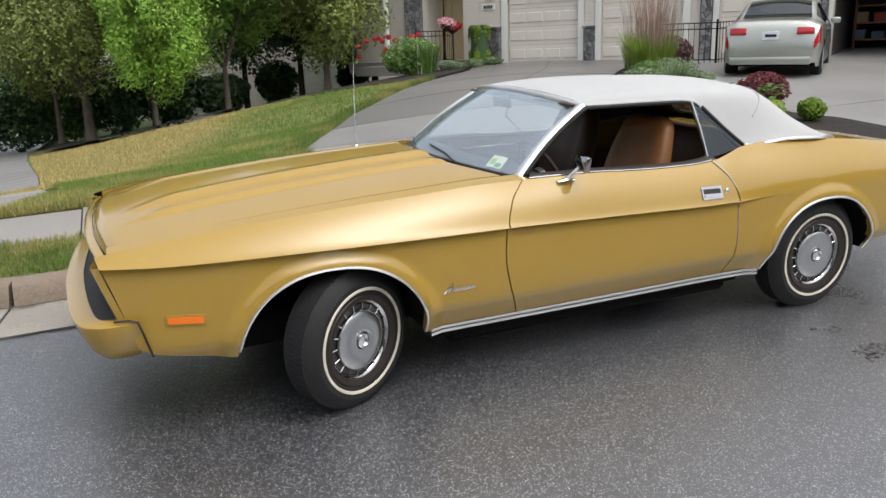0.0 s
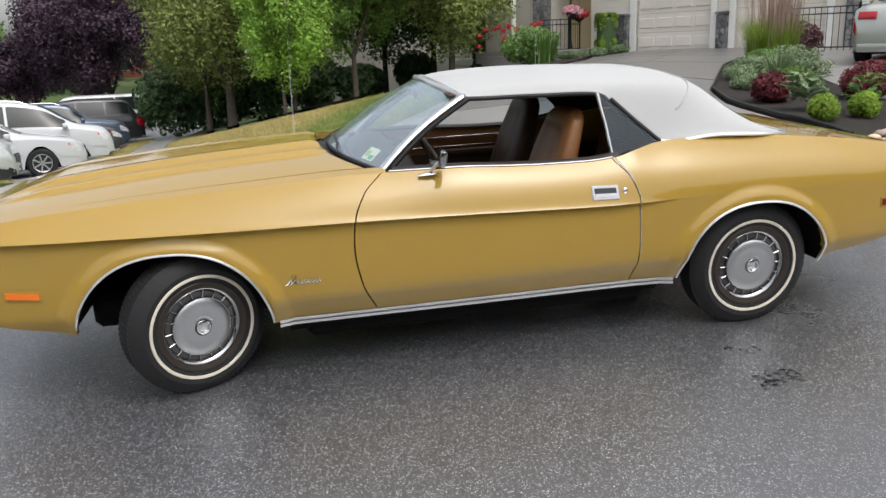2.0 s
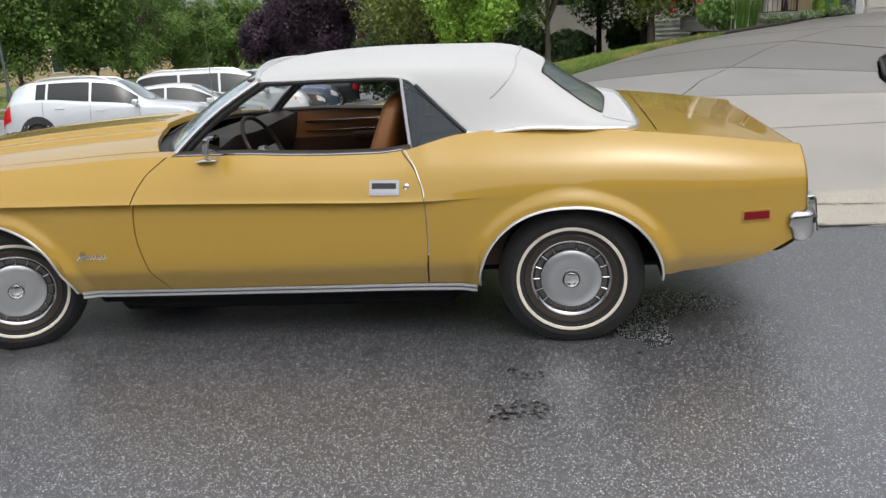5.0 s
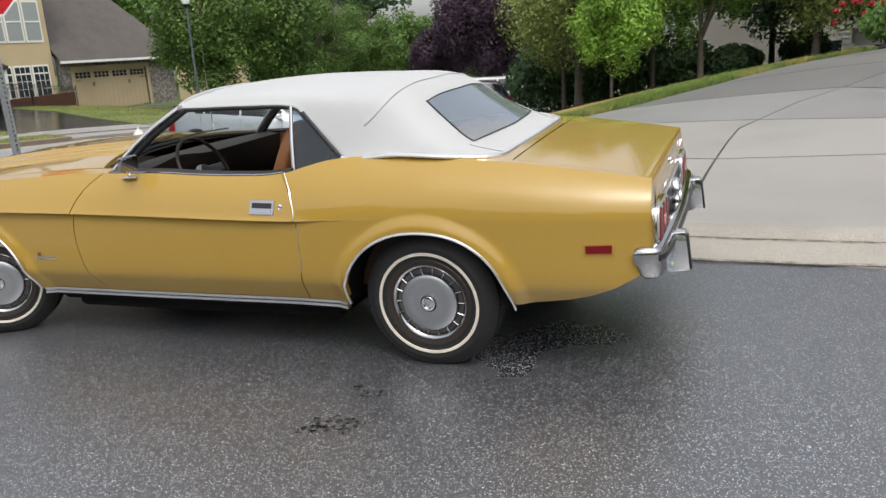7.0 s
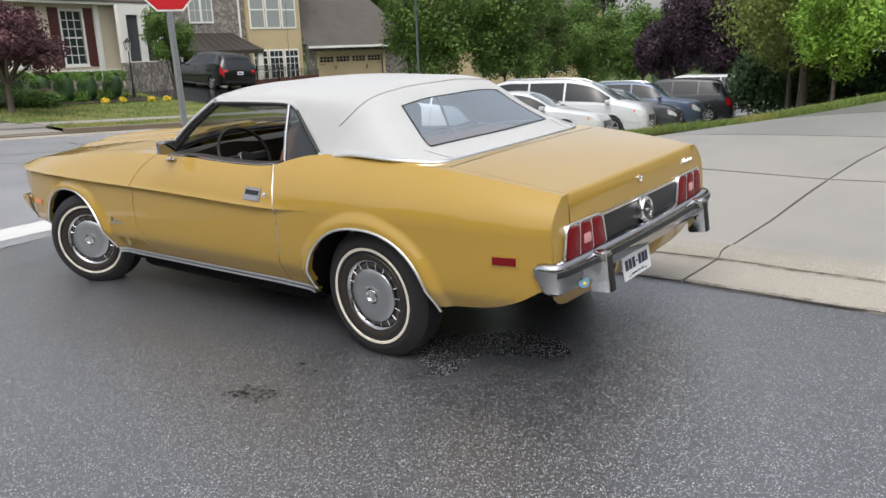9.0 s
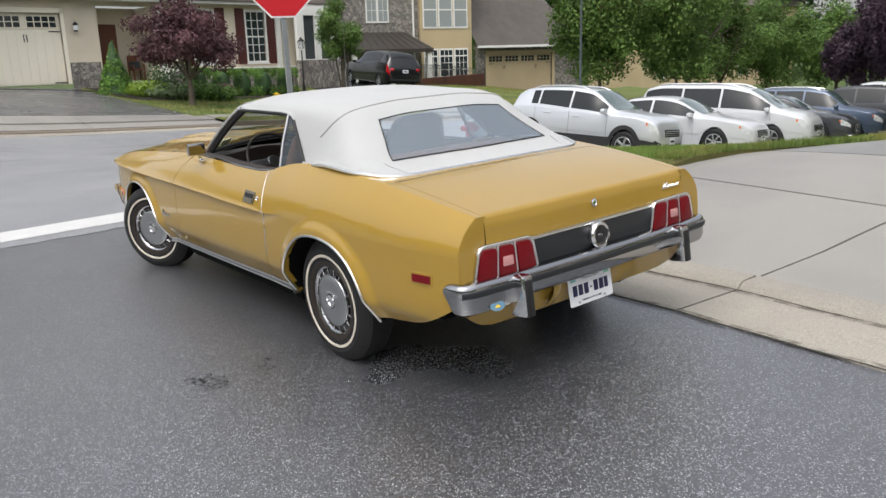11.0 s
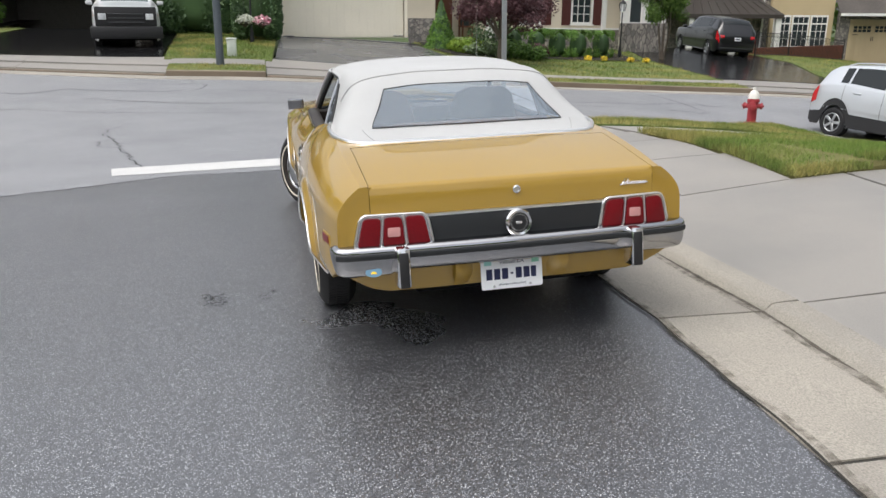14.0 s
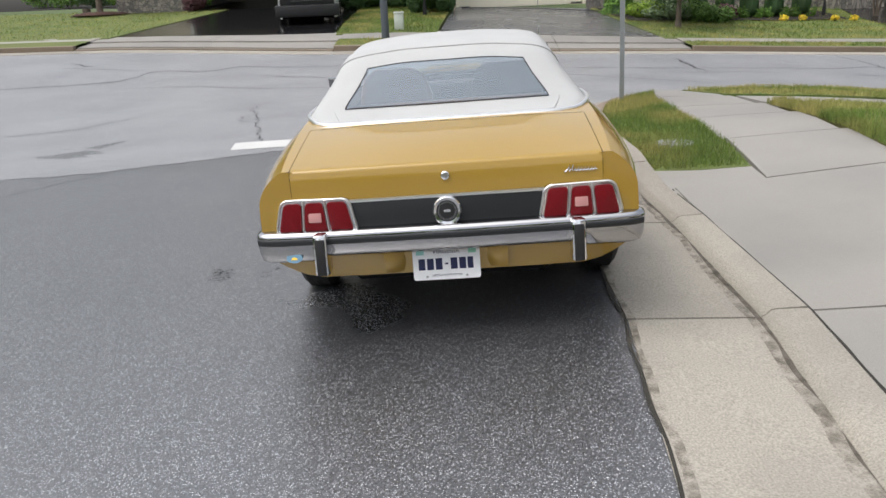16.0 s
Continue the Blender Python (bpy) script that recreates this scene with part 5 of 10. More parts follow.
for word, size, y in (("VIRGINIA", 0.030, 0.052), ("VIRGINIA IS FOR LOVERS", 0.0125, -0.056)):
    txt = bpy.data.curves.new("plate_word", "FONT")
    txt.body, txt.size, txt.align_x, txt.align_y, txt.extrude = word, size, "CENTER", "CENTER", 0.0006
    tob = new("plate_word", txt)
    tob.data.materials.append(M["navy"])
    tob.parent, tob.matrix_local = plate, pl_m @ Matrix.Translation((0, y, 0.0042))
for x, c in ((-0.118, (0.30, 0.60, 0.55)), (0.118, (0.25, 0.55, 0.40))):
    bm = fresh()
    box(bm, (0.036, 0.026, 0.002), pl_m @ Matrix.Translation((x, 0.053, 0.004)))
    part("plate_tab", bm, mat("plate_tab", c, 0.5), plate, smooth=False)
for x, y in ((-0.09, -0.062), (0.09, -0.062)):
    bm = fresh()
    cyl(bm, 0.006, 0.005, 0.004, pl_m @ Matrix.Translation((x, y, 0.005)), 12)
    part("bolt", bm, M["steel"], plate)
for y0, y1 in ((-0.30, -0.185), (0.255, 0.140)):
    # the valance stands out on both sides of the plate
    bm = fresh()
    grid(bm, 6, 10, lambda u, v: Vector((lerp(3.735, 3.790, math.sin(math.pi * min(1, v * 1.3) / 2)) - 0.075 * u ** 3, lerp(y0, y1, u), lerp(0.350, 0.480, v))))
    part("plate_surround", bm, M["gold"], car, angle=60)

# side lamps
for sgn in (-1, 1):
    for xs, zs, lens_mat, lab in (((-0.795, -0.637), (0.522, 0.568), "amber", "amber side marker lamp"), ((3.497, 3.622), (0.560, 0.612), "red_lens", "red side marker lamp")):
        tilt = -0.012 if lens_mat == "amber" else 0.0
        bm = fresh()
        nrm = Vector((0, sgn, 0))

        def quad(x0, x1, z0, z1, o):
            return [Vector((x, sgn * (side_y(x, z) + o), z + tilt * (x - xs[0]) / (xs[1] - xs[0]))) for x, z in ((x0, z0), (x1, z0), (x1, z1), (x0, z1))]
        for q0, q1, o in ((quad(xs[0], xs[1], zs[0], zs[1], 0.004), quad(xs[0] - 0.002, xs[1] + 0.002, zs[0] - 0.002, zs[1] + 0.002, -0.01), 0),):
            a = [bm.verts.new(p) for p in q0]
            b = [bm.verts.new(p) for p in q1]
            bm.faces.new(a)
            for i in range(4):
                bm.faces.new((a[i], a[(i + 1) % 4], b[(i + 1) % 4], b[i]))
        frame_part = part("side_marker", bm, M["gold"], car, lab, smooth=False)
        bm = fresh()
        inset = 0.009
        a = [bm.verts.new(p) for p in quad(xs[0] + inset, xs[1] - inset, zs[0] + inset, zs[1] - inset, 0.008)]
        b = [bm.verts.new(p) for p in quad(xs[0] + inset, xs[1] - inset, zs[0] + inset, zs[1] - inset, 0.0)]
        bm.faces.new(a)
        for i in range(4):
            bm.faces.new((a[i], a[(i + 1) % 4], b[(i + 1) % 4], b[i]))
        part("lens", bm, M[lens_mat], frame_part, smooth=False)

# bright sill, arch lips and seam trims
for sgn in (-1, 1):
    bm = fresh()
    for z0, z1, o in ((0.262, 0.276, 0.012), (0.276, 0.283, 0.004), (0.283, 0.296, 0.013), (0.296, 0.300, 0.0)):
        grid(bm, 30, 1, lambda u, v: Vector((lerp(0.362, 2.338, u), sgn * (side_y(lerp(0.362, 2.338, u), 0.285) + o), lerp(z0, z1, v))))
    grid(bm, 30, 1, lambda u, v: Vector((lerp(0.362, 2.338, u), sgn * (side_y(lerp(0.362, 2.338, u), 0.285) + lerp(0.012, -0.03, v)), 0.262)))
    bmesh.ops.remove_doubles(bm, verts=bm.verts, dist=0.0005)
    part("sill_trim", bm, M["bright_trim"], car, "ribbed bright sill trim", angle=25)
    bm = fresh()
    grid(bm, 30, 3, lambda u, v: Vector((lerp(0.40, 2.30, u), sgn * (0.795 - 0.05 * v), lerp(0.262, 0.20, v))))
    part("sill_underside", bm, M["under"], car)
    for cx, rx, rz in ((-0.095, 0.430, 0.390), (2.765, 0.410, 0.375)):
        pts = []
        for k in range(49):
            a = math.pi * k / 48
            c, s_ = math.cos(a), math.sin(a)
            x = cx - rx * (abs(c) ** (2 / 2.25)) * (1 if c > 0 else -1)
            z = 0.292 + rz * s_
            pts.append((x, z))
        pts = [(x, z) for x, z in pts if z > (0.345 if x < -0.3 else 0.285)]
        bm = fresh()
        tube(bm, [(x, sgn * (side_y(x, z) + 0.002), z) for x, z in pts], 0.0065, 8)
        part("arch_trim", bm, M["bright_trim"], car, "thin bright wheel-arch lip")
        bm = fresh()
        # dark inner wheel house
        rows, faces = grid(bm, 40, 8, lambda u, v: Vector((pts[round(u * (len(pts) - 1))][0], sgn * lerp(side_y(*pts[round(u * (len(pts) - 1))]) - 0.012, 0.45, v), pts[round(u * (len(pts) - 1))][1] + 0.004)))
        bm.faces.new([r[-1] for r in rows])
        part("wheel_house", bm, M["under"], car)
    bm = fresh()
    tube(bm, [(door_rear(z) + 0.001, sgn * (side_y(door_rear(z), z) + 0.001), z) for z in np.linspace(0.46, 0.925, 30)], 0.0028, 6)
    part("door_edge_trim", bm, M["chrome"], car, "bright door-edge strip")

# underbody
bm = fresh()
box(bm, (3.9, 1.30, 0.16), Matrix.Translation((1.45, 0, 0.36)), 0.03)
box(bm, (1.75, 1.52, 0.20), Matrix.Translation((1.36, 0, 0.255)), 0.03)
box(bm, (0.55, 0.95, 0.16), Matrix.Translation((3.35, 0, 0.36)), 0.03)
part("underbody", bm, M["under"], car)
bm = fresh()
tube(bm, [(3.0, 0.42, 0.31), (3.4, 0.42, 0.30), (3.58, 0.42, 0.29)], 0.024, 12)
part("exhaust_pipe", bm, M["under"], car, "dull exhaust tip")

# door handles, locks
for sgn in (-1, 1):
    def on_door(x, z, o):
        t = (z - 0.748) / 0.064
        return Vector((x, sgn * (lerp(side_y(x, 0.748), side_y(x, 0.812), t) + o), z))
    x0, x1, z0, z1 = 1.884, 2.020, 0.748, 0.812

    def slab(x0, x1, z0, z1, o0, o1, tilt=-0.004):
        bm = fresh()
        f = [(x0, z0), (x1, z0 + tilt), (x1, z1 + tilt), (x0, z1)]
        a = [bm.verts.new(on_door(x, z, o1)) for x, z in f]
        b = [bm.verts.new(on_door(x, z, o0)) for x, z in f]
        t = bm.faces.new(a)
        for i in range(4):
            bm.faces.new((a[i], a[(i + 1) % 4], b[(i + 1) % 4], b[i]))
        bmesh.ops.bevel(bm, geom=list(t.edges), offset=0.003, segments=2, affect="EDGES")
        return bm
    handle = part("door_handle", slab(x0, x1, z0, z1, -0.004, 0.007), M["old_chrome"], car, "recessed chrome door handle", angle=30)
    part("handle_recess", slab(x0 + 0.010, x1 - 0.010, z0 + 0.026, z1 - 0.009, 0.0, 0.0085), M["black"], handle, angle=30)
    part("handle_flap", slab(x0 + 0.012, x1 - 0.012, z0 + 0.009, z0 + 0.026, 0.0, 0.010), M["old_chrome"], handle, angle=30)
    bm = fresh()
    lathe(bm, [(0.014, 0), (0.014, 0.006), (0.010, 0.009), (0.0085, 0.005), (0, 0.005)], Matrix.Translation(on_door(2.053, 0.778, 0)) @ pose(0, 0, 0, 90 if sgn < 0 else -90, 0, 0), 20)
    part("door_lock", bm, M["chrome"], car)

# ---- wheels: tyre with a white band, dark rim, slotted cover; built facing -y ----
def wheel(x, sgn, steer):
    m = Matrix.Translation((x, sgn * 0.790, HUB_Z)) @ pose(0, 0, 0, 0, 0, steer) @ pose(0, 0, 0, 90 if sgn < 0 else -90, 0, 0)
    bm = fresh()
    R, W = 0.328, 0.095
    prof = [(0.190, -W + 0.012), (0.215, -W), (0.27, -W - 0.006), (0.305, -W + 0.012), (R, -W + 0.040)]
    prof += [(R, W - 0.040), (0.305, W - 0.012), (0.27, W + 0.006), (0.215, W), (0.190, W - 0.012)]
    lathe(bm, prof, m, 56)
    tyre = part("tyre", bm, M["rubber"], None, "black tyre with a thin white band", angle=30)
    bm = fresh()
    for k in range(84):
        a = 2 * math.pi * k / 84
        for off, sk in ((-0.042, 18), (0.0, -18), (0.042, 18)):
            box(bm, (0.0075, 0.012, 0.034), m @ Matrix.Rotation(a, 4, "Z") @ Matrix.Translation((R - 0.0020, 0, off)) @ pose(0, 0, 0, sk, 0, 0))
    part("tread", bm, M["rubber"], tyre, smooth=False)
    bm = fresh()
    lathe(bm, [(0.2475, W + 0.0045), (0.2455, W + 0.0080), (0.2345, W + 0.0072), (0.2325, W + 0.0035)], m, 64)
    part("white_band", bm, M["whitewall"], tyre, "cream-white wall band")
    bm = fresh()
    lathe(bm, [(0.216, W - 0.004), (0.210, W + 0.003), (0.200, W + 0.0015), (0.192, W - 0.002), (0.184, W - 0.004), (0.178, W - 0.022), (0.168, W - 0.030), (0.150, W - 0.036), (0.05, W - 0.04)], m, 56)
    rim = part("rim", bm, M["rim_brown"], tyre, "dark brown steel rim", angle=30)
    C = W - 0.016
    bm = fresh()
    lathe(bm, [(0.192, C - 0.012), (0.188, C + 0.001), (0.181, C + 0.004), (0.174, C + 0.001), (0.168, C - 0.007)], m, 56)
    lathe(bm, [(0.142, C - 0.012), (0.140, C + 0.002), (0.137, C + 0.006), (0.133, C + 0.006)], m, 56)
    n = 18
    for k in range(n):
        a = 2 * math.pi * k / n
        box(bm, (0.032, 0.006, 0.010), m @ Matrix.Rotation(a, 4, "Z") @ Matrix.Translation((0.155, 0, C - 0.005)), 0.002)
    part("cover_ring", bm, M["old_chrome"], rim, "bright slotted ring", angle=30)
    bm = fresh()
    lathe(bm, [(0.176, C - 0.010), (0.164, C - 0.016), (0.136, C - 0.016)], m, 56)
    part("slot_bed", bm, M["steel_dark"], rim)
    bm = fresh()
    lathe(bm, [(0.135, C + 0.005), (0.126, C + 0.011), (0.090, C + 0.015), (0.086, C + 0.0135), (0.06, C + 0.016), (0.040, C + 0.016)], m, 56)
    part("cover_disc", bm, M["steel"], rim, "brushed grey wheel cover", angle=30)
    bm = fresh()
    lathe(bm, [(0.036, C + 0.015), (0.033, C + 0.024), (0.026, C + 0.026), (0.024, C + 0.018), (0.016, C + 0.020), (0.0, C + 0.022)], m, 32)
    for k in range(7):
        a = 0.5 + 0.28 * k
        box(bm, (0.006, 0.008, 0.002), m @ Matrix.Rotation(a, 4, "Z") @ Matrix.Translation((0.050, 0, C + 0.0165)))
    part("hub_cap", bm, M["chrome"], rim, angle=30)
    tyre.name = "wheel"
    tyre.parent, tyre.matrix_local = car, SAG.inverted()
    return tyre


STEER = 28
for x, sgn, st in ((FRONT_X - 0.025, -1, STEER), (FRONT_X - 0.025, 1, STEER), (REAR_X, -1, 0), (REAR_X, 1, 0)):
    wheel(x, sgn, st)

# ---- nose: urethane bumper, black grille ----
nose_plan = [(-0.892, -0.822), (-0.975, -0.830), (-1.050, -0.816), (-1.118, -0.745), (-1.152, -0.56), (-1.174, -0.28), (-1.183, 0.0)]
nose_plan = (nose_plan + [(x, -y) for x, y in nose_plan[-2::-1]])[::-1]
bm = fresh()
sweep(bm, nose_plan, [(-0.080, 0.558), (-0.008, 0.557), (-0.001, 0.552), (-0.002, 0.535), (-0.018, 0.485), (-0.045, 0.425), (-0.085, 0.385), (-0.125, 0.372)], True)
front_bumper = part("front_bumper", bm, M["gold"], car, "gold body-coloured front bumper", angle=40)
for sgn in (-1, 1):
    bm = fresh()
    tube(bm, [(-0.985, sgn * 0.815, 0.569), (-0.930, sgn * 0.826, 0.568), (-0.898, sgn * 0.830, 0.558), (-0.884, sgn * 0.834, 0.51), (-0.868, sgn * 0.826, 0.44), (-0.858, sgn * 0.805, 0.39)], 0.0048, 6)
    part("bumper_seam", bm, M["black"], front_bumper, "dark gap behind the bumper")
bm = fresh()
grid(bm, 40, 8, lambda u, v: Vector((lerp(-0.99, -0.98, v) + 0.10 * abs(u * 2 - 1) ** 2.4, lerp(-0.76, 0.76, u), lerp(0.555, 0.82 - 0.03 * abs(u * 2 - 1) ** 2, v))))
grid(bm, 30, 6, lambda u, v: Vector((lerp(-0.94, -1.13 + 0.10 * abs(u * 2 - 1) ** 3, v), lerp(-0.80, 0.80, u), 0.548)))
grille = part("grille", bm, M["black"], car, "black grille")
for k in range(6):
    bm = fresh()
    zz = 0.60 + 0.034 * k
    tube(bm, [(-1.0 + 0.10 * abs(y / 0.76) ** 2.4, y, zz) for y in np.linspace(-0.42, 0.42, 21)], 0.004, 6)
    part("grille_bar", bm, M["grey_rubber"], grille)
for sgn in (-1, 1):
    # headlamp surround: a thin edge ahead of the fender's seam, then the face round the lamp
    bm = fresh()

    def bezel(u, v):
        z = lerp(0.552, 0.782, v)
        xs_ = -1.012 + (0.79 - z) * 0.32
        ys_ = side_y(max(xs_, -1.0), z)
        pts_ = [(xs_ - 0.003, ys_ - 0.001), (xs_ - 0.030, ys_ - 0.010), (xs_ - 0.036, ys_ - 0.03), (xs_ - 0.020, ys_ - 0.12), (xs_ - 0.020, 0.42)]
        f = min(u * 4, 3.999)
        i_ = int(f)
        return Vector((lerp(pts_[i_][0], pts_[i_ + 1][0], f - i_), sgn * lerp(pts_[i_][1], pts_[i_ + 1][1], f - i_), z))
    rows, faces = grid(bm, 24, 10, bezel)
    bezel_part = part("headlamp_bezel", bm, M["gold"], car, angle=60)
    bm = fresh()
    lathe(bm, [(0.085, 0.0), (0.08, 0.02), (0.05, 0.035), (0, 0.04)], Matrix.Translation((-0.985, sgn * 0.56, 0.68)) @ pose(0, 0, 0, 0, -90, 0), 28)
    part("headlamp", bm, M["glass"], bezel_part)
bm = fresh()
grid(bm, 36, 6, lambda u, v: Vector((lerp(-1.068, -1.034, v ** 2) + 0.065 * abs(u * 2 - 1) ** 2, lerp(-0.745, 0.745, u), lerp(0.792, hood_z(hood_front(lerp(-0.70, 0.70, u)), lerp(-0.70, 0.70, u)) - 0.034, v ** 0.7))))
part("nose_lip", bm, M["gold"], car, angle=60)

# ---- windscreen, frame, top ----
def screen(u, v, off=0.0):
    """The windscreen from left to right and from its foot up."""
    k = u * 2 - 1
    yb, yt = 0.70, 0.60
    xb, xt = 0.70 + 0.205 * abs(k) ** 2.2, 1.235 + 0.095 * abs(k) ** 2.4
    zb, zt = 0.985 - 0.045 * abs(k) ** 2, 1.298 - 0.050 * abs(k) ** 2.2
    p = Vector((lerp(xb, xt, v), k * lerp(yb, yt, v), lerp(zb, zt, v)))
    p.x -= 0.02 * math.sin(math.pi * v)
    p.z += 0.012 * math.sin(math.pi * v)
    return p + Vector((-0.6, 0, 0.8)) * off


bm = fresh()
grid(bm, 40, 16, lambda u, v: screen(lerp(0.015, 0.985, u), lerp(0.0, 0.985, v)))
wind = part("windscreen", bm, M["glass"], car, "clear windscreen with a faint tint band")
wind.visible_shadow = False
bm = fresh()
grid(bm, 40, 2, lambda u, v: screen(lerp(0.02, 0.98, u), lerp(0.88, 0.985, v), -0.004))
tint = part("tint_band", bm, M["glass_tint"], wind, "blue tint band")
tint.visible_shadow = False
for k in (0, 1):
    bm = fresh()
    tube(bm, [screen(k, v) for v in np.linspace(-0.02, 1.0, 14)], 0.027, 12, flat=0.55)
    part("a_pillar", bm, M["bright_trim"], car, "bright windscreen pillar")
    bm = fresh()
    tube(bm, [screen(k, v) + Vector((0.03, (0.008 if k == 0 else -0.008), -0.012)) for v in np.linspace(-0.02, 1.0, 14)], 0.017, 8)
    part("pillar_seal", bm, M["black"], car)
bm = fresh()
tube(bm, [screen(u, 1.0) for u in np.linspace(0, 1, 30)], 0.016, 10)
part("header_rail", bm, M["bright_trim"], car, "bright header rail")
bm = fresh()
tube(bm, [screen(u, -0.01, -0.003) for u in np.linspace(0, 1, 30)], 0.012, 8)
part("screen_seal", bm, M["black"], car)
for y0 in (-0.36, 0.12):
    bm = fresh()
    tube(bm, [(cowl_x(y0) - 0.03, y0, 0.985), screen((y0 + 0.14) / 1.4 + 0.5, 0.05, 0.012), screen((y0 + 0.36) / 1.4 + 0.5, 0.09, 0.010)], 0.005, 6)
    part("wiper", bm, M["black"], car)
bm = fresh()
a = [screen(u, v, -0.006) for u, v in ((0.075, 0.05), (0.135, 0.05), (0.135, 0.19), (0.075, 0.19))]
bm.faces.new([bm.verts.new(p) for p in a])
st = part("inspection_sticker", bm, mat("sticker_cream", (0.70, 0.72, 0.50), 0.6), wind, "cream and green window sticker")
for (u0, u1, v0, v1), c in (((0.082, 0.104, 0.06, 0.11), (0.05, 0.35, 0.12)), ((0.108, 0.128, 0.08, 0.15), (0.35, 0.5, 0.12))):
    bm = fresh()
    bm.faces.new([bm.verts.new(screen(u, v, -0.0045)) for u, v in ((u0, v0), (u1, v0), (u1, v1), (u0, v1))])
    part("sticker_mark", bm, mat("sticker_green", c, 0.6), st)

# soft top: lines from the header to the rear edge, spread from the middle out
TOP = [  # centre x z | quarter y z | shoulder x y z | edge x y z
    (1.262, 1.300, 0.30, 1.290, 1.300, 0.53, 1.268, 1.335, 0.605, 1.248),
    (1.42, 1.322, 0.30, 1.314, 1.44, 0.535, 1.288, 1.46, 0.612, 1.246),
    (1.70, 1.332, 0.30, 1.325, 1.71, 0.54, 1.296, 1.72, 0.618, 1.243),
    (1.98, 1.328, 0.30, 1.320, 1.97, 0.54, 1.290, 2.01, 0.620, 1.230),
    (2.26, 1.316, 0.30, 1.308, 2.22, 0.555, 1.268, 2.10, 0.632, 1.170),
    (2.46, 1.302, 0.31, 1.293, 2.43, 0.575, 1.246, 2.22, 0.668, 1.068),
    (2.615, 1.250, 0.32, 1.243, 2.58, 0.60, 1.185, 2.335, 0.712, 0.972),
    (2.80, 1.124, 0.33, 1.120, 2.74, 0.64, 1.085, 2.60, 0.742, 0.988),
    (2.97, 1.012, 0.34, 1.012, 2.90, 0.66, 1.005, 2.86, 0.742, 0.974),
    (3.10, 0.950, 0.34, 0.950, 3.085, 0.58, 0.950, 3.03, 0.675, 0.956),
]


def cat(a, b, c, d, t):
    return 0.5 * (2 * b + (c - a) * t + (2 * a - 5 * b + 4 * c - d) * t * t + (3 * b - a - 3 * c + d) * t ** 3)


def top_row(i):
    cx, cz, qy, qz, mx, my, mz, ex, ey, ez = TOP[i]
    return [Vector((cx, 0, cz)), Vector((lerp(cx, mx, 0.35), qy, qz)), Vector((mx, my, mz)), Vector((ex, ey, ez))]


def top_at(u, v):
    """The soft top's surface; u from the header to the rear edge, v from -1 to 1 across."""
    n = len(TOP) - 1
    f = min(max(u * n, 0), n - 1e-6)
    i = int(f)
    rows = [top_row(min(max(i + k, 0), n)) for k in (-1, 0, 1, 2)]
    c = [cat(rows[0][j], rows[1][j], rows[2][j], rows[3][j], f - i) for j in range(4)]
    s = -1 if v < 0 else 1
    g = min(abs(v) * 3, 3 - 1e-6)
    k = int(g)
    first = Vector((c[1].x, -c[1].y, c[1].z))
    pts = [first] + c + [c[3] + (c[3] - c[2]) * 0.6]
    p = cat(pts[k], pts[k + 1], pts[k + 2], pts[k + 3], g - k)
    return Vector((p.x, s * p.y, p.z))


WIN = [(0.706, 0.445), (0.892, 0.525)]


def top_grid(bm, nu, drop, grow):
    """The top as a sheet with an opening for the rear window; its lines run along the opening's edges."""
    def at(u, v):
        k = u * nu
        a, b = WIN[0][0] - grow, WIN[1][0] + grow
        uu = lerp(0, a, k / (nu - 30)) if k < nu - 30 else lerp(a, b, (k - nu + 30) / 20) if k < nu - 10 else lerp(b, 1, (k - nu + 10) / 10)
        half = lerp(WIN[0][1], WIN[1][1], min(1, max(0, (uu - WIN[0][0]) / (WIN[1][0] - WIN[0][0])))) + grow
        s = v * 2 - 1
        w = abs(s) * 2 * half if abs(s) < 0.5 else half + (abs(s) - 0.5) * 2 * (1 - half)
        return top_at(uu, w if s > 0 else -w) + Vector((0, 0, -drop))
    rows, faces = grid(bm, nu, 72, at)
    bmesh.ops.delete(bm, geom=[f for k, f in enumerate(faces) if nu - 30 <= k // 72 < nu - 10 and 18 <= k % 72 < 54], context="FACES_ONLY")
    return rows


bm = fresh()
rows = top_grid(bm, 90, 0.0, 0.0)
for line in ([r[0] for r in rows], [r[-1] for r in rows], rows[0], rows[-1]):
    inner = [bm.verts.new(p.co * 0.995 + Vector((0.008, 0, -0.012))) for p in line]
    for a, b, c, d in zip(line, line[1:], inner[1:], inner):
        bm.faces.new((a, b, c, d))
soft = part("soft_top", bm, M["vinyl"], car, "raised white vinyl convertible top", angle=70)
bm = fresh()
top_grid(bm, 80, 0.014, 0.012)
part("headliner", bm, M["black"], soft)


def top_normal(u, v):
    a, b = top_at(u + 0.004, v) - top_at(u - 0.004, v), top_at(u, min(v + 0.01, 1)) - top_at(u, max(v - 0.01, -1))
    return a.cross(b).normalized() * 1.0


def on_top(u, v, off):
    n = top_normal(u, v)
    if n.z < 0:
        n = -n
    return top_at(u, v) + n * off


# seam piping over the rear bow
bm = fresh()
tube(bm, [on_top(0.622 + 0.05 * max(0, abs(v) - 0.60) - 1.2 * max(0, abs(v) - 0.76) ** 2, v, 0.002) for v in np.linspace(-0.82, 0.82, 60)], 0.0045, 8)
part("bow_piping", bm, M["vinyl"], soft, "raised seam piping")
bm = fresh()
tube(bm, [on_top(0.012, v, 0.003) for v in np.linspace(-0.99, 0.99, 40)], 0.008, 8)
part("front_piping", bm, M["vinyl"], soft)
# rear window


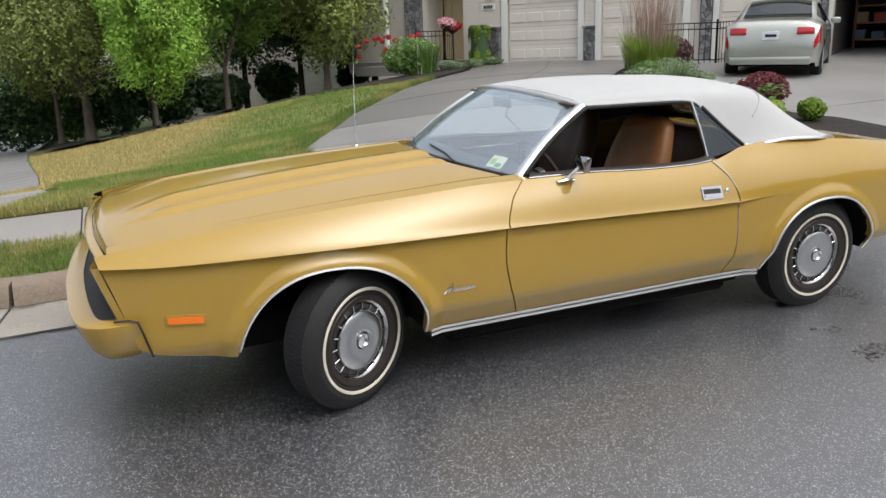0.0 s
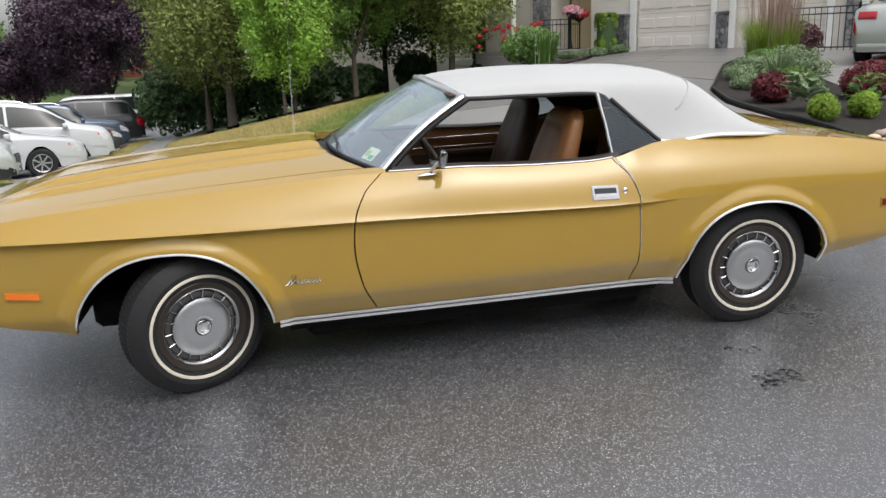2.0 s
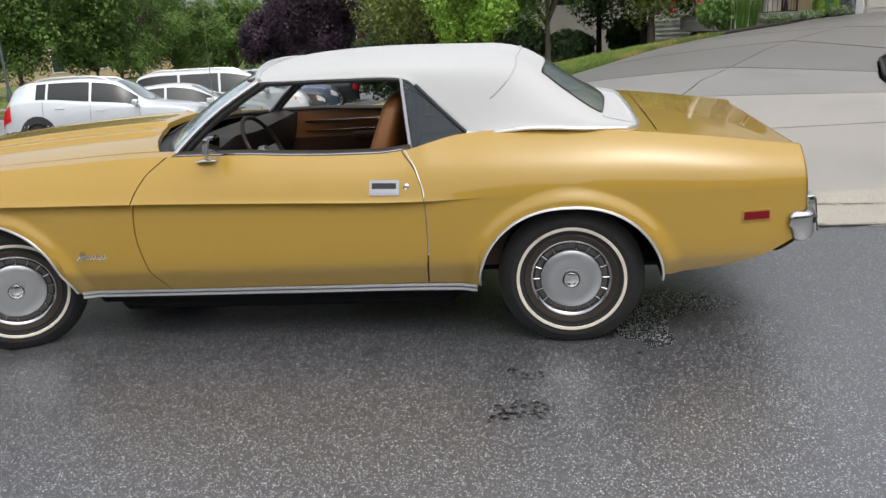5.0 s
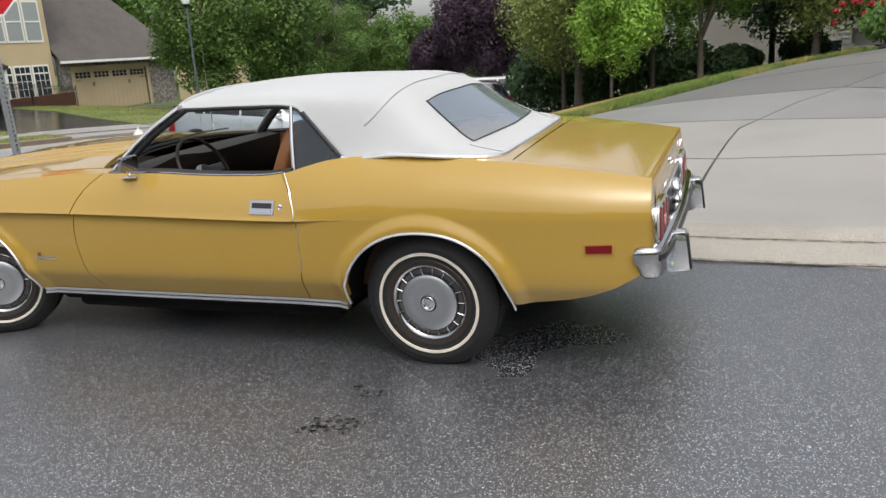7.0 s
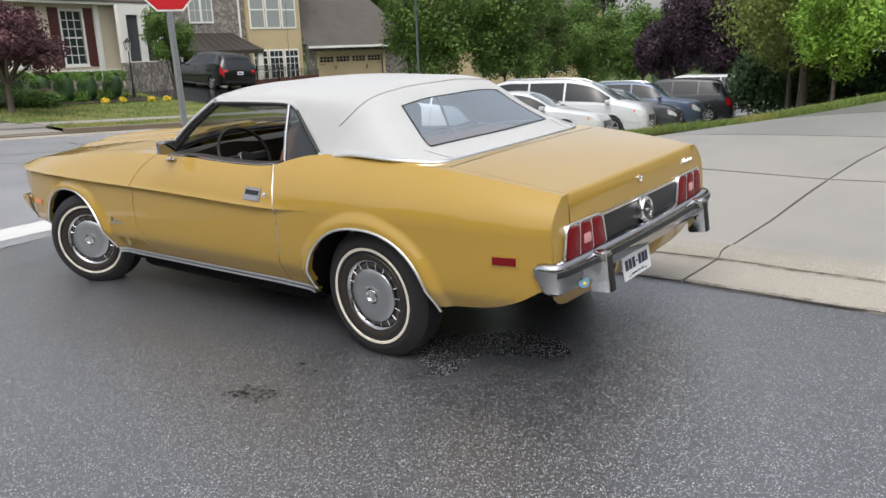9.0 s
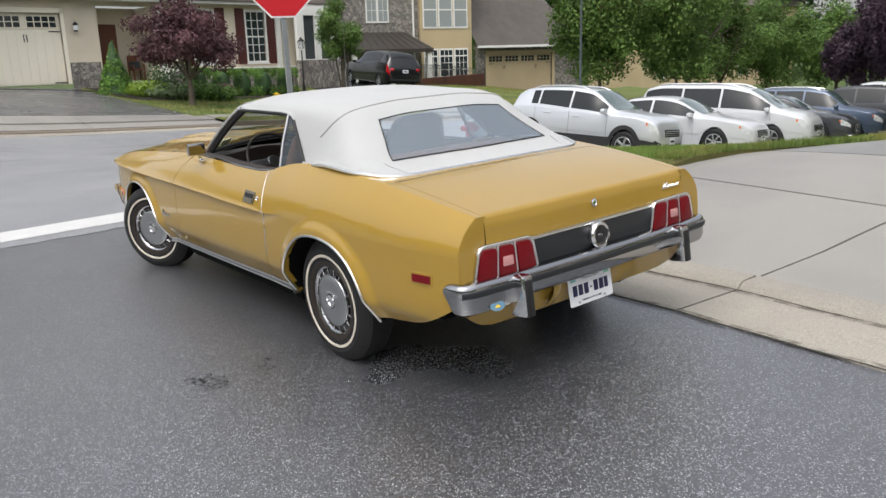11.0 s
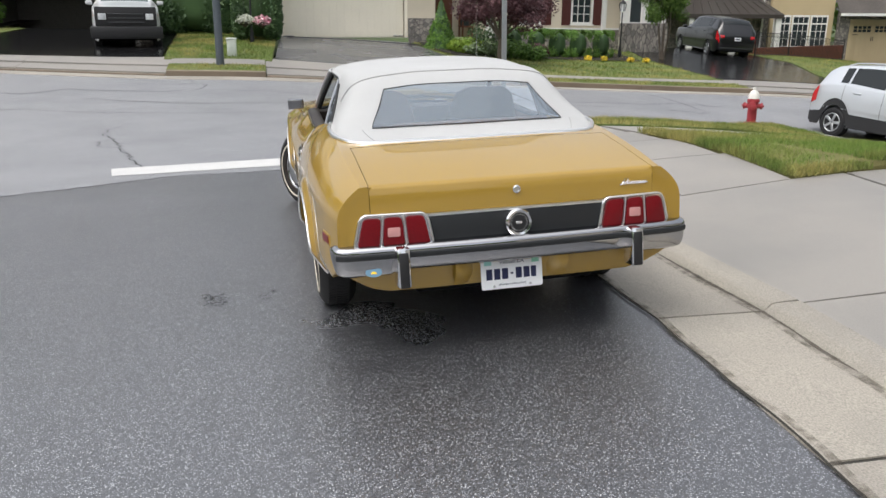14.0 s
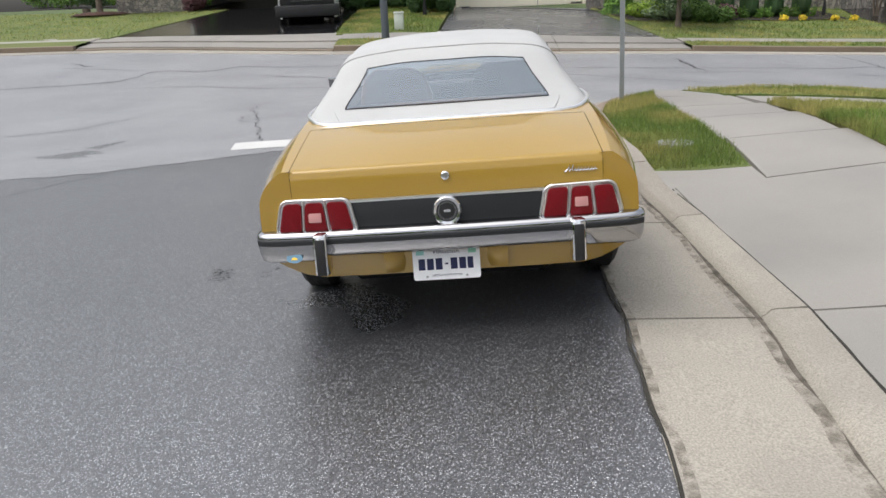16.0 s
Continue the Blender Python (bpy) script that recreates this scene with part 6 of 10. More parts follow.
def win_at(u, v, off):
    t = v
    uu = lerp(WIN[0][0], WIN[1][0], t) + 0.004 * (u * 2 - 1) ** 2
    half = lerp(WIN[0][1], WIN[1][1], t)
    return on_top(uu, (u * 2 - 1) * half, off)


bm = fresh()
grid(bm, 30, 32, lambda u, v: win_at(u, v, 0.004))
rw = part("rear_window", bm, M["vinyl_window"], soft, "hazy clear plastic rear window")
bm = fresh()
loop = [win_at(u, 0, 0.005) for u in np.linspace(0, 1, 24)] + [win_at(1, v, 0.005) for v in np.linspace(0.05, 1, 14)] + [win_at(u, 1, 0.005) for u in np.linspace(0.97, 0, 24)] + [win_at(0, v, 0.005) for v in np.linspace(0.95, 0, 14)]
tube(bm, loop, 0.0032, 6, caps=False)
part("window_piping", bm, M["black"], rw)
for s in (-1, 1):
    bm = fresh()
    tube(bm, [on_top(u, s * lerp(0.585, 0.60, (u - 0.9) / 0.1), 0.002) for u in np.linspace(0.90, 0.985, 8)], 0.003, 6)
    part("panel_seam", bm, M["vinyl"], soft)
# bright moulding round the foot of the top
bm = fresh()
foot = [top_at(u, -1) for u in np.linspace(0.655, 1.0, 40)] + [top_at(1.0, v) for v in np.linspace(-0.97, 0.97, 50)] + [top_at(u, 1) for u in np.linspace(1.0, 0.655, 40)]
tube(bm, [p + Vector((0.004, (0.009 if p.y > 0 else -0.009), 0.000)) for p in foot], 0.0105, 8)
part("belt_moulding", bm, M["bright_trim"], car, "bright moulding round the foot of the top")
bm = fresh()
tube(bm, [p + Vector((0.016, (0.012 if p.y > 0 else -0.012), -0.018)) for p in foot[30:-30]], 0.006, 8)
part("moulding_seal", bm, M["black"], car)
for s in (-1, 1):
    bm = fresh()
    tube(bm, [top_at(u, s * 1.0) + Vector((0.0, -s * 0.010, -0.012)) for u in np.linspace(0.0, 0.66, 50)], 0.013, 8)
    part("roof_rail_seal", bm, M["black"], car)
    # quarter glass with its bright post
    bm = fresh()
    a, b, c = Vector((2.030, s * 0.618, 1.222)), Vector((2.068, s * 0.735, 0.925)), Vector((2.325, s * 0.715, 0.968))
    d = Vector((2.085, s * 0.628, 1.182))
    bm.faces.new([bm.verts.new(p) for p in (a, b, Vector((2.17, s * 0.735, 0.945)), c, d)])
    qg = part("quarter_glass", bm, M["glass_tint"], car, "fixed tinted quarter glass")
    qg.visible_shadow = False
    bm = fresh()
    tube(bm, [a + Vector((-0.012, 0, 0.0)), (a + b) / 2 + Vector((-0.012, s * 0.006, 0)), b + Vector((-0.012, 0, -0.01))], 0.010, 8)
    part("glass_post", bm, M["old_chrome"], car, "bright window post")
    bm = fresh()
    tube(bm, [d + Vector((0, 0, 0.01)), (d + c) / 2, c], 0.010, 8)
    part("glass_seal", bm, M["black"], car)
    # belt line strip on the door, and the inner door top
    bm = fresh()
    xs = np.linspace(0.93, 2.03, 30)
    tube(bm, [(x, s * (edge_y(x) - 0.006), edge_z(x) + 0.004) for x in xs], 0.0045, 6)
    part("belt_strip", bm, M["old_chrome"], car)
    bm = fresh()
    grid(bm, 24, 6, lambda u, v: Vector((lerp(0.93, 2.10, u), s * (edge_y(lerp(0.93, 2.10, u)) - 0.008 - 0.085 * min(1, v * 2.5)), edge_z(lerp(0.93, 2.05, u)) - 0.006 + 0.004 * math.sin(min(1, v * 2.5) * math.pi / 2) - 0.45 * max(0, v - 0.4))))
    inner = part("door_trim", bm, M["leather"], car, "brown vinyl door trim")
    bm = fresh()
    tube(bm, [(x, s * (edge_y(x) - 0.052), edge_z(x) + 0.002) for x in np.linspace(0.95, 2.06, 26)], 0.040, 10, flat=0.30)
    part("door_cap", bm, M["dash"], inner, "dark padded door cap", angle=60)
    for z, h in ((0.86, 0.012), (0.80, 0.008)):
        bm = fresh()
        box(bm, (0.85, 0.01, h), Matrix.Translation((1.55, s * 0.697, z)), 0.002)
        part("trim_line", bm, M["chrome"], inner)
    bm = fresh()
    box(bm, (0.42, 0.06, 0.05), Matrix.Translation((1.65, s * 0.67, 0.76)), 0.018, 2)
    part("armrest", bm, M["brown_dark"], inner)

# mirror on the driver's door
bm = fresh()
tube(bm, [(1.06, -0.815, 0.918), (1.10, -0.82, 0.925), (1.155, -0.822, 0.922)], [0.012, 0.020, 0.010], 10, flat=0.5)
tube(bm, [(1.105, -0.82, 0.925), (1.135, -0.85, 0.965), (1.15, -0.862, 0.985)], 0.009, 8)
mirror = part("side_mirror", bm, M["chrome"], car, "chrome driver's mirror")
bm = fresh()
box(bm, (0.030, 0.118, 0.078), Matrix.Translation((1.165, -0.872, 1.005)) @ pose(0, 0, 0, 0, 9, -5), 0.011, 2)
part("mirror_head", bm, M["old_chrome"], mirror, angle=30)
bm = fresh()
box(bm, (0.004, 0.104, 0.062), Matrix.Translation((1.1802, -0.8735, 1.0025)) @ pose(0, 0, 0, 0, 9, -5), 0.001)
part("mirror_glass", bm, mat("mirror_dark", (0.25, 0.25, 0.26), 0.05, metal=1.0), mirror)
# antenna on the far fender
bm = fresh()
tube(bm, [(0.52, 0.70, 0.93), (0.53, 0.705, 1.35), (0.56, 0.71, 1.86)], [0.004, 0.0028, 0.0018], 6)
ant = part("antenna", bm, M["chrome"], car, "thin whip antenna")
bm = fresh()
lathe(bm, [(0.022, 0), (0.02, 0.01), (0.008, 0.02)], Matrix.Translation((0.52, 0.70, 0.935)), 16)
part("antenna_base", bm, M["chrome"], ant)

# ---- cabin ----
bm = fresh()
box(bm, (2.2, 1.36, 0.04), Matrix.Translation((1.7, 0, 0.36)))
box(bm, (0.04, 1.36, 0.5), Matrix.Translation((0.80, 0, 0.60)))
box(bm, (0.04, 1.34, 0.5), Matrix.Translation((2.78, 0, 0.62)))
for s in (-1, 1):
    box(bm, (2.0, 0.04, 0.42), Matrix.Translation((1.8, s * 0.70, 0.55)))
part("cabin_tub", bm, M["brown_dark"], car, smooth=False)
bm = fresh()
rows, faces = grid(bm, 6, 30, lambda u, v: Vector((lerp(0.80 + 0.12 * abs(v * 2 - 1) ** 2, 1.08, u), lerp(-0.70, 0.70, v), 0.935 + 0.015 * math.sin(u * 3) - 0.02 * u + 0.03 * math.exp(-((v - 0.24) / 0.13) ** 2) * u)))
grid(bm, 6, 30, lambda u, v: Vector((1.08 + 0.02 * math.sin(u * 3) - 0.10 * u, lerp(-0.70, 0.70, v), lerp(0.93 + 0.03 * math.exp(-((v - 0.24) / 0.13) ** 2), 0.62, u))))
part("dashboard", bm, M["dash"], car, "dark brown padded dashboard")
SW = Matrix.Translation((1.235, -0.365, 0.885)) @ pose(0, 0, 0, 0, 62, 0)
bm = fresh()
tube(bm, [SW @ Vector((0.185 * math.cos(a), 0.185 * math.sin(a), 0)) for a in (2 * math.pi * k / 40 for k in range(41))], 0.011, 8, caps=False)
sw = part("steering_wheel", bm, M["dash"], car, "thin dark steering wheel with bright spokes")
bm = fresh()
box(bm, (0.05, 0.34, 0.012), SW @ Matrix.Translation((0.02, 0, -0.01)), 0.004)
cyl(bm, 0.05, 0.04, 0.03, SW @ Matrix.Translation((0.02, 0, -0.012)), 20)
part("spoke", bm, M["steel"], sw)
bm = fresh()
tube(bm, [SW @ Vector((0, 0, -0.02)), SW @ Vector((0, 0, -0.32))], 0.025, 10)
part("column", bm, M["dash"], sw)


def seat(name, x, y, width, back_h, label, cloth="leather"):
    """A high-backed bucket seat with stitched ribs, facing the car's nose."""
    root = bm = fresh()
    box(bm, (0.52, width, 0.16), Matrix.Translation((x - 0.20, y, 0.52)) @ pose(0, 0, 0, 0, 4, 0), 0.05, 3)
    base = part(name, bm, M[cloth], car, label)
    bm = fresh()

    def back(u, v):
        a = 2 * math.pi * u
        t = v
        half = width * 0.5 * (1.0 if t < 0.55 else lerp(1.0, 0.70, ((t - 0.55) / 0.45) ** 1.5))
        thick = lerp(0.085, 0.05, t)
        c, s_ = math.cos(a), math.sin(a)
        px = thick * (abs(c) ** 0.55) * (1 if c > 0 else -1)
        py = half * (abs(s_) ** 0.55) * (1 if s_ > 0 else -1)
        end = 1.0 if t < 0.94 else lerp(1.0, 0.7, (t - 0.94) / 0.06)
        if px < 0 and abs(py) < half * 0.62 and 0.06 < t < 0.85:
            px += 0.012 + 0.005 * math.sin(py * 90)
        return Vector((x + 0.04 + 0.20 * t * back_h / 0.6 + px * end, y + py * end, 0.53 + back_h * t))
    rows, faces = grid(bm, 40, 24, back, close_u=True)
    bm.faces.new([r[-1] for r in rows])
    bm.faces.new([r[0] for r in rows])
    part("backrest", bm, M[cloth], base, "ribbed vinyl backrest", angle=60)
    return base


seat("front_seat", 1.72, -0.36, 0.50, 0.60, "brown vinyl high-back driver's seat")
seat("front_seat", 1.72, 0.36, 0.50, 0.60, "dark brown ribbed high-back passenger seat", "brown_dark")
bm = fresh()
box(bm, (0.42, 1.20, 0.16), Matrix.Translation((2.32, 0, 0.52)), 0.05, 3)
rear = part("rear_bench", bm, M["leather"], car, "brown vinyl rear bench")
bm = fresh()
box(bm, (0.14, 1.20, 0.46), Matrix.Translation((2.58, 0, 0.76)) @ pose(0, 0, 0, 0, 14, 0), 0.05, 3)
part("bench_back", bm, M["leather"], rear)
bm = fresh()
box(bm, (0.02, 0.20, 0.055), Matrix.Translation((1.20, 0.02, 1.225)), 0.008, 2)
part("inner_mirror", bm, M["steel"], car)
for y in (-0.40, 0.40):
    bm = fresh()
    box(bm, (0.13, 0.36, 0.012), Matrix.Translation((1.33, y, 1.245)) @ pose(0, 0, 0, 0, 8, 0), 0.004)
    part("sun_visor", bm, M["brown_dark"], car)


# ---- trees and shrubs ----
def leaf_material(name, color, second, glow=0.3):
    m = bpy.data.materials.new(name)
    m.use_nodes = True
    nt = m.node_tree
    n, l = nt.nodes, nt.links
    b = n["Principled BSDF"]
    geo = n.new("ShaderNodeNewGeometry")
    mx = n.new("ShaderNodeMix")
    mx.data_type = "RGBA"
    l.new(geo.outputs["Random Per Island"], mx.inputs[0])
    mx.inputs[6].default_value, mx.inputs[7].default_value = (*color, 1), (*second, 1)
    tex = n.new("ShaderNodeTexNoise")
    tex.inputs["Scale"].default_value = 0.9
    l.new(geo.outputs["Position"], tex.inputs["Vector"])
    r = n.new("ShaderNodeMapRange")
    r.inputs[1].default_value, r.inputs[2].default_value, r.inputs[3].default_value, r.inputs[4].default_value = 0.3, 0.7, 0.65, 1.3
    l.new(tex.outputs[0], r.inputs[0])
    h = n.new("ShaderNodeHueSaturation")
    l.new(r.outputs[0], h.inputs["Value"])
    l.new(mx.outputs[2], h.inputs["Color"])
    l.new(h.outputs[0], b.inputs["Base Color"])
    b.inputs["Roughness"].default_value = 0.55
    b.inputs["Specular IOR Level"].default_value = 0.3
    t = n.new("ShaderNodeBsdfTranslucent")
    l.new(h.outputs[0], t.inputs["Color"])
    ms = n.new("ShaderNodeMixShader")
    ms.inputs[0].default_value = glow
    l.new(b.outputs[0], ms.inputs[1])
    l.new(t.outputs[0], ms.inputs[2])
    l.new(ms.outputs[0], n["Material Output"].inputs["Surface"])
    return m


LEAF = {
    "bright": leaf_material("bright_maple_leaf", (0.21, 0.38, 0.055), (0.37, 0.55, 0.11), 0.42),
    "green": leaf_material("mid_green_leaf", (0.085, 0.17, 0.038), (0.165, 0.28, 0.065)),
    "fresh": leaf_material("fresh_maple_leaf", (0.15, 0.27, 0.05), (0.26, 0.42, 0.09), 0.38),
    "linden": leaf_material("linden_leaf", (0.070, 0.135, 0.030), (0.15, 0.24, 0.052)),
    "olive": leaf_material("olive_leaf", (0.165, 0.210, 0.056), (0.30, 0.35, 0.10)),
    "dark": leaf_material("dark_leaf", (0.045, 0.090, 0.036), (0.090, 0.155, 0.058), 0.2),
    "purple": leaf_material("purple_leaf", (0.045, 0.026, 0.042), (0.09, 0.055, 0.078), 0.2),
    "maroon": leaf_material("maroon_leaf", (0.075, 0.035, 0.042), (0.13, 0.06, 0.065), 0.2),
    "box": leaf_material("boxwood_leaf", (0.075, 0.16, 0.03), (0.15, 0.27, 0.05), 0.2),
    "lime": leaf_material("lime_leaf", (0.16, 0.27, 0.03), (0.26, 0.36, 0.05), 0.3),
    "sage": leaf_material("sage_leaf", (0.13, 0.19, 0.09), (0.24, 0.31, 0.17), 0.2),
    "barberry": leaf_material("barberry_leaf", (0.10, 0.016, 0.022), (0.17, 0.035, 0.04), 0.25),
    "red": leaf_material("red_petals", (0.55, 0.02, 0.03), (0.65, 0.10, 0.12), 0.2),
    "pink": leaf_material("pink_petals", (0.62, 0.16, 0.25), (0.75, 0.62, 0.62), 0.2),
    "yellow": leaf_material("yellow_petals", (0.75, 0.55, 0.03), (0.8, 0.65, 0.08), 0.2),
    "white": leaf_material("white_petals", (0.7, 0.7, 0.62), (0.6, 0.65, 0.5), 0.2),
    "plume": leaf_material("plume_grass", (0.30, 0.20, 0.17), (0.42, 0.31, 0.24), 0.3),
}
M["bark"] = mat("grey_bark", (0.13, 0.105, 0.08), 0.9, grain=0.5, grain_scale=18, stain=0.5, stain_scale=3, bump=0.03, bump_scale=14)
M["bark_dark"] = mat("dark_bark", (0.045, 0.035, 0.03), 0.9, grain=0.5, grain_scale=18, bump=0.03, bump_scale=14)


def leaves(name, blobs, count, size, material, seed, parent=None, stretch=1.6, droop=0.3, kind="", shell=0.55):
    """Small leaf quads spread through a list of ellipsoids (centre, radii), denser towards their skin, with gaps between."""
    rr = random.Random(seed)
    verts, faces = [], []
    weight = [b[1][0] * b[1][1] * b[1][2] for b in blobs]
    total = sum(weight)
    for (c, r), w in zip(blobs, weight):
        for _ in range(int(count * w / total)):
            d = Vector((rr.gauss(0, 1), rr.gauss(0, 1), rr.gauss(0, 1))).normalized()
            q = shell + (1.06 - shell) * rr.random() ** 0.6
            p = Vector((c[0] + d.x * r[0] * q, c[1] + d.y * r[1] * q, c[2] + d.z * r[2] * q))
            if noise.noise(p * (0.9 / max(0.3, min(r)))) < -0.22 and rr.random() < 0.7:
                continue
            nrm = (d + Vector((rr.gauss(0, 0.6), rr.gauss(0, 0.6), rr.gauss(0.5, 0.6)))).normalized()
            t = nrm.cross(Vector((rr.gauss(0, 1), rr.gauss(0, 1), rr.gauss(0, 1) - droop))).normalized()
            b = nrm.cross(t)
            s = size * rr.uniform(0.6, 1.35)
            i = len(verts)
            verts += [p - t * s * stretch * 0.5, p + b * s * 0.42, p + t * s * stretch * 0.5 - nrm * s * 0.15, p - b * s * 0.42]
            faces.append((i, i + 1, i + 2, i + 3))
    me = bpy.data.meshes.new(name)
    me.from_pydata([tuple(v) for v in verts], [], faces)
    me.materials.append(material)
    ob = new(name, me)
    if parent:
        ob.parent = parent
    if kind:
        ob["kind"] = kind
    return ob


def tree(label, x, y, trunk_r, trunk_h, crown_z, crown_r, crown_h, leaf, count, size, seed, bark="bark", limbs=7, lean=0.0, z=None, clumps=26, multi=1, group=""):
    """A tapered trunk with forking limbs, and a crown of leafy clumps with an uneven outline."""
    rr = random.Random(seed)
    z0 = (raised(x, y) if z is None else z) - 0.05
    root = thing("tree", label, "tree", Matrix.Translation((x, y, z0)), group)
    bm = fresh()
    tips = []
    for k in range(multi):
        a = 2 * math.pi * k / multi + rr.random()
        off = 0.0 if multi == 1 else trunk_r * 1.6
        sway = lean if multi == 1 else 0.28
        pts = [(math.cos(a) * (off + sway * t * trunk_h * 0.6), math.sin(a) * (off + sway * t * trunk_h * 0.6), t * trunk_h) for t in (0, 0.06, 0.3, 0.65, 1.0)]
        tube(bm, pts, [trunk_r * q for q in (1.5, 1.08, 0.92, 0.8, 0.68)], 12)
        tips.append(Vector(pts[-1]))
    part("trunk", bm, M[bark], root, angle=80)
    for k in range(limbs):
        t0 = tips[k % multi] - Vector((0, 0, rr.uniform(0, 0.25) * trunk_h * (0.5 if multi == 1 else 0.2)))
        a = 2 * math.pi * k / limbs + rr.uniform(-0.3, 0.3)
        reach, rise = crown_r * rr.uniform(0.5, 0.85), crown_h * rr.uniform(0.25, 0.75)
        e = Vector((math.cos(a) * reach, math.sin(a) * reach, crown_z - crown_h * 0.45 + rise))
        mid = t0.lerp(e, 0.5) + Vector((0, 0, rr.uniform(0.1, 0.4)))
        bm = fresh()
        tube(bm, [t0, t0.lerp(mid, 0.5), mid, e], [trunk_r * q for q in (0.5, 0.4, 0.28, 0.10)], 7)
        for _ in range(2):
            f = mid + Vector((rr.uniform(-1, 1), rr.uniform(-1, 1), rr.uniform(0, 0.8))) * crown_r * 0.4
            tube(bm, [mid, mid.lerp(f, 0.6), f], [trunk_r * 0.22, trunk_r * 0.14, trunk_r * 0.05], 5)
        part("limb", bm, M[bark], root, angle=80)
    top = Vector((0, 0, crown_z + crown_h * 0.35))
    bm = fresh()
    tube(bm, [tips[0], tips[0].lerp(top, 0.5), top], [trunk_r * 0.66, trunk_r * 0.4, trunk_r * 0.08], 8)
    part("leader", bm, M[bark], root, angle=80)
    blobs = []
    for k in range(clumps):
        d = Vector((rr.gauss(0, 1), rr.gauss(0, 1), rr.gauss(0, 1))).normalized()
        q = rr.uniform(0.35, 0.88)
        h = d.z * q
        squeeze = math.sqrt(max(0.25, 1 - (max(0, h)) ** 2 * 0.6))
        c = (d.x * crown_r * q * squeeze, d.y * crown_r * q * squeeze, crown_z + h * crown_h * 0.5)
        s = rr.uniform(0.22, 0.40)
        blobs.append((c, (crown_r * s, crown_r * s, crown_h * s * 0.42)))
    leaves("crown", blobs, count, size, LEAF[leaf], seed + 1, root, shell=0.2)
    return root


def shrub(name, label, x, y, rx, rz, leaf, count, size, seed, z=None, category="shrub", group="", flat=1.0, stem=True, ry=None):
    rr = random.Random(seed)
    z0 = (level(x, y) + 0.08) if z is None else z
    root = thing(name, label, category, Matrix.Translation((x, y, z0)), group)
    ry = ry or rx
    if stem:
        for k in range(5):
            bm = fresh()
            a = 1.3 * k
            tube(bm, [(0, 0, -0.03), (math.cos(a) * rx * 0.3, math.sin(a) * ry * 0.3, rz * 0.6), (math.cos(a) * rx * 0.6, math.sin(a) * ry * 0.6, rz * 1.2)], [0.012, 0.008, 0.003], 5)
            part("stem", bm, M["bark_dark"], root)
    blobs = [((0, 0, rz * flat), (rx * 0.9, ry * 0.9, rz * 0.95))]
    for k in range(7):
        a = 2 * math.pi * k / 7 + rr.random()
        blobs.append(((math.cos(a) * rx * 0.55, math.sin(a) * ry * 0.55, rz * rr.uniform(0.5, 1.25)), (rx * 0.45, ry * 0.45, rz * 0.5)))
    leaves("foliage", blobs, count, size, LEAF[leaf], seed, root, shell=0.6)
    return root


def hedge_box(name, label, m, sx, sy, sz, leaf, count, size, seed, category="shrub", group="", rounded_top=0.3):
    """A clipped shrub: leaves laid over a rounded block with a dark core."""
    rr = random.Random(seed)
    root = thing(name, label, category, m, group)
    bm = fresh()
    box(bm, (sx * 0.80, sy * 0.80, sz * 0.88), Matrix.Translation((0, 0, sz * 0.46)), min(sx, sy, sz) * rounded_top, 3)
    part("core", bm, LEAF["dark"], root)
    verts, faces = [], []
    for _ in range(count):
        d = Vector((rr.gauss(0, 1), rr.gauss(0, 1), rr.gauss(0.2, 1)))
        d.normalize()
        e = 0.28
        p = Vector((abs(d.x) ** e * math.copysign(1, d.x) * sx / 2, abs(d.y) ** e * math.copysign(1, d.y) * sy / 2, sz / 2 + abs(d.z) ** e * math.copysign(1, d.z) * sz / 2))
        p = Vector((0, 0, sz / 2)).lerp(p, rr.uniform(0.88, 1.03))
        nrm = (d + Vector((rr.gauss(0, 0.5), rr.gauss(0, 0.5), rr.gauss(0.2, 0.5)))).normalized()
        t = nrm.orthogonal().normalized()
        t.rotate(Matrix.Rotation(rr.uniform(0, 6.28), 3, nrm))
        b = nrm.cross(t)
        s = size * rr.uniform(0.6, 1.3)
        i = len(verts)
        verts += [tuple(p - t * s * 0.8), tuple(p + b * s * 0.4), tuple(p + t * s * 0.8), tuple(p - b * s * 0.4)]
        faces.append((i, i + 1, i + 2, i + 3))
    me = bpy.data.meshes.new("foliage")
    me.from_pydata(verts, [], faces)
    me.materials.append(LEAF[leaf])
    ob = new("foliage", me)
    ob.parent = root
    return root


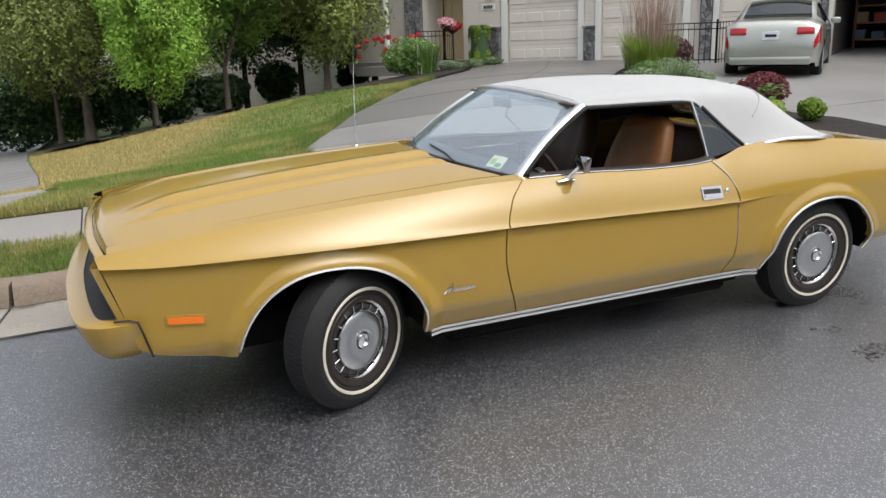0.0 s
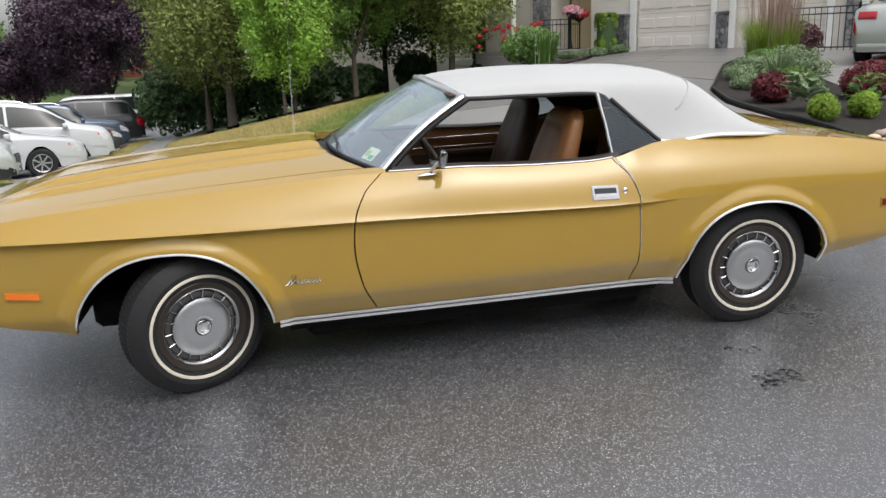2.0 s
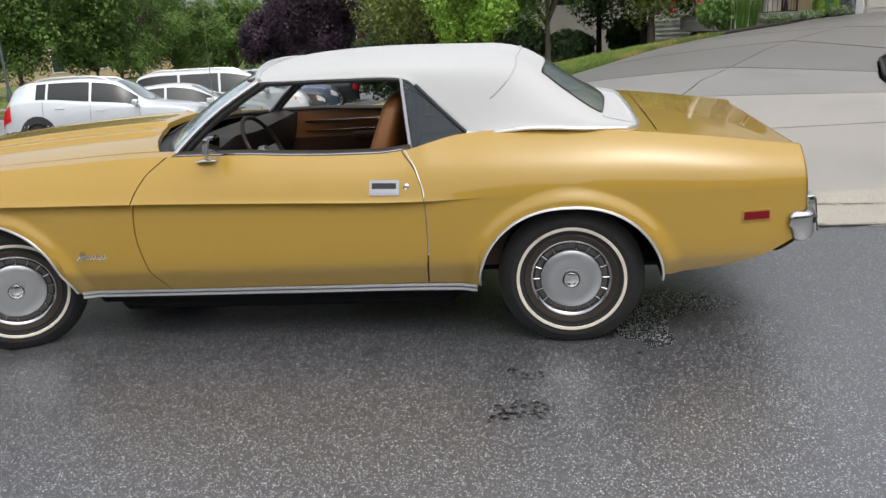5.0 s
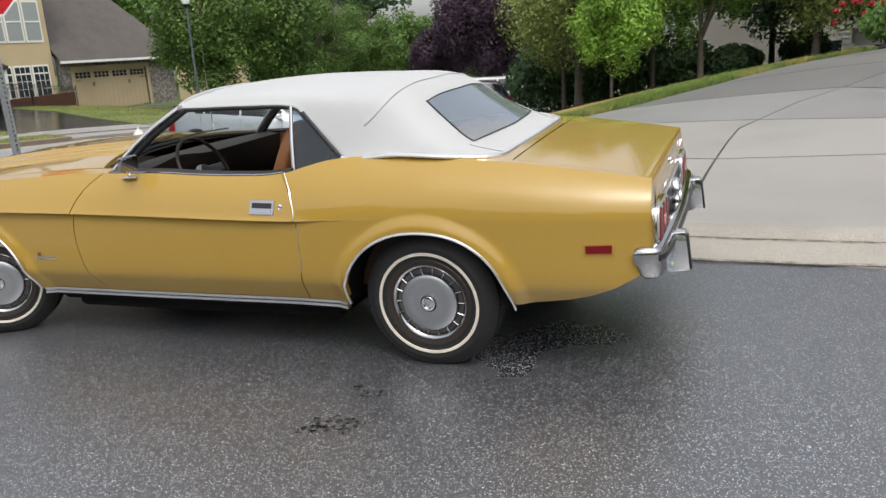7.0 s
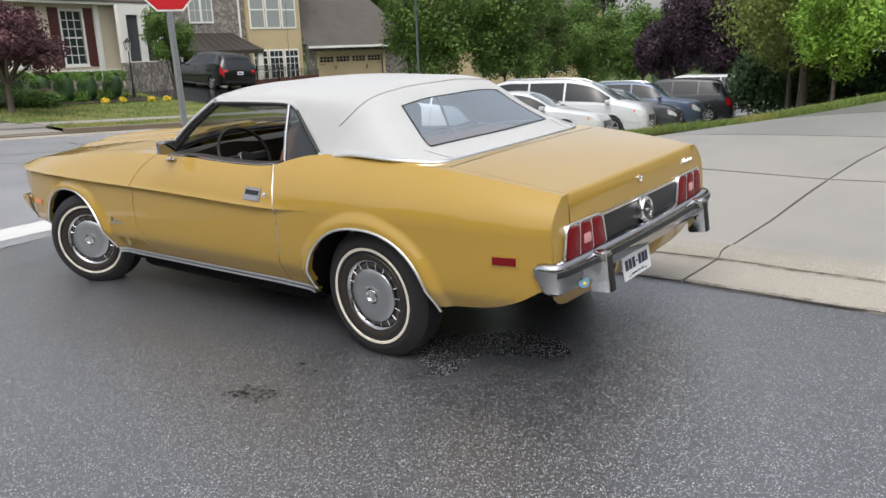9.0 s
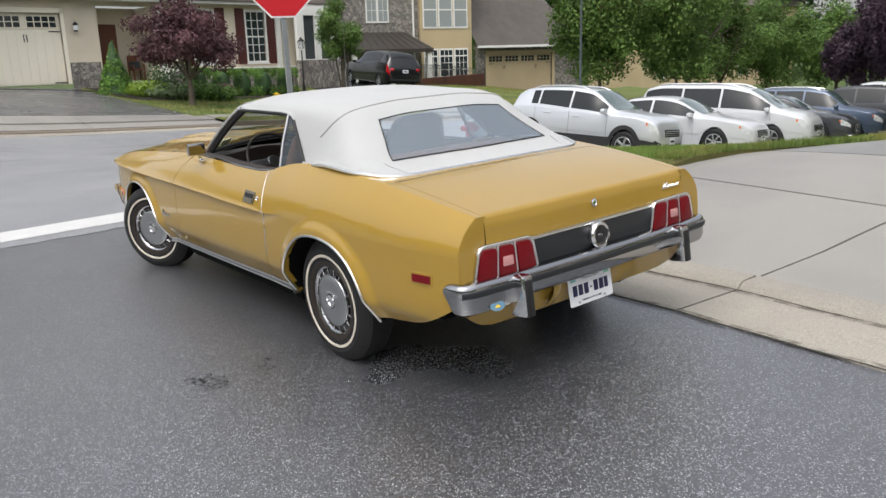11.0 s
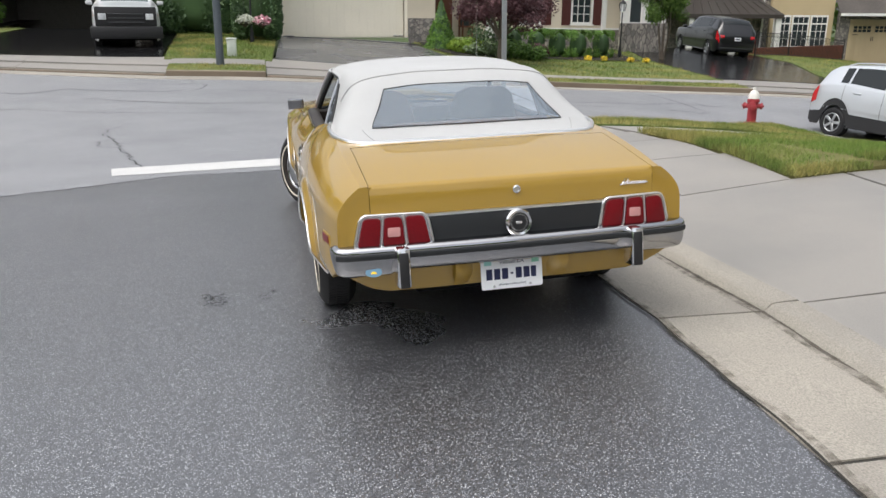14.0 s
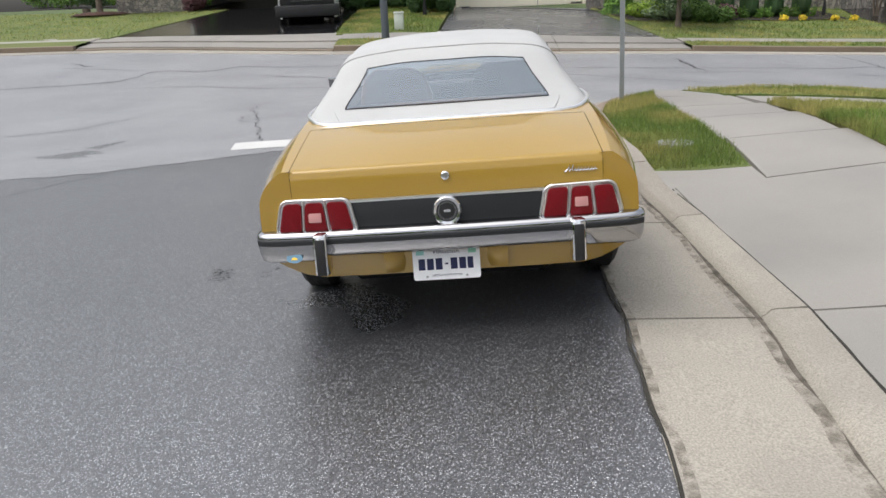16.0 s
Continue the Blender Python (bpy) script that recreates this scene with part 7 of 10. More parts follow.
def spikes(name, label, x, y, r, h0, h1, count, width, material, seed, z=None, category="ornamental grass", plume=None):
    """A tuft of tall grass: arching blades from one foot, with plumes above them."""
    rr = random.Random(seed)
    z0 = (level(x, y) + 0.1) if z is None else z
    root = thing(name, label, category, Matrix.Translation((x, y, z0)))

    def make(nm, n, lo, hi, w, mt, spread, tip):
        verts, faces = [], []
        for _ in range(n):
            a, q = rr.uniform(0, 6.283), r * math.sqrt(rr.random()) * 0.6
            bx, by = math.cos(a) * q, math.sin(a) * q
            a2 = a + rr.uniform(-0.6, 0.6)
            h = rr.uniform(lo, hi)
            s = spread * rr.uniform(0.2, 1.0) * h
            wv = Vector((-math.sin(a2), math.cos(a2), 0)) * w / 2
            i = len(verts)
            p0, p1, p2 = Vector((bx, by, 0)), Vector((bx + math.cos(a2) * s * 0.35, by + math.sin(a2) * s * 0.35, h * 0.6)), Vector((bx + math.cos(a2) * s, by + math.sin(a2) * s, h))
            verts += [p0 - wv, p0 + wv, p1 - wv * tip, p1 + wv * tip, p2]
            faces += [(i, i + 1, i + 3, i + 2), (i + 2, i + 3, i + 4)]
        me = bpy.data.meshes.new(nm)
        me.from_pydata([tuple(v) for v in verts], [], faces)
        me.materials.append(mt)
        ob = new(nm, me)
        ob.parent = root
    make("blade_tuft", count, h0 * 0.6, h0, width, material, 0.55, 0.9)
    if plume:
        make("plume_spray", plume[0], h1 * 0.75, h1, width * 1.1, LEAF[plume[1]], 0.22, 1.3)
    return root


# ---- parked cars: one surface over a length and a half-section, cut into panels and panes ----
CAR_M = {
    "glass": mat("dark_car_glass", (0.012, 0.015, 0.016), 0.05, spec=0.45),
    "clear": mat("pale_car_glass", (0.07, 0.105, 0.10), 0.06, spec=0.6, coat=0.2),
    "trim": mat("car_black_plastic", (0.02, 0.02, 0.021), 0.6, grain=0.2, grain_scale=40),
    "alloy": mat("alloy_wheel", (0.55, 0.56, 0.57), 0.3, metal=0.9),
    "lamp": mat("headlamp_glass", (0.62, 0.64, 0.65), 0.12, coat=0.7, stain=0.5, stain_scale=9, tint2=(0.25, 0.25, 0.26)),
    "tail": mat("tail_lamp_red", (0.42, 0.008, 0.014), 0.15, coat=0.7),
    "orange": mat("turn_lamp", (0.75, 0.16, 0.03), 0.2, coat=0.5),
}


def paint(name, color, metal=0.3, rough=0.3):
    return mat(name, color, rough, metal=metal, coat=0.8, grain=0.06, grain_scale=600)


CAR_SHAPES = {  # top line, shoulder line, cabin marks (screen foot, roof front, roof rear, rear glass foot), all as shares of length (from the tail) and metres
    "suv": dict(top=[(0.0, 0.62), (0.015, 0.95), (0.05, 1.10), (0.10, 1.50), (0.17, 1.62), (0.45, 1.66), (0.60, 1.58), (0.755, 1.10), (0.93, 0.98), (0.985, 0.80), (1.0, 0.62)],
                belt=[(0.0, 0.60), (0.02, 0.88), (0.08, 1.03), (0.4, 0.99), (0.75, 0.97), (0.93, 0.86), (0.985, 0.70), (1.0, 0.58)], cabin=(0.76, 0.595, 0.155, 0.06), side=(0.10, 0.70), pillars=(0.27, 0.47), low=0.24),
    "crossover": dict(top=[(0.0, 0.66), (0.012, 0.98), (0.03, 1.16), (0.075, 1.48), (0.14, 1.60), (0.40, 1.66), (0.56, 1.60), (0.74, 1.15), (0.90, 1.06), (0.975, 0.93), (1.0, 0.66)],
                      belt=[(0.0, 0.64), (0.02, 0.94), (0.06, 1.12), (0.2, 1.15), (0.45, 1.07), (0.74, 1.00), (0.90, 0.96), (0.975, 0.82), (1.0, 0.62)], cabin=(0.745, 0.565, 0.135, 0.045), side=(0.175, 0.69), pillars=(0.235, 0.45), low=0.25),
    "sedan": dict(top=[(0.0, 0.60), (0.012, 0.86), (0.04, 1.04), (0.16, 1.08), (0.33, 1.42), (0.47, 1.46), (0.57, 1.40), (0.735, 1.02), (0.93, 0.86), (0.985, 0.72), (1.0, 0.56)],
                  belt=[(0.0, 0.58), (0.015, 0.80), (0.06, 0.95), (0.3, 0.96), (0.7, 0.91), (0.93, 0.78), (0.985, 0.64), (1.0, 0.52)], cabin=(0.74, 0.565, 0.335, 0.165), side=(0.20, 0.69), pillars=(0.28, 0.45), low=0.22),
    "van": dict(top=[(0.0, 0.65), (0.012, 1.05), (0.035, 1.30), (0.09, 1.66), (0.2, 1.74), (0.5, 1.74), (0.66, 1.62), (0.84, 1.10), (0.95, 0.98), (0.99, 0.78), (1.0, 0.58)],
                belt=[(0.0, 0.62), (0.015, 0.95), (0.05, 1.06), (0.4, 1.02), (0.8, 0.98), (0.95, 0.84), (0.99, 0.66), (1.0, 0.54)], cabin=(0.845, 0.655, 0.10, 0.035), side=(0.07, 0.79), pillars=(0.30, 0.52), low=0.24),
    "big": dict(top=[(0.0, 0.70), (0.008, 1.10), (0.02, 1.40), (0.05, 1.76), (0.12, 1.84), (0.5, 1.84), (0.60, 1.76), (0.73, 1.22), (0.94, 1.12), (0.99, 0.92), (1.0, 0.70)],
                belt=[(0.0, 0.66), (0.01, 1.00), (0.03, 1.12), (0.4, 1.10), (0.72, 1.08), (0.94, 0.98), (0.99, 0.76), (1.0, 0.62)], cabin=(0.735, 0.595, 0.055, 0.018), side=(0.045, 0.69), pillars=(0.24, 0.45), low=0.30),
}


def parked_car(label, x, y, heading, length, width, height, shape, paint_mat, seed=0, z=None, glass="glass", grille="trim", rails=False, clad=False, lamps=True, tilt=0.0, category="car", wheel_r=0.335):
    S = CAR_SHAPES[shape]
    k = height / max(v for _, v in S["top"])
    top, belt = spline(*[(a, b * k) for a, b in S["top"]]), spline(*[(a, b * k) for a, b in S["belt"]])
    xa, xb, xc, xd = S["cabin"]
    low = S["low"]
    z0 = level(x, y) if z is None else z
    h = radians(heading)
    e = 1.2
    gx = (level(x + e * math.cos(h), y + e * math.sin(h)) - level(x - e * math.cos(h), y - e * math.sin(h))) / (2 * e) if z is None else tilt
    gy = (level(x - e * math.sin(h), y + e * math.cos(h)) - level(x + e * math.sin(h), y - e * math.cos(h))) / (2 * e) if z is None else 0.0
    root = thing("parked_car", label, category, Matrix.Translation((x, y, z0)) @ Matrix.Rotation(h, 4, "Z") @ Matrix.Rotation(-math.atan(gx), 4, "Y") @ Matrix.Rotation(math.atan(gy), 4, "X"))
    W = width / 2
    plan = spline((0.0, 0.80), (0.02, 0.90), (0.10, 0.975), (0.3, 1.0), (0.7, 1.0), (0.88, 0.97), (0.96, 0.88), (0.99, 0.78), (1.0, 0.68))
    axles = (0.185 * length, 0.805 * length)

    def lowz(s):
        for ax in axles:
            d = abs(s * length - ax) / (wheel_r * 1.16)
            if d < 1:
                return max(low, 0.10 + (wheel_r * 1.18 + wheel_r - 0.10) * math.sqrt(1 - d * d) * 0.98)
        return low if 0.03 < s < 0.97 else low + 0.08

    def at(s, v):
        zt, zb, lo, w = top(s), belt(s), lowz(s), W * plan(s)
        zb = min(zb, zt - 0.01)
        cab = min(1, max(0, (zt - zb - 0.06) / 0.35))
        yr = w * lerp(0.80, 0.70, cab)
        ze = zt - lerp(0.02, 0.055, cab)
        if v <= 0.5:
            t = v / 0.5
            z = lerp(lo, zb, t)
            q = (z - 0.60 * k) / (0.55 * k)
            y_ = w * (1 - 0.055 * q * q) - (0.012 if 0.25 < (z / zb) < 0.55 else 0)
        elif v <= 0.8:
            t = (v - 0.5) / 0.3
            z = lerp(zb, ze, t)
            y_ = lerp(w * (1 - 0.055 * ((zb - 0.60 * k) / (0.55 * k)) ** 2), yr, t ** 1.15)
        else:
            t = (v - 0.8) / 0.2
            z = lerp(ze, zt, math.sin(t * math.pi / 2) ** 0.9)
            y_ = yr * (1 - t ** 1.4)
        return s * length - length / 2, y_, z

    def surf(name, s0, s1, v0, v1, ns, nv, mt, sides, off, parent, lab="", skip=None):
        for sd in sides:
            bm = fresh()
            vs = {}
            for i in range(ns + 1):
                for j in range(nv + 1):
                    s_, v_ = lerp(s0, s1, i / ns), lerp(v0, v1, j / nv)
                    px_, py_, pz_ = at(s_, v_)
                    n_ = Vector((0, 1, 0)) if v_ < 0.5 else (Vector((0, 0.8, 0.6)) if v_ < 0.8 else Vector((0, 0, 1)))
                    if s_ > 0.9 or s_ < 0.06:
                        n_ = (n_ + Vector((1.2 if s_ > 0.5 else -1.2, 0, 0))).normalized()
                    px_, py_, pz_ = px_ + n_.x * off, py_ + n_.y * off, pz_ + n_.z * off
                    vs[i, j] = bm.verts.new((px_, py_ * sd, pz_))
            for i in range(ns):
                for j in range(nv):
                    sm, vm = lerp(s0, s1, (i + 0.5) / ns), lerp(v0, v1, (j + 0.5) / nv)
                    if skip and skip(sm, vm):
                        continue
                    bm.faces.new((vs[i, j], vs[i + 1, j], vs[i + 1, j + 1], vs[i, j + 1]))
            bmesh.ops.remove_doubles(bm, verts=bm.verts, dist=0.0008)
            loose = [v for v in bm.verts if not v.link_faces]
            bmesh.ops.delete(bm, geom=loose, context="VERTS")
            part(name, bm, mt, parent, lab, angle=50)

    # body in one sheet
    bm = fresh()
    ns, nv = 120, 40
    rows = [[bm.verts.new(Vector(at(i / ns, j / nv * 1.0))) for j in range(nv + 1)] for i in range(ns + 1)]
    rows2 = [[bm.verts.new(Vector((p.co.x, -p.co.y, p.co.z))) for p in r] for r in rows]
    for R in (rows, rows2):
        for a, b in zip(R, R[1:]):
            for j in range(nv):
                bm.faces.new((a[j], b[j], b[j + 1], a[j + 1]))
    for i in (0, ns):
        bm.faces.new(rows[i] + rows2[i][::-1])
    bmesh.ops.remove_doubles(bm, verts=bm.verts, dist=0.0008)
    part("body", bm, paint_mat, root, angle=50)
    gm = CAR_M[glass]
    # panes
    f0, f1 = S["side"]
    cuts_ = [f0, *S["pillars"], f1]
    for a, b in zip(cuts_, cuts_[1:]):
        surf("side_window", a + 0.006, b - 0.006, 0.535, 0.765, 14, 4, gm, (-1, 1), 0.006, root)
    for a, b, nm in ((xb + 0.012, xa - 0.012, "windscreen"), (xd + 0.008, xc - 0.008, "rear_window")):
        bm = fresh()
        def pane(u, v):
            s_ = lerp(a, b, v)
            px_, py_, pz_ = at(s_, 0.82)
            yy = lerp(-1, 1, u)
            pc = at(s_, 1.0)
            return Vector((px_ + (0.006 if nm == "windscreen" else -0.006), yy * py_ * 0.95, lerp(pc[2], pz_, abs(yy) ** 2.2) + 0.008))
        grid(bm, 14, 8, pane)
        part(nm, bm, CAR_M["clear"] if nm == "windscreen" else gm, root)
    # sills, lamps, grille, plates
    if clad:
        surf("cladding", 0.0, 1.0, 0.0, 0.17, 90, 2, CAR_M["trim"], (-1, 1), 0.006, root)
    surf("tail_lamp", 0.006, 0.055, 0.30 if shape != "big" else 0.25, 0.49, 5, 5, CAR_M["tail"], (-1, 1), 0.008, root)
    surf("headlamp", 0.935, 0.990, 0.34, 0.49, 6, 5, CAR_M["lamp"], (-1, 1), 0.008, root)
    surf("turn_lamp", 0.926, 0.934, 0.42, 0.47, 2, 3, CAR_M["orange"], (-1, 1), 0.008, root)
    nose = length / 2
    for sd in (-1, 1):
        zt = (1.02 if shape in ("big", "van") else 0.86) * k
        bm = fresh()
        box(bm, (0.05, W * (0.34 if shape == "sedan" else 0.20), 0.13 * k if shape != "big" else 0.20), Matrix.Translation((-nose + (0.055 if shape == "sedan" else 0.05), sd * W * (0.66 if shape == "sedan" else 0.72), zt)) @ pose(0, 0, 0, 0, 14, -10 * sd), 0.02, 2)
        part("rear_lamp", bm, CAR_M["tail"], root)
    zb_ = belt(0.985)
    bm = fresh()
    box(bm, (0.05, width * 0.46, 0.17), Matrix.Translation((nose - 0.012, 0, zb_ * 0.86)) @ pose(0, 0, 0, 0, -6, 0), 0.02, 2)
    gr = part("grille", bm, CAR_M["trim"], root)
    for q in (-0.045, 0.0, 0.045):
        bm = fresh()
        box(bm, (0.012, width * 0.44, 0.012), Matrix.Translation((nose + 0.016, 0, zb_ * 0.86 + q)), 0.003)
        part("grille_bar", bm, CAR_M["alloy"], gr)
    bm = fresh()
    box(bm, (0.04, width * 0.62, 0.12), Matrix.Translation((nose - 0.02, 0, low + 0.14)), 0.03, 2)
    part("lower_intake", bm, CAR_M["trim"], root)
    for xx in (nose + 0.012, -nose - 0.004):
        bm = fresh()
        box(bm, (0.012, 0.30, 0.15), Matrix.Translation((xx, 0, low + 0.22 if xx > 0 else 0.78 * k)), 0.003)
        pl = part("number_plate", bm, M["plate"], root)
        bm = fresh()
        box(bm, (0.004, 0.20, 0.05), Matrix.Translation((xx + (0.007 if xx > 0 else -0.007), 0, low + 0.22 if xx > 0 else 0.78 * k)))
        part("plate_bar", bm, M["navy"], pl)
    bm = fresh()
    box(bm, (0.10, width * 0.80, 0.15), Matrix.Translation((-nose + 0.03, 0, low + 0.12)), 0.03, 2)
    part("rear_bumper", bm, CAR_M["trim"] if clad else paint_mat, root)
    for sd in (-1, 1):
        px_, py_, pz_ = at(xa - 0.075, 0.53)
        bm = fresh()
        box(bm, (0.13, 0.20, 0.13), Matrix.Translation((px_ + 0.06, sd * (py_ + 0.11), pz_ + 0.05)), 0.04, 3)
        part("mirror", bm, paint_mat, root)
        for s_ in (0.30, 0.50):
            hx, hy, hz_ = at(s_, 0.43)
            bm = fresh()
            box(bm, (0.20, 0.03, 0.03), Matrix.Translation((hx, sd * (hy + 0.012), hz_)), 0.01, 2)
            part("door_handle", bm, paint_mat, root)
        for s_ in (S["pillars"][0] - 0.02, S["pillars"][1], xa - 0.05):
            bm = fresh()
            tube(bm, [Vector((at(s_, v)[0], sd * (at(s_, v)[1] + 0.001), at(s_, v)[2])) for v in np.linspace(0.12, 0.5, 8)], 0.004, 5)
            part("door_seam", bm, CAR_M["trim"], root)
        if rails:
            bm = fresh()
            pts = [at(s_, 0.84) for s_ in np.linspace(xc + 0.03, xb - 0.03, 10)]
            tube(bm, [(p[0], sd * p[1], p[2] + (0.045 if 0 < i < 9 else 0.0)) for i, p in enumerate(pts)], 0.016, 6)
            part("roof_rail", bm, CAR_M["alloy"], root)
        for ax in axles:
            m = Matrix.Translation((ax - length / 2, sd * (W - 0.115), wheel_r)) @ pose(0, 0, 0, -90 * sd, 0, 0)
            bm = fresh()
            lathe(bm, [(wheel_r * 0.62, 0.10), (wheel_r * 0.85, 0.108), (wheel_r, 0.07), (wheel_r, -0.10), (wheel_r * 0.6, -0.10)], m, 28)
            ty = part("wheel", bm, M["rubber"], root, angle=30)
            bm = fresh()
            lathe(bm, [(wheel_r * 0.64, 0.098), (wheel_r * 0.60, 0.102), (wheel_r * 0.55, 0.075), (wheel_r * 0.3, 0.05), (0, 0.05)], m, 28)
            part("rim", bm, CAR_M["trim"], ty)
            for q in range(5 if seed % 2 else 7):
                bm = fresh()
                box(bm, (wheel_r * 0.58, 0.055 if seed % 2 else 0.035, 0.02), m @ Matrix.Rotation(2 * math.pi * q / (5 if seed % 2 else 7), 4, "Z") @ Matrix.Translation((wheel_r * 0.33, 0, 0.094)), 0.006)
                part("spoke", bm, CAR_M["alloy"], ty)
            bm = fresh()
            lathe(bm, [(wheel_r * 0.64, 0.095), (wheel_r * 0.61, 0.106), (wheel_r * 0.57, 0.098)], m, 28)
            part("rim_ring", bm, CAR_M["alloy"], ty)
    bm = fresh()
    box(bm, (length * 0.84, width * 0.84, 0.30), Matrix.Translation((0, 0, low + 0.14)), 0.03)
    part("underbody", bm, M["under"], root)
    return root


# ---- houses ----
def stone_material(name, a, b, mortar, scale):
    m = bpy.data.materials.new(name)
    m.use_nodes = True
    nt = m.node_tree
    n, l = nt.nodes, nt.links
    bs = n["Principled BSDF"]
    tc = n.new("ShaderNodeTexCoord")
    v1 = n.new("ShaderNodeTexVoronoi")
    v1.inputs["Scale"].default_value = scale
    v2 = n.new("ShaderNodeTexVoronoi")
    v2.feature = "DISTANCE_TO_EDGE"
    v2.inputs["Scale"].default_value = scale
    for v in (v1, v2):
        l.new(tc.outputs["Object"], v.inputs["Vector"])
    sep = n.new("ShaderNodeSeparateColor")
    l.new(v1.outputs["Color"], sep.inputs[0])
    mx = n.new("ShaderNodeMix")
    mx.data_type = "RGBA"
    l.new(sep.outputs[0], mx.inputs[0])
    mx.inputs[6].default_value, mx.inputs[7].default_value = (*a, 1), (*b, 1)
    r = n.new("ShaderNodeMapRange")
    r.inputs[1].default_value, r.inputs[2].default_value = 0.02, 0.07
    l.new(v2.outputs["Distance"], r.inputs[0])
    m2 = n.new("ShaderNodeMix")
    m2.data_type = "RGBA"
    l.new(r.outputs[0], m2.inputs[0])
    m2.inputs[6].default_value = (*mortar, 1)
    l.new(mx.outputs[2], m2.inputs[7])
    l.new(m2.outputs[2], bs.inputs["Base Color"])
    bs.inputs["Roughness"].default_value = 0.85
    bp = n.new("ShaderNodeBump")
    bp.inputs["Distance"].default_value = 0.04
    l.new(r.outputs[0], bp.inputs["Height"])
    l.new(bp.outputs[0], bs.inputs["Normal"])
    return m


M["stone"] = stone_material("field_stone", (0.16, 0.15, 0.14), (0.40, 0.36, 0.31), (0.12, 0.11, 0.10), 7.0)
M["stone_grey"] = stone_material("grey_ledge_stone", (0.10, 0.105, 0.11), (0.27, 0.265, 0.26), (0.08, 0.08, 0.08), 6.5)
M["siding"] = mat("cream_siding", (0.66, 0.62, 0.55), 0.6, grain=0.1, grain_scale=30, stain=0.15, stain_scale=0.8)
M["stucco"] = mat("cream_stucco", (0.70, 0.62, 0.48), 0.85, grain=0.2, grain_scale=40, stain=0.2, stain_scale=0.7, bump=0.01)
M["tan"] = mat("tan_stucco", (0.50, 0.40, 0.24), 0.85, grain=0.2, grain_scale=40, stain=0.2, stain_scale=0.7)
M["white_trim"] = mat("white_house_trim", (0.76, 0.75, 0.71), 0.5, grain=0.08, grain_scale=20)
M["door_cream"] = mat("cream_garage_door", (0.89, 0.83, 0.68), 0.5, grain=0.06, grain_scale=20, stain=0.1, stain_scale=1)
M["door_white"] = mat("warm_white_garage_door", (0.72, 0.67, 0.60), 0.5, grain=0.06, grain_scale=20, stain=0.12, stain_scale=1)
M["shutter"] = mat("maroon_shutter", (0.085, 0.022, 0.018), 0.55, grain=0.2, grain_scale=20)
M["pane"] = mat("house_window_glass", (0.030, 0.038, 0.042), 0.06, spec=0.8, coat=0.4)
M["blind"] = mat("pale_blinds", (0.30, 0.33, 0.32), 0.4, grain=0.3, grain_scale=25, coat=0.5)
M["roof"] = mat("grey_brown_shingles", (0.105, 0.092, 0.082), 0.9, grain=0.5, grain_scale=12, stain=0.4, stain_scale=1.2, bump=0.03, bump_scale=16)
M["roof_metal"] = mat("dark_metal_roof", (0.075, 0.065, 0.058), 0.45, metal=0.5, grain=0.2, grain_scale=10)
M["brick"] = mat("red_brick", (0.22, 0.075, 0.045), 0.85, grain=0.5, grain_scale=14, stain=0.4, stain_scale=2)
M["iron"] = mat("black_iron", (0.012, 0.012, 0.013), 0.5)
M["wood_door"] = mat("stained_wood_door", (0.14, 0.045, 0.02), 0.45, grain=0.3, grain_scale=15)
M["dark_room"] = mat("dark_room", (0.02, 0.018, 0.016), 0.9)
M["galv"] = mat("galvanised_steel", (0.36, 0.38, 0.39), 0.5, metal=0.7, grain=0.3, grain_scale=40)
M["grey_pole"] = mat("blue_grey_pole", (0.09, 0.105, 0.12), 0.5, metal=0.3, grain=0.2, grain_scale=20)
M["sign_red"] = mat("stop_red", (0.52, 0.012, 0.02), 0.4)
M["sign_white"] = mat("sign_white", (0.8, 0.8, 0.8), 0.4)
M["hydrant_red"] = mat("hydrant_red", (0.34, 0.035, 0.045), 0.55, grain=0.3, grain_scale=40, stain=0.4, stain_scale=8)
M["lamp_globe"] = mat("frosted_globe", (0.75, 0.76, 0.76), 0.3, coat=0.4)


def wall(name, w, h, t, holes, material, parent, step=0.0, label=""):
    """A wall in x, z with thickness t behind y = 0, and openings (x0, z0, x1, z1) right through it."""
    bm = fresh()
    holes = [(min(q[0], q[2]), q[1], max(q[0], q[2]), q[3]) for q in holes]
    xs = sorted({0.0, w, *[v for q in holes for v in (q[0], q[2])]})
    zs = sorted({0.0, h, *[v for q in holes for v in (q[1], q[3])]})

    def open_at(x, z):
        return any(q[0] < x < q[2] and q[1] < z < q[3] for q in holes)
    for x0, x1 in zip(xs, xs[1:]):
        for z0, z1 in zip(zs, zs[1:]):
            if open_at((x0 + x1) / 2, (z0 + z1) / 2):
                continue
            for y in (0, t):
                bm.faces.new([bm.verts.new(p) for p in ((x0, y, z0), (x1, y, z0), (x1, y, z1), (x0, y, z1))])
    for q in holes + [(0, 0, w, h)]:
        c = [(q[0], q[1]), (q[2], q[1]), (q[2], q[3]), (q[0], q[3])]
        for i in range(4):
            (xa_, za_), (xb_, zb_) = c[i], c[(i + 1) % 4]
            bm.faces.new([bm.verts.new(p) for p in ((xa_, 0, za_), (xb_, 0, zb_), (xb_, t, zb_), (xa_, t, za_))])
    bmesh.ops.remove_doubles(bm, verts=bm.verts, dist=0.0005)
    return part(name, bm, material, parent, label, smooth=False)


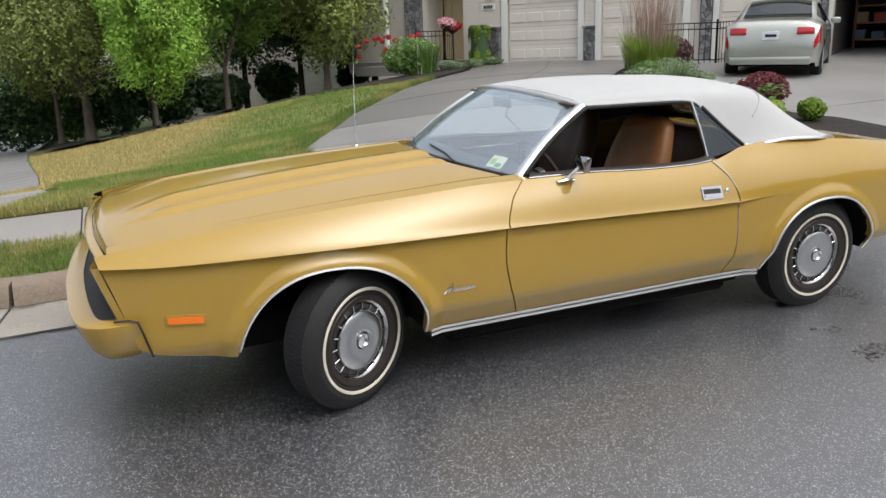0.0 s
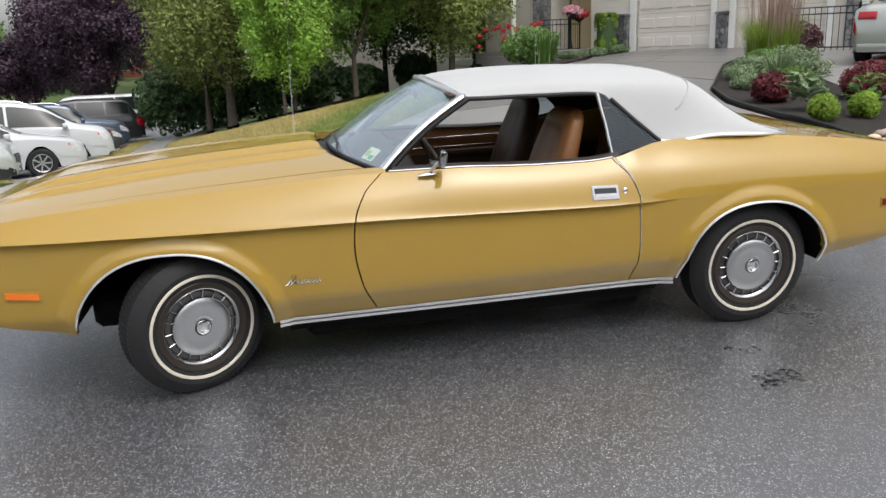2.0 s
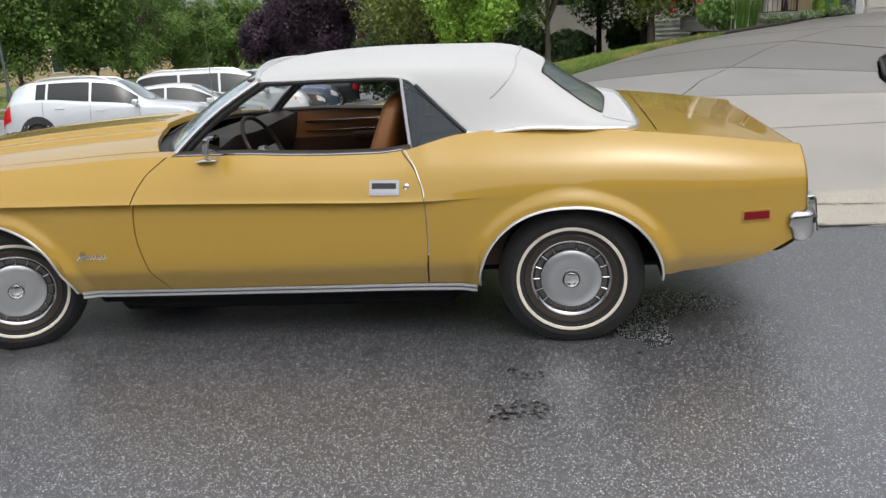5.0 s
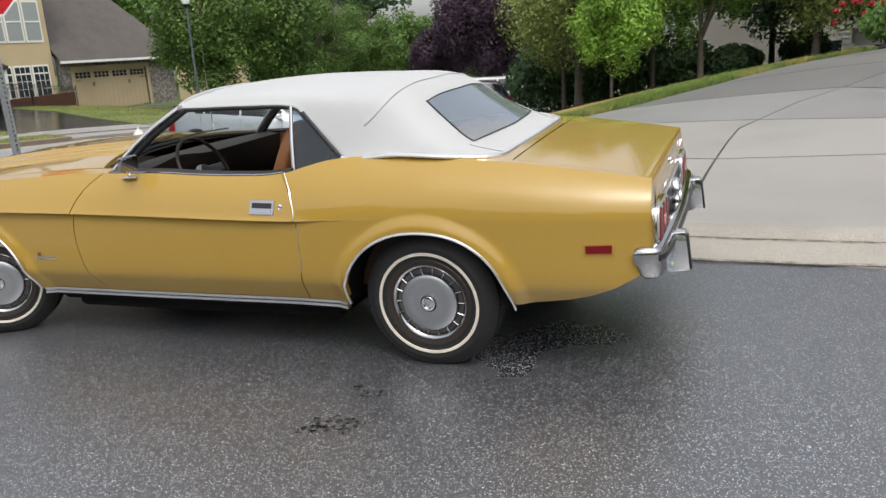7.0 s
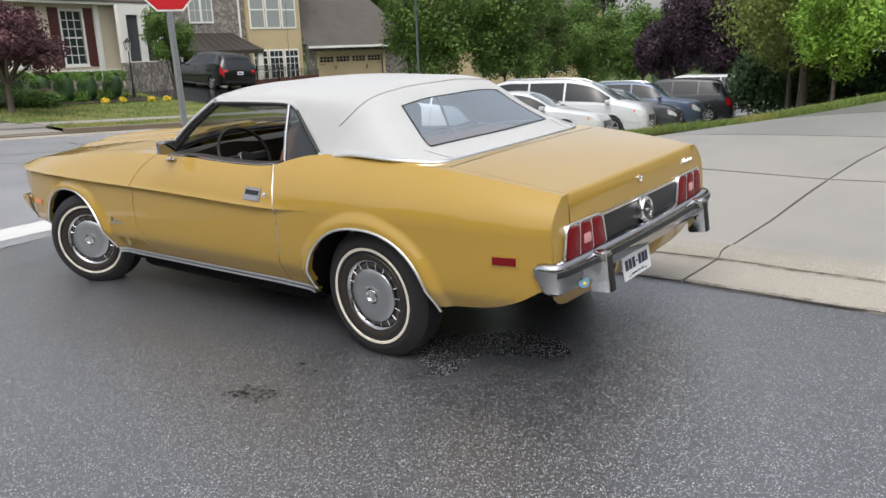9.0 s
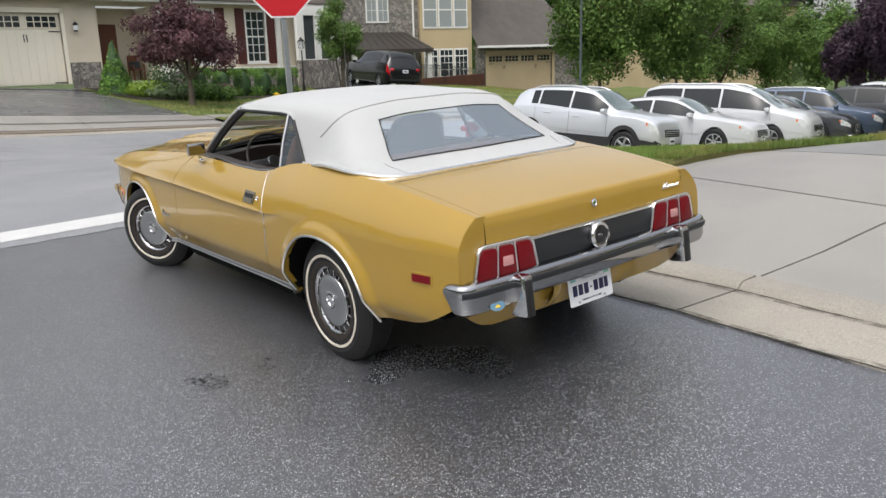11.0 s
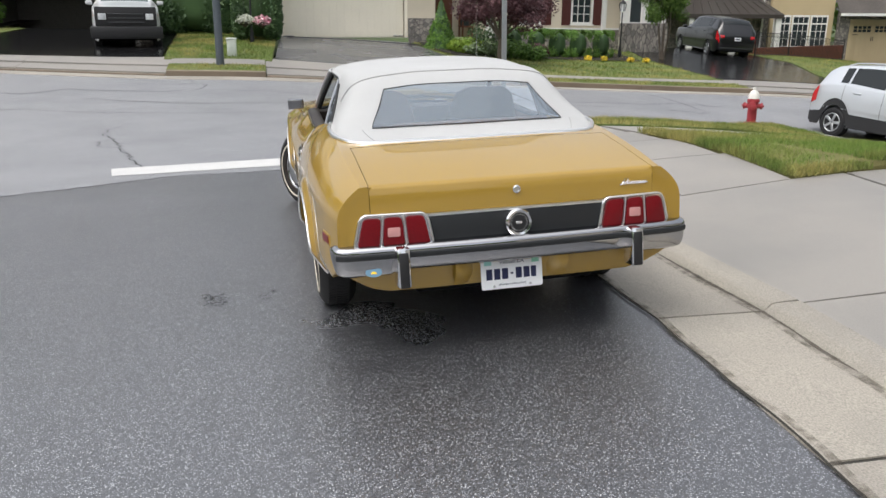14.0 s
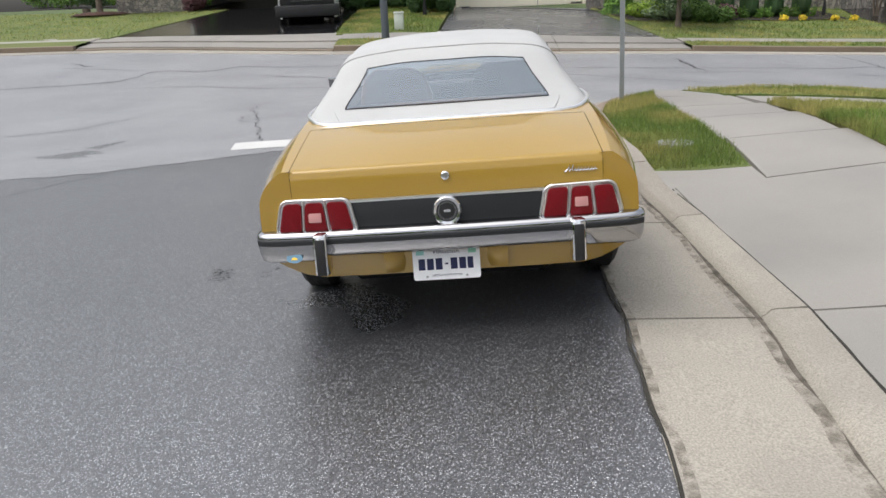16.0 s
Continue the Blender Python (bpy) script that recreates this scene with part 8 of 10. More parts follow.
def bar(bm, x0, z0, x1, z1, y0, y1, bevel=0.0):
    x0, x1 = min(x0, x1), max(x0, x1)
    box(bm, (x1 - x0, y1 - y0, z1 - z0), Matrix.Translation(((x0 + x1) / 2, (y0 + y1) / 2, (z0 + z1) / 2)), bevel)


def window(parent, x0, z0, x1, z1, cols=2, rows=2, glass="pane", sash=True, trim=0.09, sill=True):
    """A framed window in a wall's opening: casing, panes and glazing bars."""
    x0, x1 = min(x0, x1), max(x0, x1)
    bm = fresh()
    for q in ((x0 - trim, z0 - trim, x0, z1 + trim), (x1, z0 - trim, x1 + trim, z1 + trim), (x0, z1, x1, z1 + trim), (x0, z0 - trim, x1, z0)):
        bar(bm, *q, -0.03, 0.06)
    win = part("window", bm, M["white_trim"], parent, "white-framed window", smooth=False)
    if sill:
        bm = fresh()
        bar(bm, x0 - trim - 0.03, z0 - trim - 0.05, x1 + trim + 0.03, z0 - trim, -0.08, 0.05)
        part("sill", bm, M["white_trim"], win, smooth=False)
    bm = fresh()
    bar(bm, x0, z0, x1, z1, 0.07, 0.09)
    part("pane", bm, M[glass], win, smooth=False)
    bm = fresh()
    for i in range(1, cols):
        xx = lerp(x0, x1, i / cols)
        bar(bm, xx - 0.014, z0, xx + 0.014, z1, 0.045, 0.072)
    for j in range(1, rows):
        zz = lerp(z0, z1, j / rows)
        hw = 0.03 if sash and j * 2 == rows else 0.014
        bar(bm, x0, zz - hw, x1, zz + hw, 0.042, 0.072)
    if cols + rows > 2:
        part("glazing_grid", bm, M["white_trim"], win, smooth=False)
    return win


def panel_door(parent, x0, z0, x1, z1, cols, rows, material, label, y=0.12):
    """A sectional garage door with raised panels."""
    bm = fresh()
    bar(bm, x0, z0, x1, z1, y, y + 0.05)
    d = part("garage_door", bm, material, parent, label, smooth=False)
    cw, rh = (x1 - x0) / cols, (z1 - z0) / rows
    for j in range(rows):
        for i in range(cols):
            bm = fresh()
            bar(bm, x0 + i * cw + cw * 0.10, z0 + j * rh + rh * 0.24, x0 + (i + 1) * cw - cw * 0.10, z0 + (j + 1) * rh - rh * 0.24, y - 0.025, y, 0.012)
            part("panel", bm, material, d, smooth=False)
        if j:
            bm = fresh()
            bar(bm, x0, z0 + j * rh - 0.006, x1, z0 + j * rh + 0.006, y - 0.002, y + 0.01)
            part("section_joint", bm, M["tan"], d, smooth=False)
    return d


def carriage_door(parent, x0, z0, x1, z1, material, label, y=0.15):
    """A plank carriage-style garage door: small panes along the top, black handles and hinges."""
    x0, x1 = min(x0, x1), max(x0, x1)
    bm = fresh()
    bar(bm, x0, z0, x1, z1, y, y + 0.05)
    d = part("garage_door", bm, material, parent, label, smooth=False)
    n = 16
    for i in range(n):
        bm = fresh()
        a, b = lerp(x0, x1, i / n), lerp(x0, x1, (i + 1) / n)
        bar(bm, a + 0.008, z0 + 0.02, b - 0.008, z0 + (z1 - z0) * 0.74, y - 0.015, y, 0.004)
        part("plank", bm, material, d, smooth=False)
    for i in range(4):
        a, b = lerp(x0, x1, i / 4) + 0.10, lerp(x0, x1, (i + 1) / 4) - 0.10
        za, zb_ = z0 + (z1 - z0) * 0.80, z1 - 0.10
        bm = fresh()
        bar(bm, a, za, b, zb_, y - 0.006, y + 0.01)
        w = part("pane", bm, M["pane"], d, smooth=False)
        bm = fresh()
        for q in range(5):
            xx = lerp(a, b, q / 4)
            bar(bm, xx - 0.016, za - 0.02, xx + 0.016, zb_ + 0.02, y - 0.03, y - 0.004)
        for q in range(3):
            zz = lerp(za, zb_, q / 2)
            bar(bm, a, zz - 0.014, b, zz + 0.014, y - 0.028, y - 0.004)
        part("glazing_grid", bm, material, w, smooth=False)
    for xx in (lerp(x0, x1, 0.25), lerp(x0, x1, 0.75)):
        for o in (-0.05, 0.05):
            bm = fresh()
            bar(bm, xx + o - 0.014, z0 + (z1 - z0) * 0.60, xx + o + 0.014, z0 + (z1 - z0) * 0.70, y - 0.05, y - 0.016, 0.005)
            part("handle", bm, M["iron"], d, smooth=False)
    for xx, s in ((x0, 1), (x1, -1)):
        for zz in (z0 + 0.06, z0 + (z1 - z0) * 0.745):
            bm = fresh()
            bar(bm, min(xx, xx + s * 0.42), zz - 0.016, max(xx, xx + s * 0.42), zz + 0.016, y - 0.035, y - 0.014)
            part("hinge", bm, M["iron"], d, smooth=False)
    return d


def facing(p, q, z):
    """A house frame whose x runs from p to q along the front and whose -y looks out."""
    d = (Vector(q) - Vector(p)).normalized()
    return Matrix.Translation((p[0], p[1], z)) @ Matrix.Rotation(math.atan2(d.y, d.x), 4, "Z")


def lantern(parent, x, z, y=-0.02):
    bm = fresh()
    cyl(bm, 0.07, 0.09, 0.26, Matrix.Translation((x, y - 0.12, z)), 8)
    lamp_ob = part("wall_lantern", bm, M["iron"], parent, "black wall lantern", smooth=False)
    bm = fresh()
    cyl(bm, 0.055, 0.072, 0.20, Matrix.Translation((x, y - 0.12, z)) @ Matrix.Diagonal((1.1, 1.1, 0.8, 1)), 8)
    cyl(bm, 0.11, 0.01, 0.10, Matrix.Translation((x, y - 0.12, z + 0.17)), 8)
    bar(bm, x - 0.03, z - 0.10, x + 0.03, z + 0.14, y - 0.03, y)
    part("cap", bm, M["iron"], lamp_ob, smooth=False)
    bm = fresh()
    cyl(bm, 0.076, 0.092, 0.16, Matrix.Translation((x, y - 0.12, z)), 8)
    part("pane", bm, M["lamp_globe"], lamp_ob, smooth=False)


def laps(parent, x0, z0, x1, z1, pitch=0.11):
    """Overlapping siding boards on a wall's face."""
    n = int((z1 - z0) / pitch)
    for k in range(n):
        bm = fresh()
        a, b = z0 + k * pitch, z0 + (k + 1) * pitch
        vs = [bm.verts.new(p) for p in ((x0, -0.028, a), (x1, -0.028, a), (x1, -0.008, b), (x0, -0.008, b), (x0, 0, a), (x1, 0, a))]
        bm.faces.new(vs[:4])
        bm.faces.new((vs[4], vs[5], vs[1], vs[0]))
        part("siding_board", bm, M["siding"], parent, smooth=False)


# house A, at the head of the driveway: siding, grey stone, two panelled garage doors and a third beside the sedan
ZA = 1.10
# x runs along the front; door one starts at x = 6.0
dirA = Vector((0.56, -0.83)).normalized()
startA = Vector((10.89, 18.12)) - dirA * 6.0
house_a = thing("house", "cream-sided house with grey stone piers and panelled garage doors", "house", facing(startA, startA + dirA, ZA + 0.02))
wall("wall", 22.0, 6.5, 0.3, [(2.9, 0.0, 4.4, 2.6), (6.0, 0.0, 8.35, 2.15), (9.05, 0.0, 11.4, 2.15), (12.35, 0.0, 14.7, 2.15), (15.1, 0.0, 18.4, 2.15)], M["siding"], house_a)
laps(house_a, 5.0, 1.1, 5.75, 3.2)
laps(house_a, 8.55, 0.95, 8.85, 3.2)
laps(house_a, 11.62, 0.9, 11.85, 3.2)
panel_door(house_a, 6.0, 0.0, 8.35, 2.15, 4, 4, M["door_white"], "warm white garage door with short raised panels")
panel_door(house_a, 9.05, 0.0, 11.4, 2.15, 4, 4, M["door_white"], "warm white garage door with short raised panels")
panel_door(house_a, 12.35, 0.0, 14.7, 2.15, 4, 4, M["door_white"], "warm white garage door with short raised panels")
for a, b in ((5.80, 6.0), (8.35, 8.52), (8.88, 9.05), (11.4, 11.6), (12.2, 12.35), (14.7, 14.8), (15.0, 15.1)):
    bm = fresh()
    bar(bm, a, 0.0, b, 2.35, -0.05, 0.14)
    part("door_jamb", bm, M["white_trim"], house_a, smooth=False)
for a, b, zt in ((5.0, 5.78, 1.05), (8.55, 8.86, 0.95), (11.88, 12.18, 3.0), (14.82, 14.98, 3.0), (2.2, 2.85, 3.4)):
    bm = fresh()
    bar(bm, a, -0.3, b, zt, -0.14, 0.02, 0.02)
    pier = part("stone_pier", bm, M["stone_grey"], house_a, "grey stone pier", smooth=False)
    bm = fresh()
    bar(bm, a - 0.03, zt, b + 0.03, zt + 0.06, -0.17, 0.02)
    part("cap_stone", bm, M["stone_grey"], pier, smooth=False)
bm = fresh()
bar(bm, 2.9, 0.0, 4.4, 2.6, 0.9, 1.0)
part("front_door", bm, M["tan"], house_a, "tan front door in a recess", smooth=False)
bm = fresh()
bar(bm, 4.05, 0.2, 4.25, 2.4, 0.86, 0.9)
part("sidelight", bm, M["pane"], house_a, smooth=False)
for yy in (2.88, 4.4):
    bm = fresh()
    bar(bm, yy - 0.02, 0.0, yy + 0.02, 2.6, 0.3, 0.95)
    part("recess_wall", bm, M["siding"], house_a, smooth=False)
bm = fresh()
cyl(bm, 0.10, 0.09, 3.4, Matrix.Translation((2.0, -0.9, 1.7)), 20)
cyl(bm, 0.15, 0.15, 0.12, Matrix.Translation((2.0, -0.9, 0.2)), 20)
part("porch_column", bm, M["white_trim"], house_a, "white porch column")
bm = fresh()
bar(bm, 0.6, -0.25, 4.6, 0.14, -1.2, 0.9, 0.01)
part("porch_slab", bm, M["concrete"], house_a, smooth=False)
bm = fresh()
bar(bm, 1.2, -0.3, 4.4, 0.0, -1.6, -1.2, 0.01)
part("porch_step", bm, M["concrete"], house_a, smooth=False)
bm = fresh()
bar(bm, 5.12, 1.62, 5.58, 1.80, -0.055, -0.03, 0.005)
plq = part("house_plaque", bm, M["white_trim"], house_a, "white oval plaque with dark bars", smooth=False)
for q in range(5):
    bm = fresh()
    bar(bm, 5.19 + q * 0.066, 1.66, 5.235 + q * 0.066, 1.76, -0.062, -0.054)
    part("plaque_bar", bm, M["iron"], plq, smooth=False)
lantern(house_a, 5.42, 2.05)
# the open bay: shelves and boxes in a dark garage
bm = fresh()
for q in ((15.1, -0.02, 18.4, 0.0, 0.3, 6.0), (15.05, 0, 15.1, 2.4, 0.3, 6.0), (18.4, 0, 18.45, 2.4, 0.3, 6.0), (15.1, 0, 18.4, 2.4, 6.0, 6.05), (15.1, 2.4, 18.4, 2.45, 0.3, 6.0)):
    bar(bm, q[0], q[1], q[2], q[3], q[4], q[5])
part("garage_room", bm, mat("garage_grey", (0.10, 0.09, 0.08), 0.9), house_a, smooth=False)
shelf = thing("garage_shelf", "wooden shelving with boxes in the open garage", "shelf", house_a.matrix_world @ Matrix.Translation((16.6, 3.2, 0.02)))
for zz in (0.35, 0.8, 1.25):
    bm = fresh()
    bar(bm, -1.3, zz, 1.3, zz + 0.04, -0.3, 0.3)
    part("board", bm, mat("pine", (0.32, 0.14, 0.06), 0.6, grain=0.3, grain_scale=10), shelf, smooth=False)
for xx in (-1.28, -0.4, 0.4, 1.28):
    bm = fresh()
    bar(bm, xx - 0.03, 0.0, xx + 0.03, 1.8, -0.3, 0.3)
    part("upright", bm, M["wood_door"], shelf, smooth=False)
rb = random.Random(8)
for k in range(12):
    c = rb.choice(((0.35, 0.25, 0.15), (0.1, 0.13, 0.2), (0.5, 0.48, 0.45), (0.3, 0.05, 0.04), (0.08, 0.08, 0.08)))
    bx_ = thing("storage_box", "small storage box on the garage shelf", "box", shelf.matrix_world @ Matrix.Translation((-1.15 + (k % 6) * 0.42 + rb.uniform(-0.05, 0.05), -0.05, (0.39, 0.84)[k // 6])))
    bm = fresh()
    bar(bm, -0.15, 0.0, 0.15, rb.uniform(0.18, 0.36), -0.14, 0.14, 0.01)
    part("carton", bm, mat("carton", c, 0.7), bx_, smooth=False)
# upper storey and roof, out of view but casting their reflections
bm = fresh()
vs = [bm.verts.new(p) for p in ((-0.4, -0.5, 6.4), (22.4, -0.5, 6.4), (22.4, 8.5, 6.4), (-0.4, 8.5, 6.4), (-0.4, 4, 9.4), (22.4, 4, 9.4))]
for f in ((0, 1, 5, 4), (3, 4, 5, 2), (0, 4, 3), (1, 2, 5), (0, 3, 2, 1)):
    bm.faces.new([vs[i] for i in f])
part("roof", bm, M["roof"], house_a, smooth=False)
for a, b, c, d in ((0, 0.3, 0.3, 8), (21.7, 22, 0.3, 8), (0, 22, 8, 8.3)):
    bm = fresh()
    bar(bm, a, 0, b, 6.5, c, d)
    part("side_wall", bm, M["siding"], house_a, smooth=False)

# house B, across the street: cream garage, porch, shuttered windows over a stone base
ZB = 0.94
pB, qB = Vector((-24.83, 4.37)), Vector((-23.85, -0.21))
dB = Vector((-0.13, 0.99)).normalized()
startB = Vector((-23.9, -1.4))
house_b = thing("house", "cream stucco house with maroon shutters and a plank garage door", "house", facing(startB, startB + dB * 18.0, ZB))
sB = lambda s: s
wall("wall", 18.0, 6.0, 0.3, [(sB(6.0), 0.0, sB(1.2), 2.45), (sB(9.4), 0.0, sB(7.3), 2.75), (sB(14.45), 0.64, sB(13.55), 2.64), (sB(12.0), 0.64, sB(11.1), 2.64)], M["stucco"], house_b)
carriage_door(house_b, sB(6.0), 0.0, sB(1.2), 2.45, M["door_cream"], "cream plank garage door with small panes along its top")
bm = fresh()
for q in ((sB(6.12), 0, sB(6.0), 2.6), (sB(1.2), 0, sB(1.08), 2.6), (sB(6.12), 2.45, sB(1.08), 2.62)):
    bar(bm, *q, -0.03, 0.16)
part("door_casing", bm, M["door_cream"], house_b, smooth=False)
lantern(house_b, sB(6.45), 1.95)
lantern(house_b, sB(0.75), 1.95)
for s0 in (11.1, 13.55):
    w = window(house_b, sB(s0 + 0.9), 0.64, sB(s0), 2.64, 3, 6)
    for a in (s0 - 0.52, s0 + 1.0):
        bm = fresh()
        bar(bm, sB(a + 0.42), 0.51, sB(a), 2.77, -0.05, -0.004)
        sh = part("shutter", bm, M["shutter"], house_b, "maroon louvred shutter", smooth=False)
        for zz in np.linspace(0.6, 2.64, 18):
            bm = fresh()
            bar(bm, sB(a + 0.36), zz, sB(a + 0.06), zz + 0.06, -0.062, -0.05)
            part("slat", bm, M["shutter"], sh, smooth=False)
for q in ((sB(18.0), -1.6, sB(9.9), 0.32), (sB(7.2), -0.5, sB(6.15), 0.75)):
    bm = fresh()
    bar(bm, *q, -0.10, -0.002)
    part("stone_base", bm, M["stone"], house_b, "field-stone base course", smooth=False)
bm = fresh()
bar(bm, sB(18.0), 0.32, sB(9.9), 0.40, -0.13, -0.002)
part("water_table", bm, M["white_trim"], house_b, smooth=False)
bm = fresh()
bar(bm, sB(9.4), 0.0, sB(7.3), 2.75, 1.4, 1.5)
part("porch_wall", bm, M["stucco"], house_b, smooth=False)
bm = fresh()
bar(bm, sB(8.55), 0.05, sB(7.55), 2.15, 1.34, 1.41)
part("front_door", bm, M["wood_door"], house_b, "stained wooden front door", smooth=False)
for a in (7.30, 9.4):
    bm = fresh()
    bar(bm, sB(a) - 0.02, 0, sB(a) + 0.02, 2.75, 0.3, 1.45)
    part("recess_wall", bm, M["stucco"], house_b, smooth=False)
for a in (9.62,):
    bm = fresh()
    bar(bm, sB(a) - 0.13, 0, sB(a) + 0.13, 2.8, -0.30, -0.04, 0.01)
    part("porch_post", bm, M["white_trim"], house_b, "white porch post", smooth=False)
chair = thing("porch_chair", "dark wooden porch chair with a blue cushion", "chair", house_b.matrix_world @ Matrix.Translation((sB(8.95), 0.75, 0.02)))
for nm, q, mt in (("seat", (-0.25, 0.38, 0.25, 0.44, -0.22, 0.25), "wood_door"), ("backrest", (-0.25, 0.44, 0.25, 0.95, 0.22, 0.26), "wood_door"), ("cushion", (-0.2, 0.44, 0.2, 0.72, 0.12, 0.21), "pane")):
    bm = fresh()
    bar(bm, q[0], q[1], q[2], q[3], q[4], q[5], 0.01)
    part(nm, bm, M[mt], chair, smooth=False)
for xx in (-0.22, 0.22):
    for yy in (-0.18, 0.22):
        bm = fresh()
        bar(bm, xx - 0.025, 0, xx + 0.025, 0.6 if yy < 0 else 0.5, yy - 0.025, yy + 0.025)
        part("leg", bm, M["wood_door"], chair, smooth=False)
bm = fresh()
bar(bm, -0.3, 2.9, 18.3, 3.05, -0.55, 0.3)
part("gutter", bm, M["white_trim"], house_b, smooth=False)
bm = fresh()
vs = [bm.verts.new(p) for p in ((-0.5, -0.6, 3.06), (18.5, -0.6, 3.06), (18.5, 5.0, 6.6), (-0.5, 5.0, 6.6), (-0.5, -0.6, 2.98), (18.5, -0.6, 2.98))]
bm.faces.new(vs[:4])
bm.faces.new((vs[4], vs[5], vs[1], vs[0]))
part("roof", bm, M["roof"], house_b, smooth=False)
bm = fresh()
bar(bm, sB(15.15), -1.0, sB(14.95), 2.9, -0.16, -0.04)
part("downpipe", bm, M["white_trim"], house_b, smooth=False)
# glazed porch bay with a stone foot at the corner
bay_m = house_b.matrix_world @ Matrix.Translation((15.5, -0.9, -0.1))
wall("bay_wall", 2.2, 3.0, 0.2, [(0.35, 0.75, 0.95, 2.6), (1.25, 0.75, 1.85, 2.6)], M["white_trim"], house_b).matrix_local = Matrix.Translation((15.5, -0.9, -0.1))
bay = wall("bay_foot", 2.3, 0.7, 0.25, [], M["stone"], house_b)
bay.matrix_local = Matrix.Translation((15.45, -0.98, -1.0))
bay.scale = (1, 1, 2.3)
for a in (0.35, 1.25):
    bm = fresh()
    bar(bm, 15.5 + a, 0.65, 15.5 + a + 0.6, 2.5, -0.80, -0.78)
    part("pane", bm, M["pane"], house_b, smooth=False)

# house C, further along: field stone, a tan bay of windows, shingled roof over a carriage garage
ZC = -0.72
dC = Vector((0.2, 0.98)).normalized()
pC = Vector((-32.37, 31.47))
startC = pC - dC * 11.0
house_c = thing("house", "field-stone house with a tan window bay and a shingled garage roof", "house", facing(startC, startC + dC * 20.0, ZC))
sC = lambda s: s
bm = fresh()
bar(bm, sC(9.85), -0.2, sC(6.3), 8.4, -0.25, -0.003)
bayc = part("window_bay", bm, M["tan"], house_c, "tan rendered window bay", smooth=False)
for i in range(3):
    x0 = 6.55 + i * 1.05
    holder = house_c
    bm = fresh()
    bar(bm, x0 - 0.08, 3.95, x0 + 0.90, 6.15, -0.29, -0.252)
    fr = part("window", bm, M["white_trim"], house_c, "white-framed window", smooth=False)
    bm = fresh()
    bar(bm, x0, 4.05, x0 + 0.82, 6.05, -0.30, -0.291)
    part("pane", bm, M["blind"], fr, smooth=False)
    bm = fresh()
    bar(bm, x0, 5.0, x0 + 0.82, 5.08, -0.32, -0.30)
    part("sash_bar", bm, M["white_trim"], fr, smooth=False)
    bm = fresh()
    bar(bm, x0 - 0.08, 0.15, x0 + 0.90, 2.75, -0.29, -0.252)
    fr = part("window", bm, M["white_trim"], house_c, "white-framed tall window", smooth=False)
    bm = fresh()
    bar(bm, x0, 0.25, x0 + 0.82, 2.65, -0.30, -0.291)
    part("pane", bm, M["pane"], fr, smooth=False)
    bm = fresh()
    for q in (0.27, 0.55):
        bar(bm, x0 + q - 0.012, 0.25, x0 + q + 0.012, 2.65, -0.32, -0.30)
    for q in np.linspace(0.65, 2.3, 5):
        bar(bm, x0, q - 0.012, x0 + 0.82, q + 0.012, -0.32, -0.30)
    bar(bm, x0, 2.25, x0 + 0.82, 2.33, -0.325, -0.30)
    part("glazing_grid", bm, M["white_trim"], fr, smooth=False)
for x0, z0 in ((2.95, 4.4),):
    for i in range(2):
        bm = fresh()
        bar(bm, x0 + i * 0.72 - 0.07, z0 - 0.1, x0 + i * 0.72 + 0.66, z0 + 2.0, -0.06, -0.004)
        fr = part("window", bm, M["white_trim"], house_c, "white-framed window", smooth=False)
        bm = fresh()
        bar(bm, x0 + i * 0.72, z0, x0 + i * 0.72 + 0.58, z0 + 1.9, -0.07, -0.061)
        part("pane", bm, M["blind"], fr, smooth=False)
        bm = fresh()
        bar(bm, x0 + i * 0.72 + 0.28, z0, x0 + i * 0.72 + 0.30, z0 + 1.9, -0.085, -0.07)
        for q in (0.6, 1.2):
            bar(bm, x0 + i * 0.72, z0 + q, x0 + i * 0.72 + 0.58, z0 + q + 0.025, -0.085, -0.07)
        part("glazing_grid", bm, M["white_trim"], fr, smooth=False)
bm = fresh()
bar(bm, sC(9.5) - 0.1, -0.2, sC(0.0), 8.6, 0.31, 6.0)
part("rear_block", bm, M["stone"], house_c, smooth=False)
wall("front_wall", 10.0, 8.6, 0.3, [], M["stone"], house_c).matrix_local = Matrix.Translation((-0.1, -0.001, 0))
bm = fresh()
tube(bm, [(sC(5.9), -0.12, 0.0), (sC(5.9), -0.12, 7.8)], 0.06, 8)
part("downpipe", bm, M["white_trim"], house_c)
# porch roof of dark metal on posts
bm = fresh()
vs = [bm.verts.new(p) for p in ((sC(6.1), -2.4, 2.75), (sC(-0.6), -2.4, 2.75), (sC(0.6), 0.0, 3.75), (sC(5.4), 0.0, 3.75), (sC(6.1), 0.0, 2.9), (sC(-0.6), 0, 2.9), (sC(6.1), -2.4, 2.55), (sC(-0.6), -2.4, 2.55))]
for f in ((0, 1, 2, 3), (0, 3, 4), (1, 5, 2), (6, 7, 1, 0)):
    bm.faces.new([vs[i] for i in f])
porch_roof = part("porch_roof", bm, M["roof_metal"], house_c, "dark standing-seam porch roof", smooth=False)
for q in np.linspace(0.05, 0.95, 13):
    bm = fresh()
    a, b = Vector((lerp(sC(6.1), sC(-0.6), q), -2.4, 2.77)), Vector((lerp(sC(5.4), sC(0.6), q), 0.0, 3.77))
    tube(bm, [a, b], 0.02, 4)
    part("standing_seam", bm, M["roof_metal"], porch_roof)
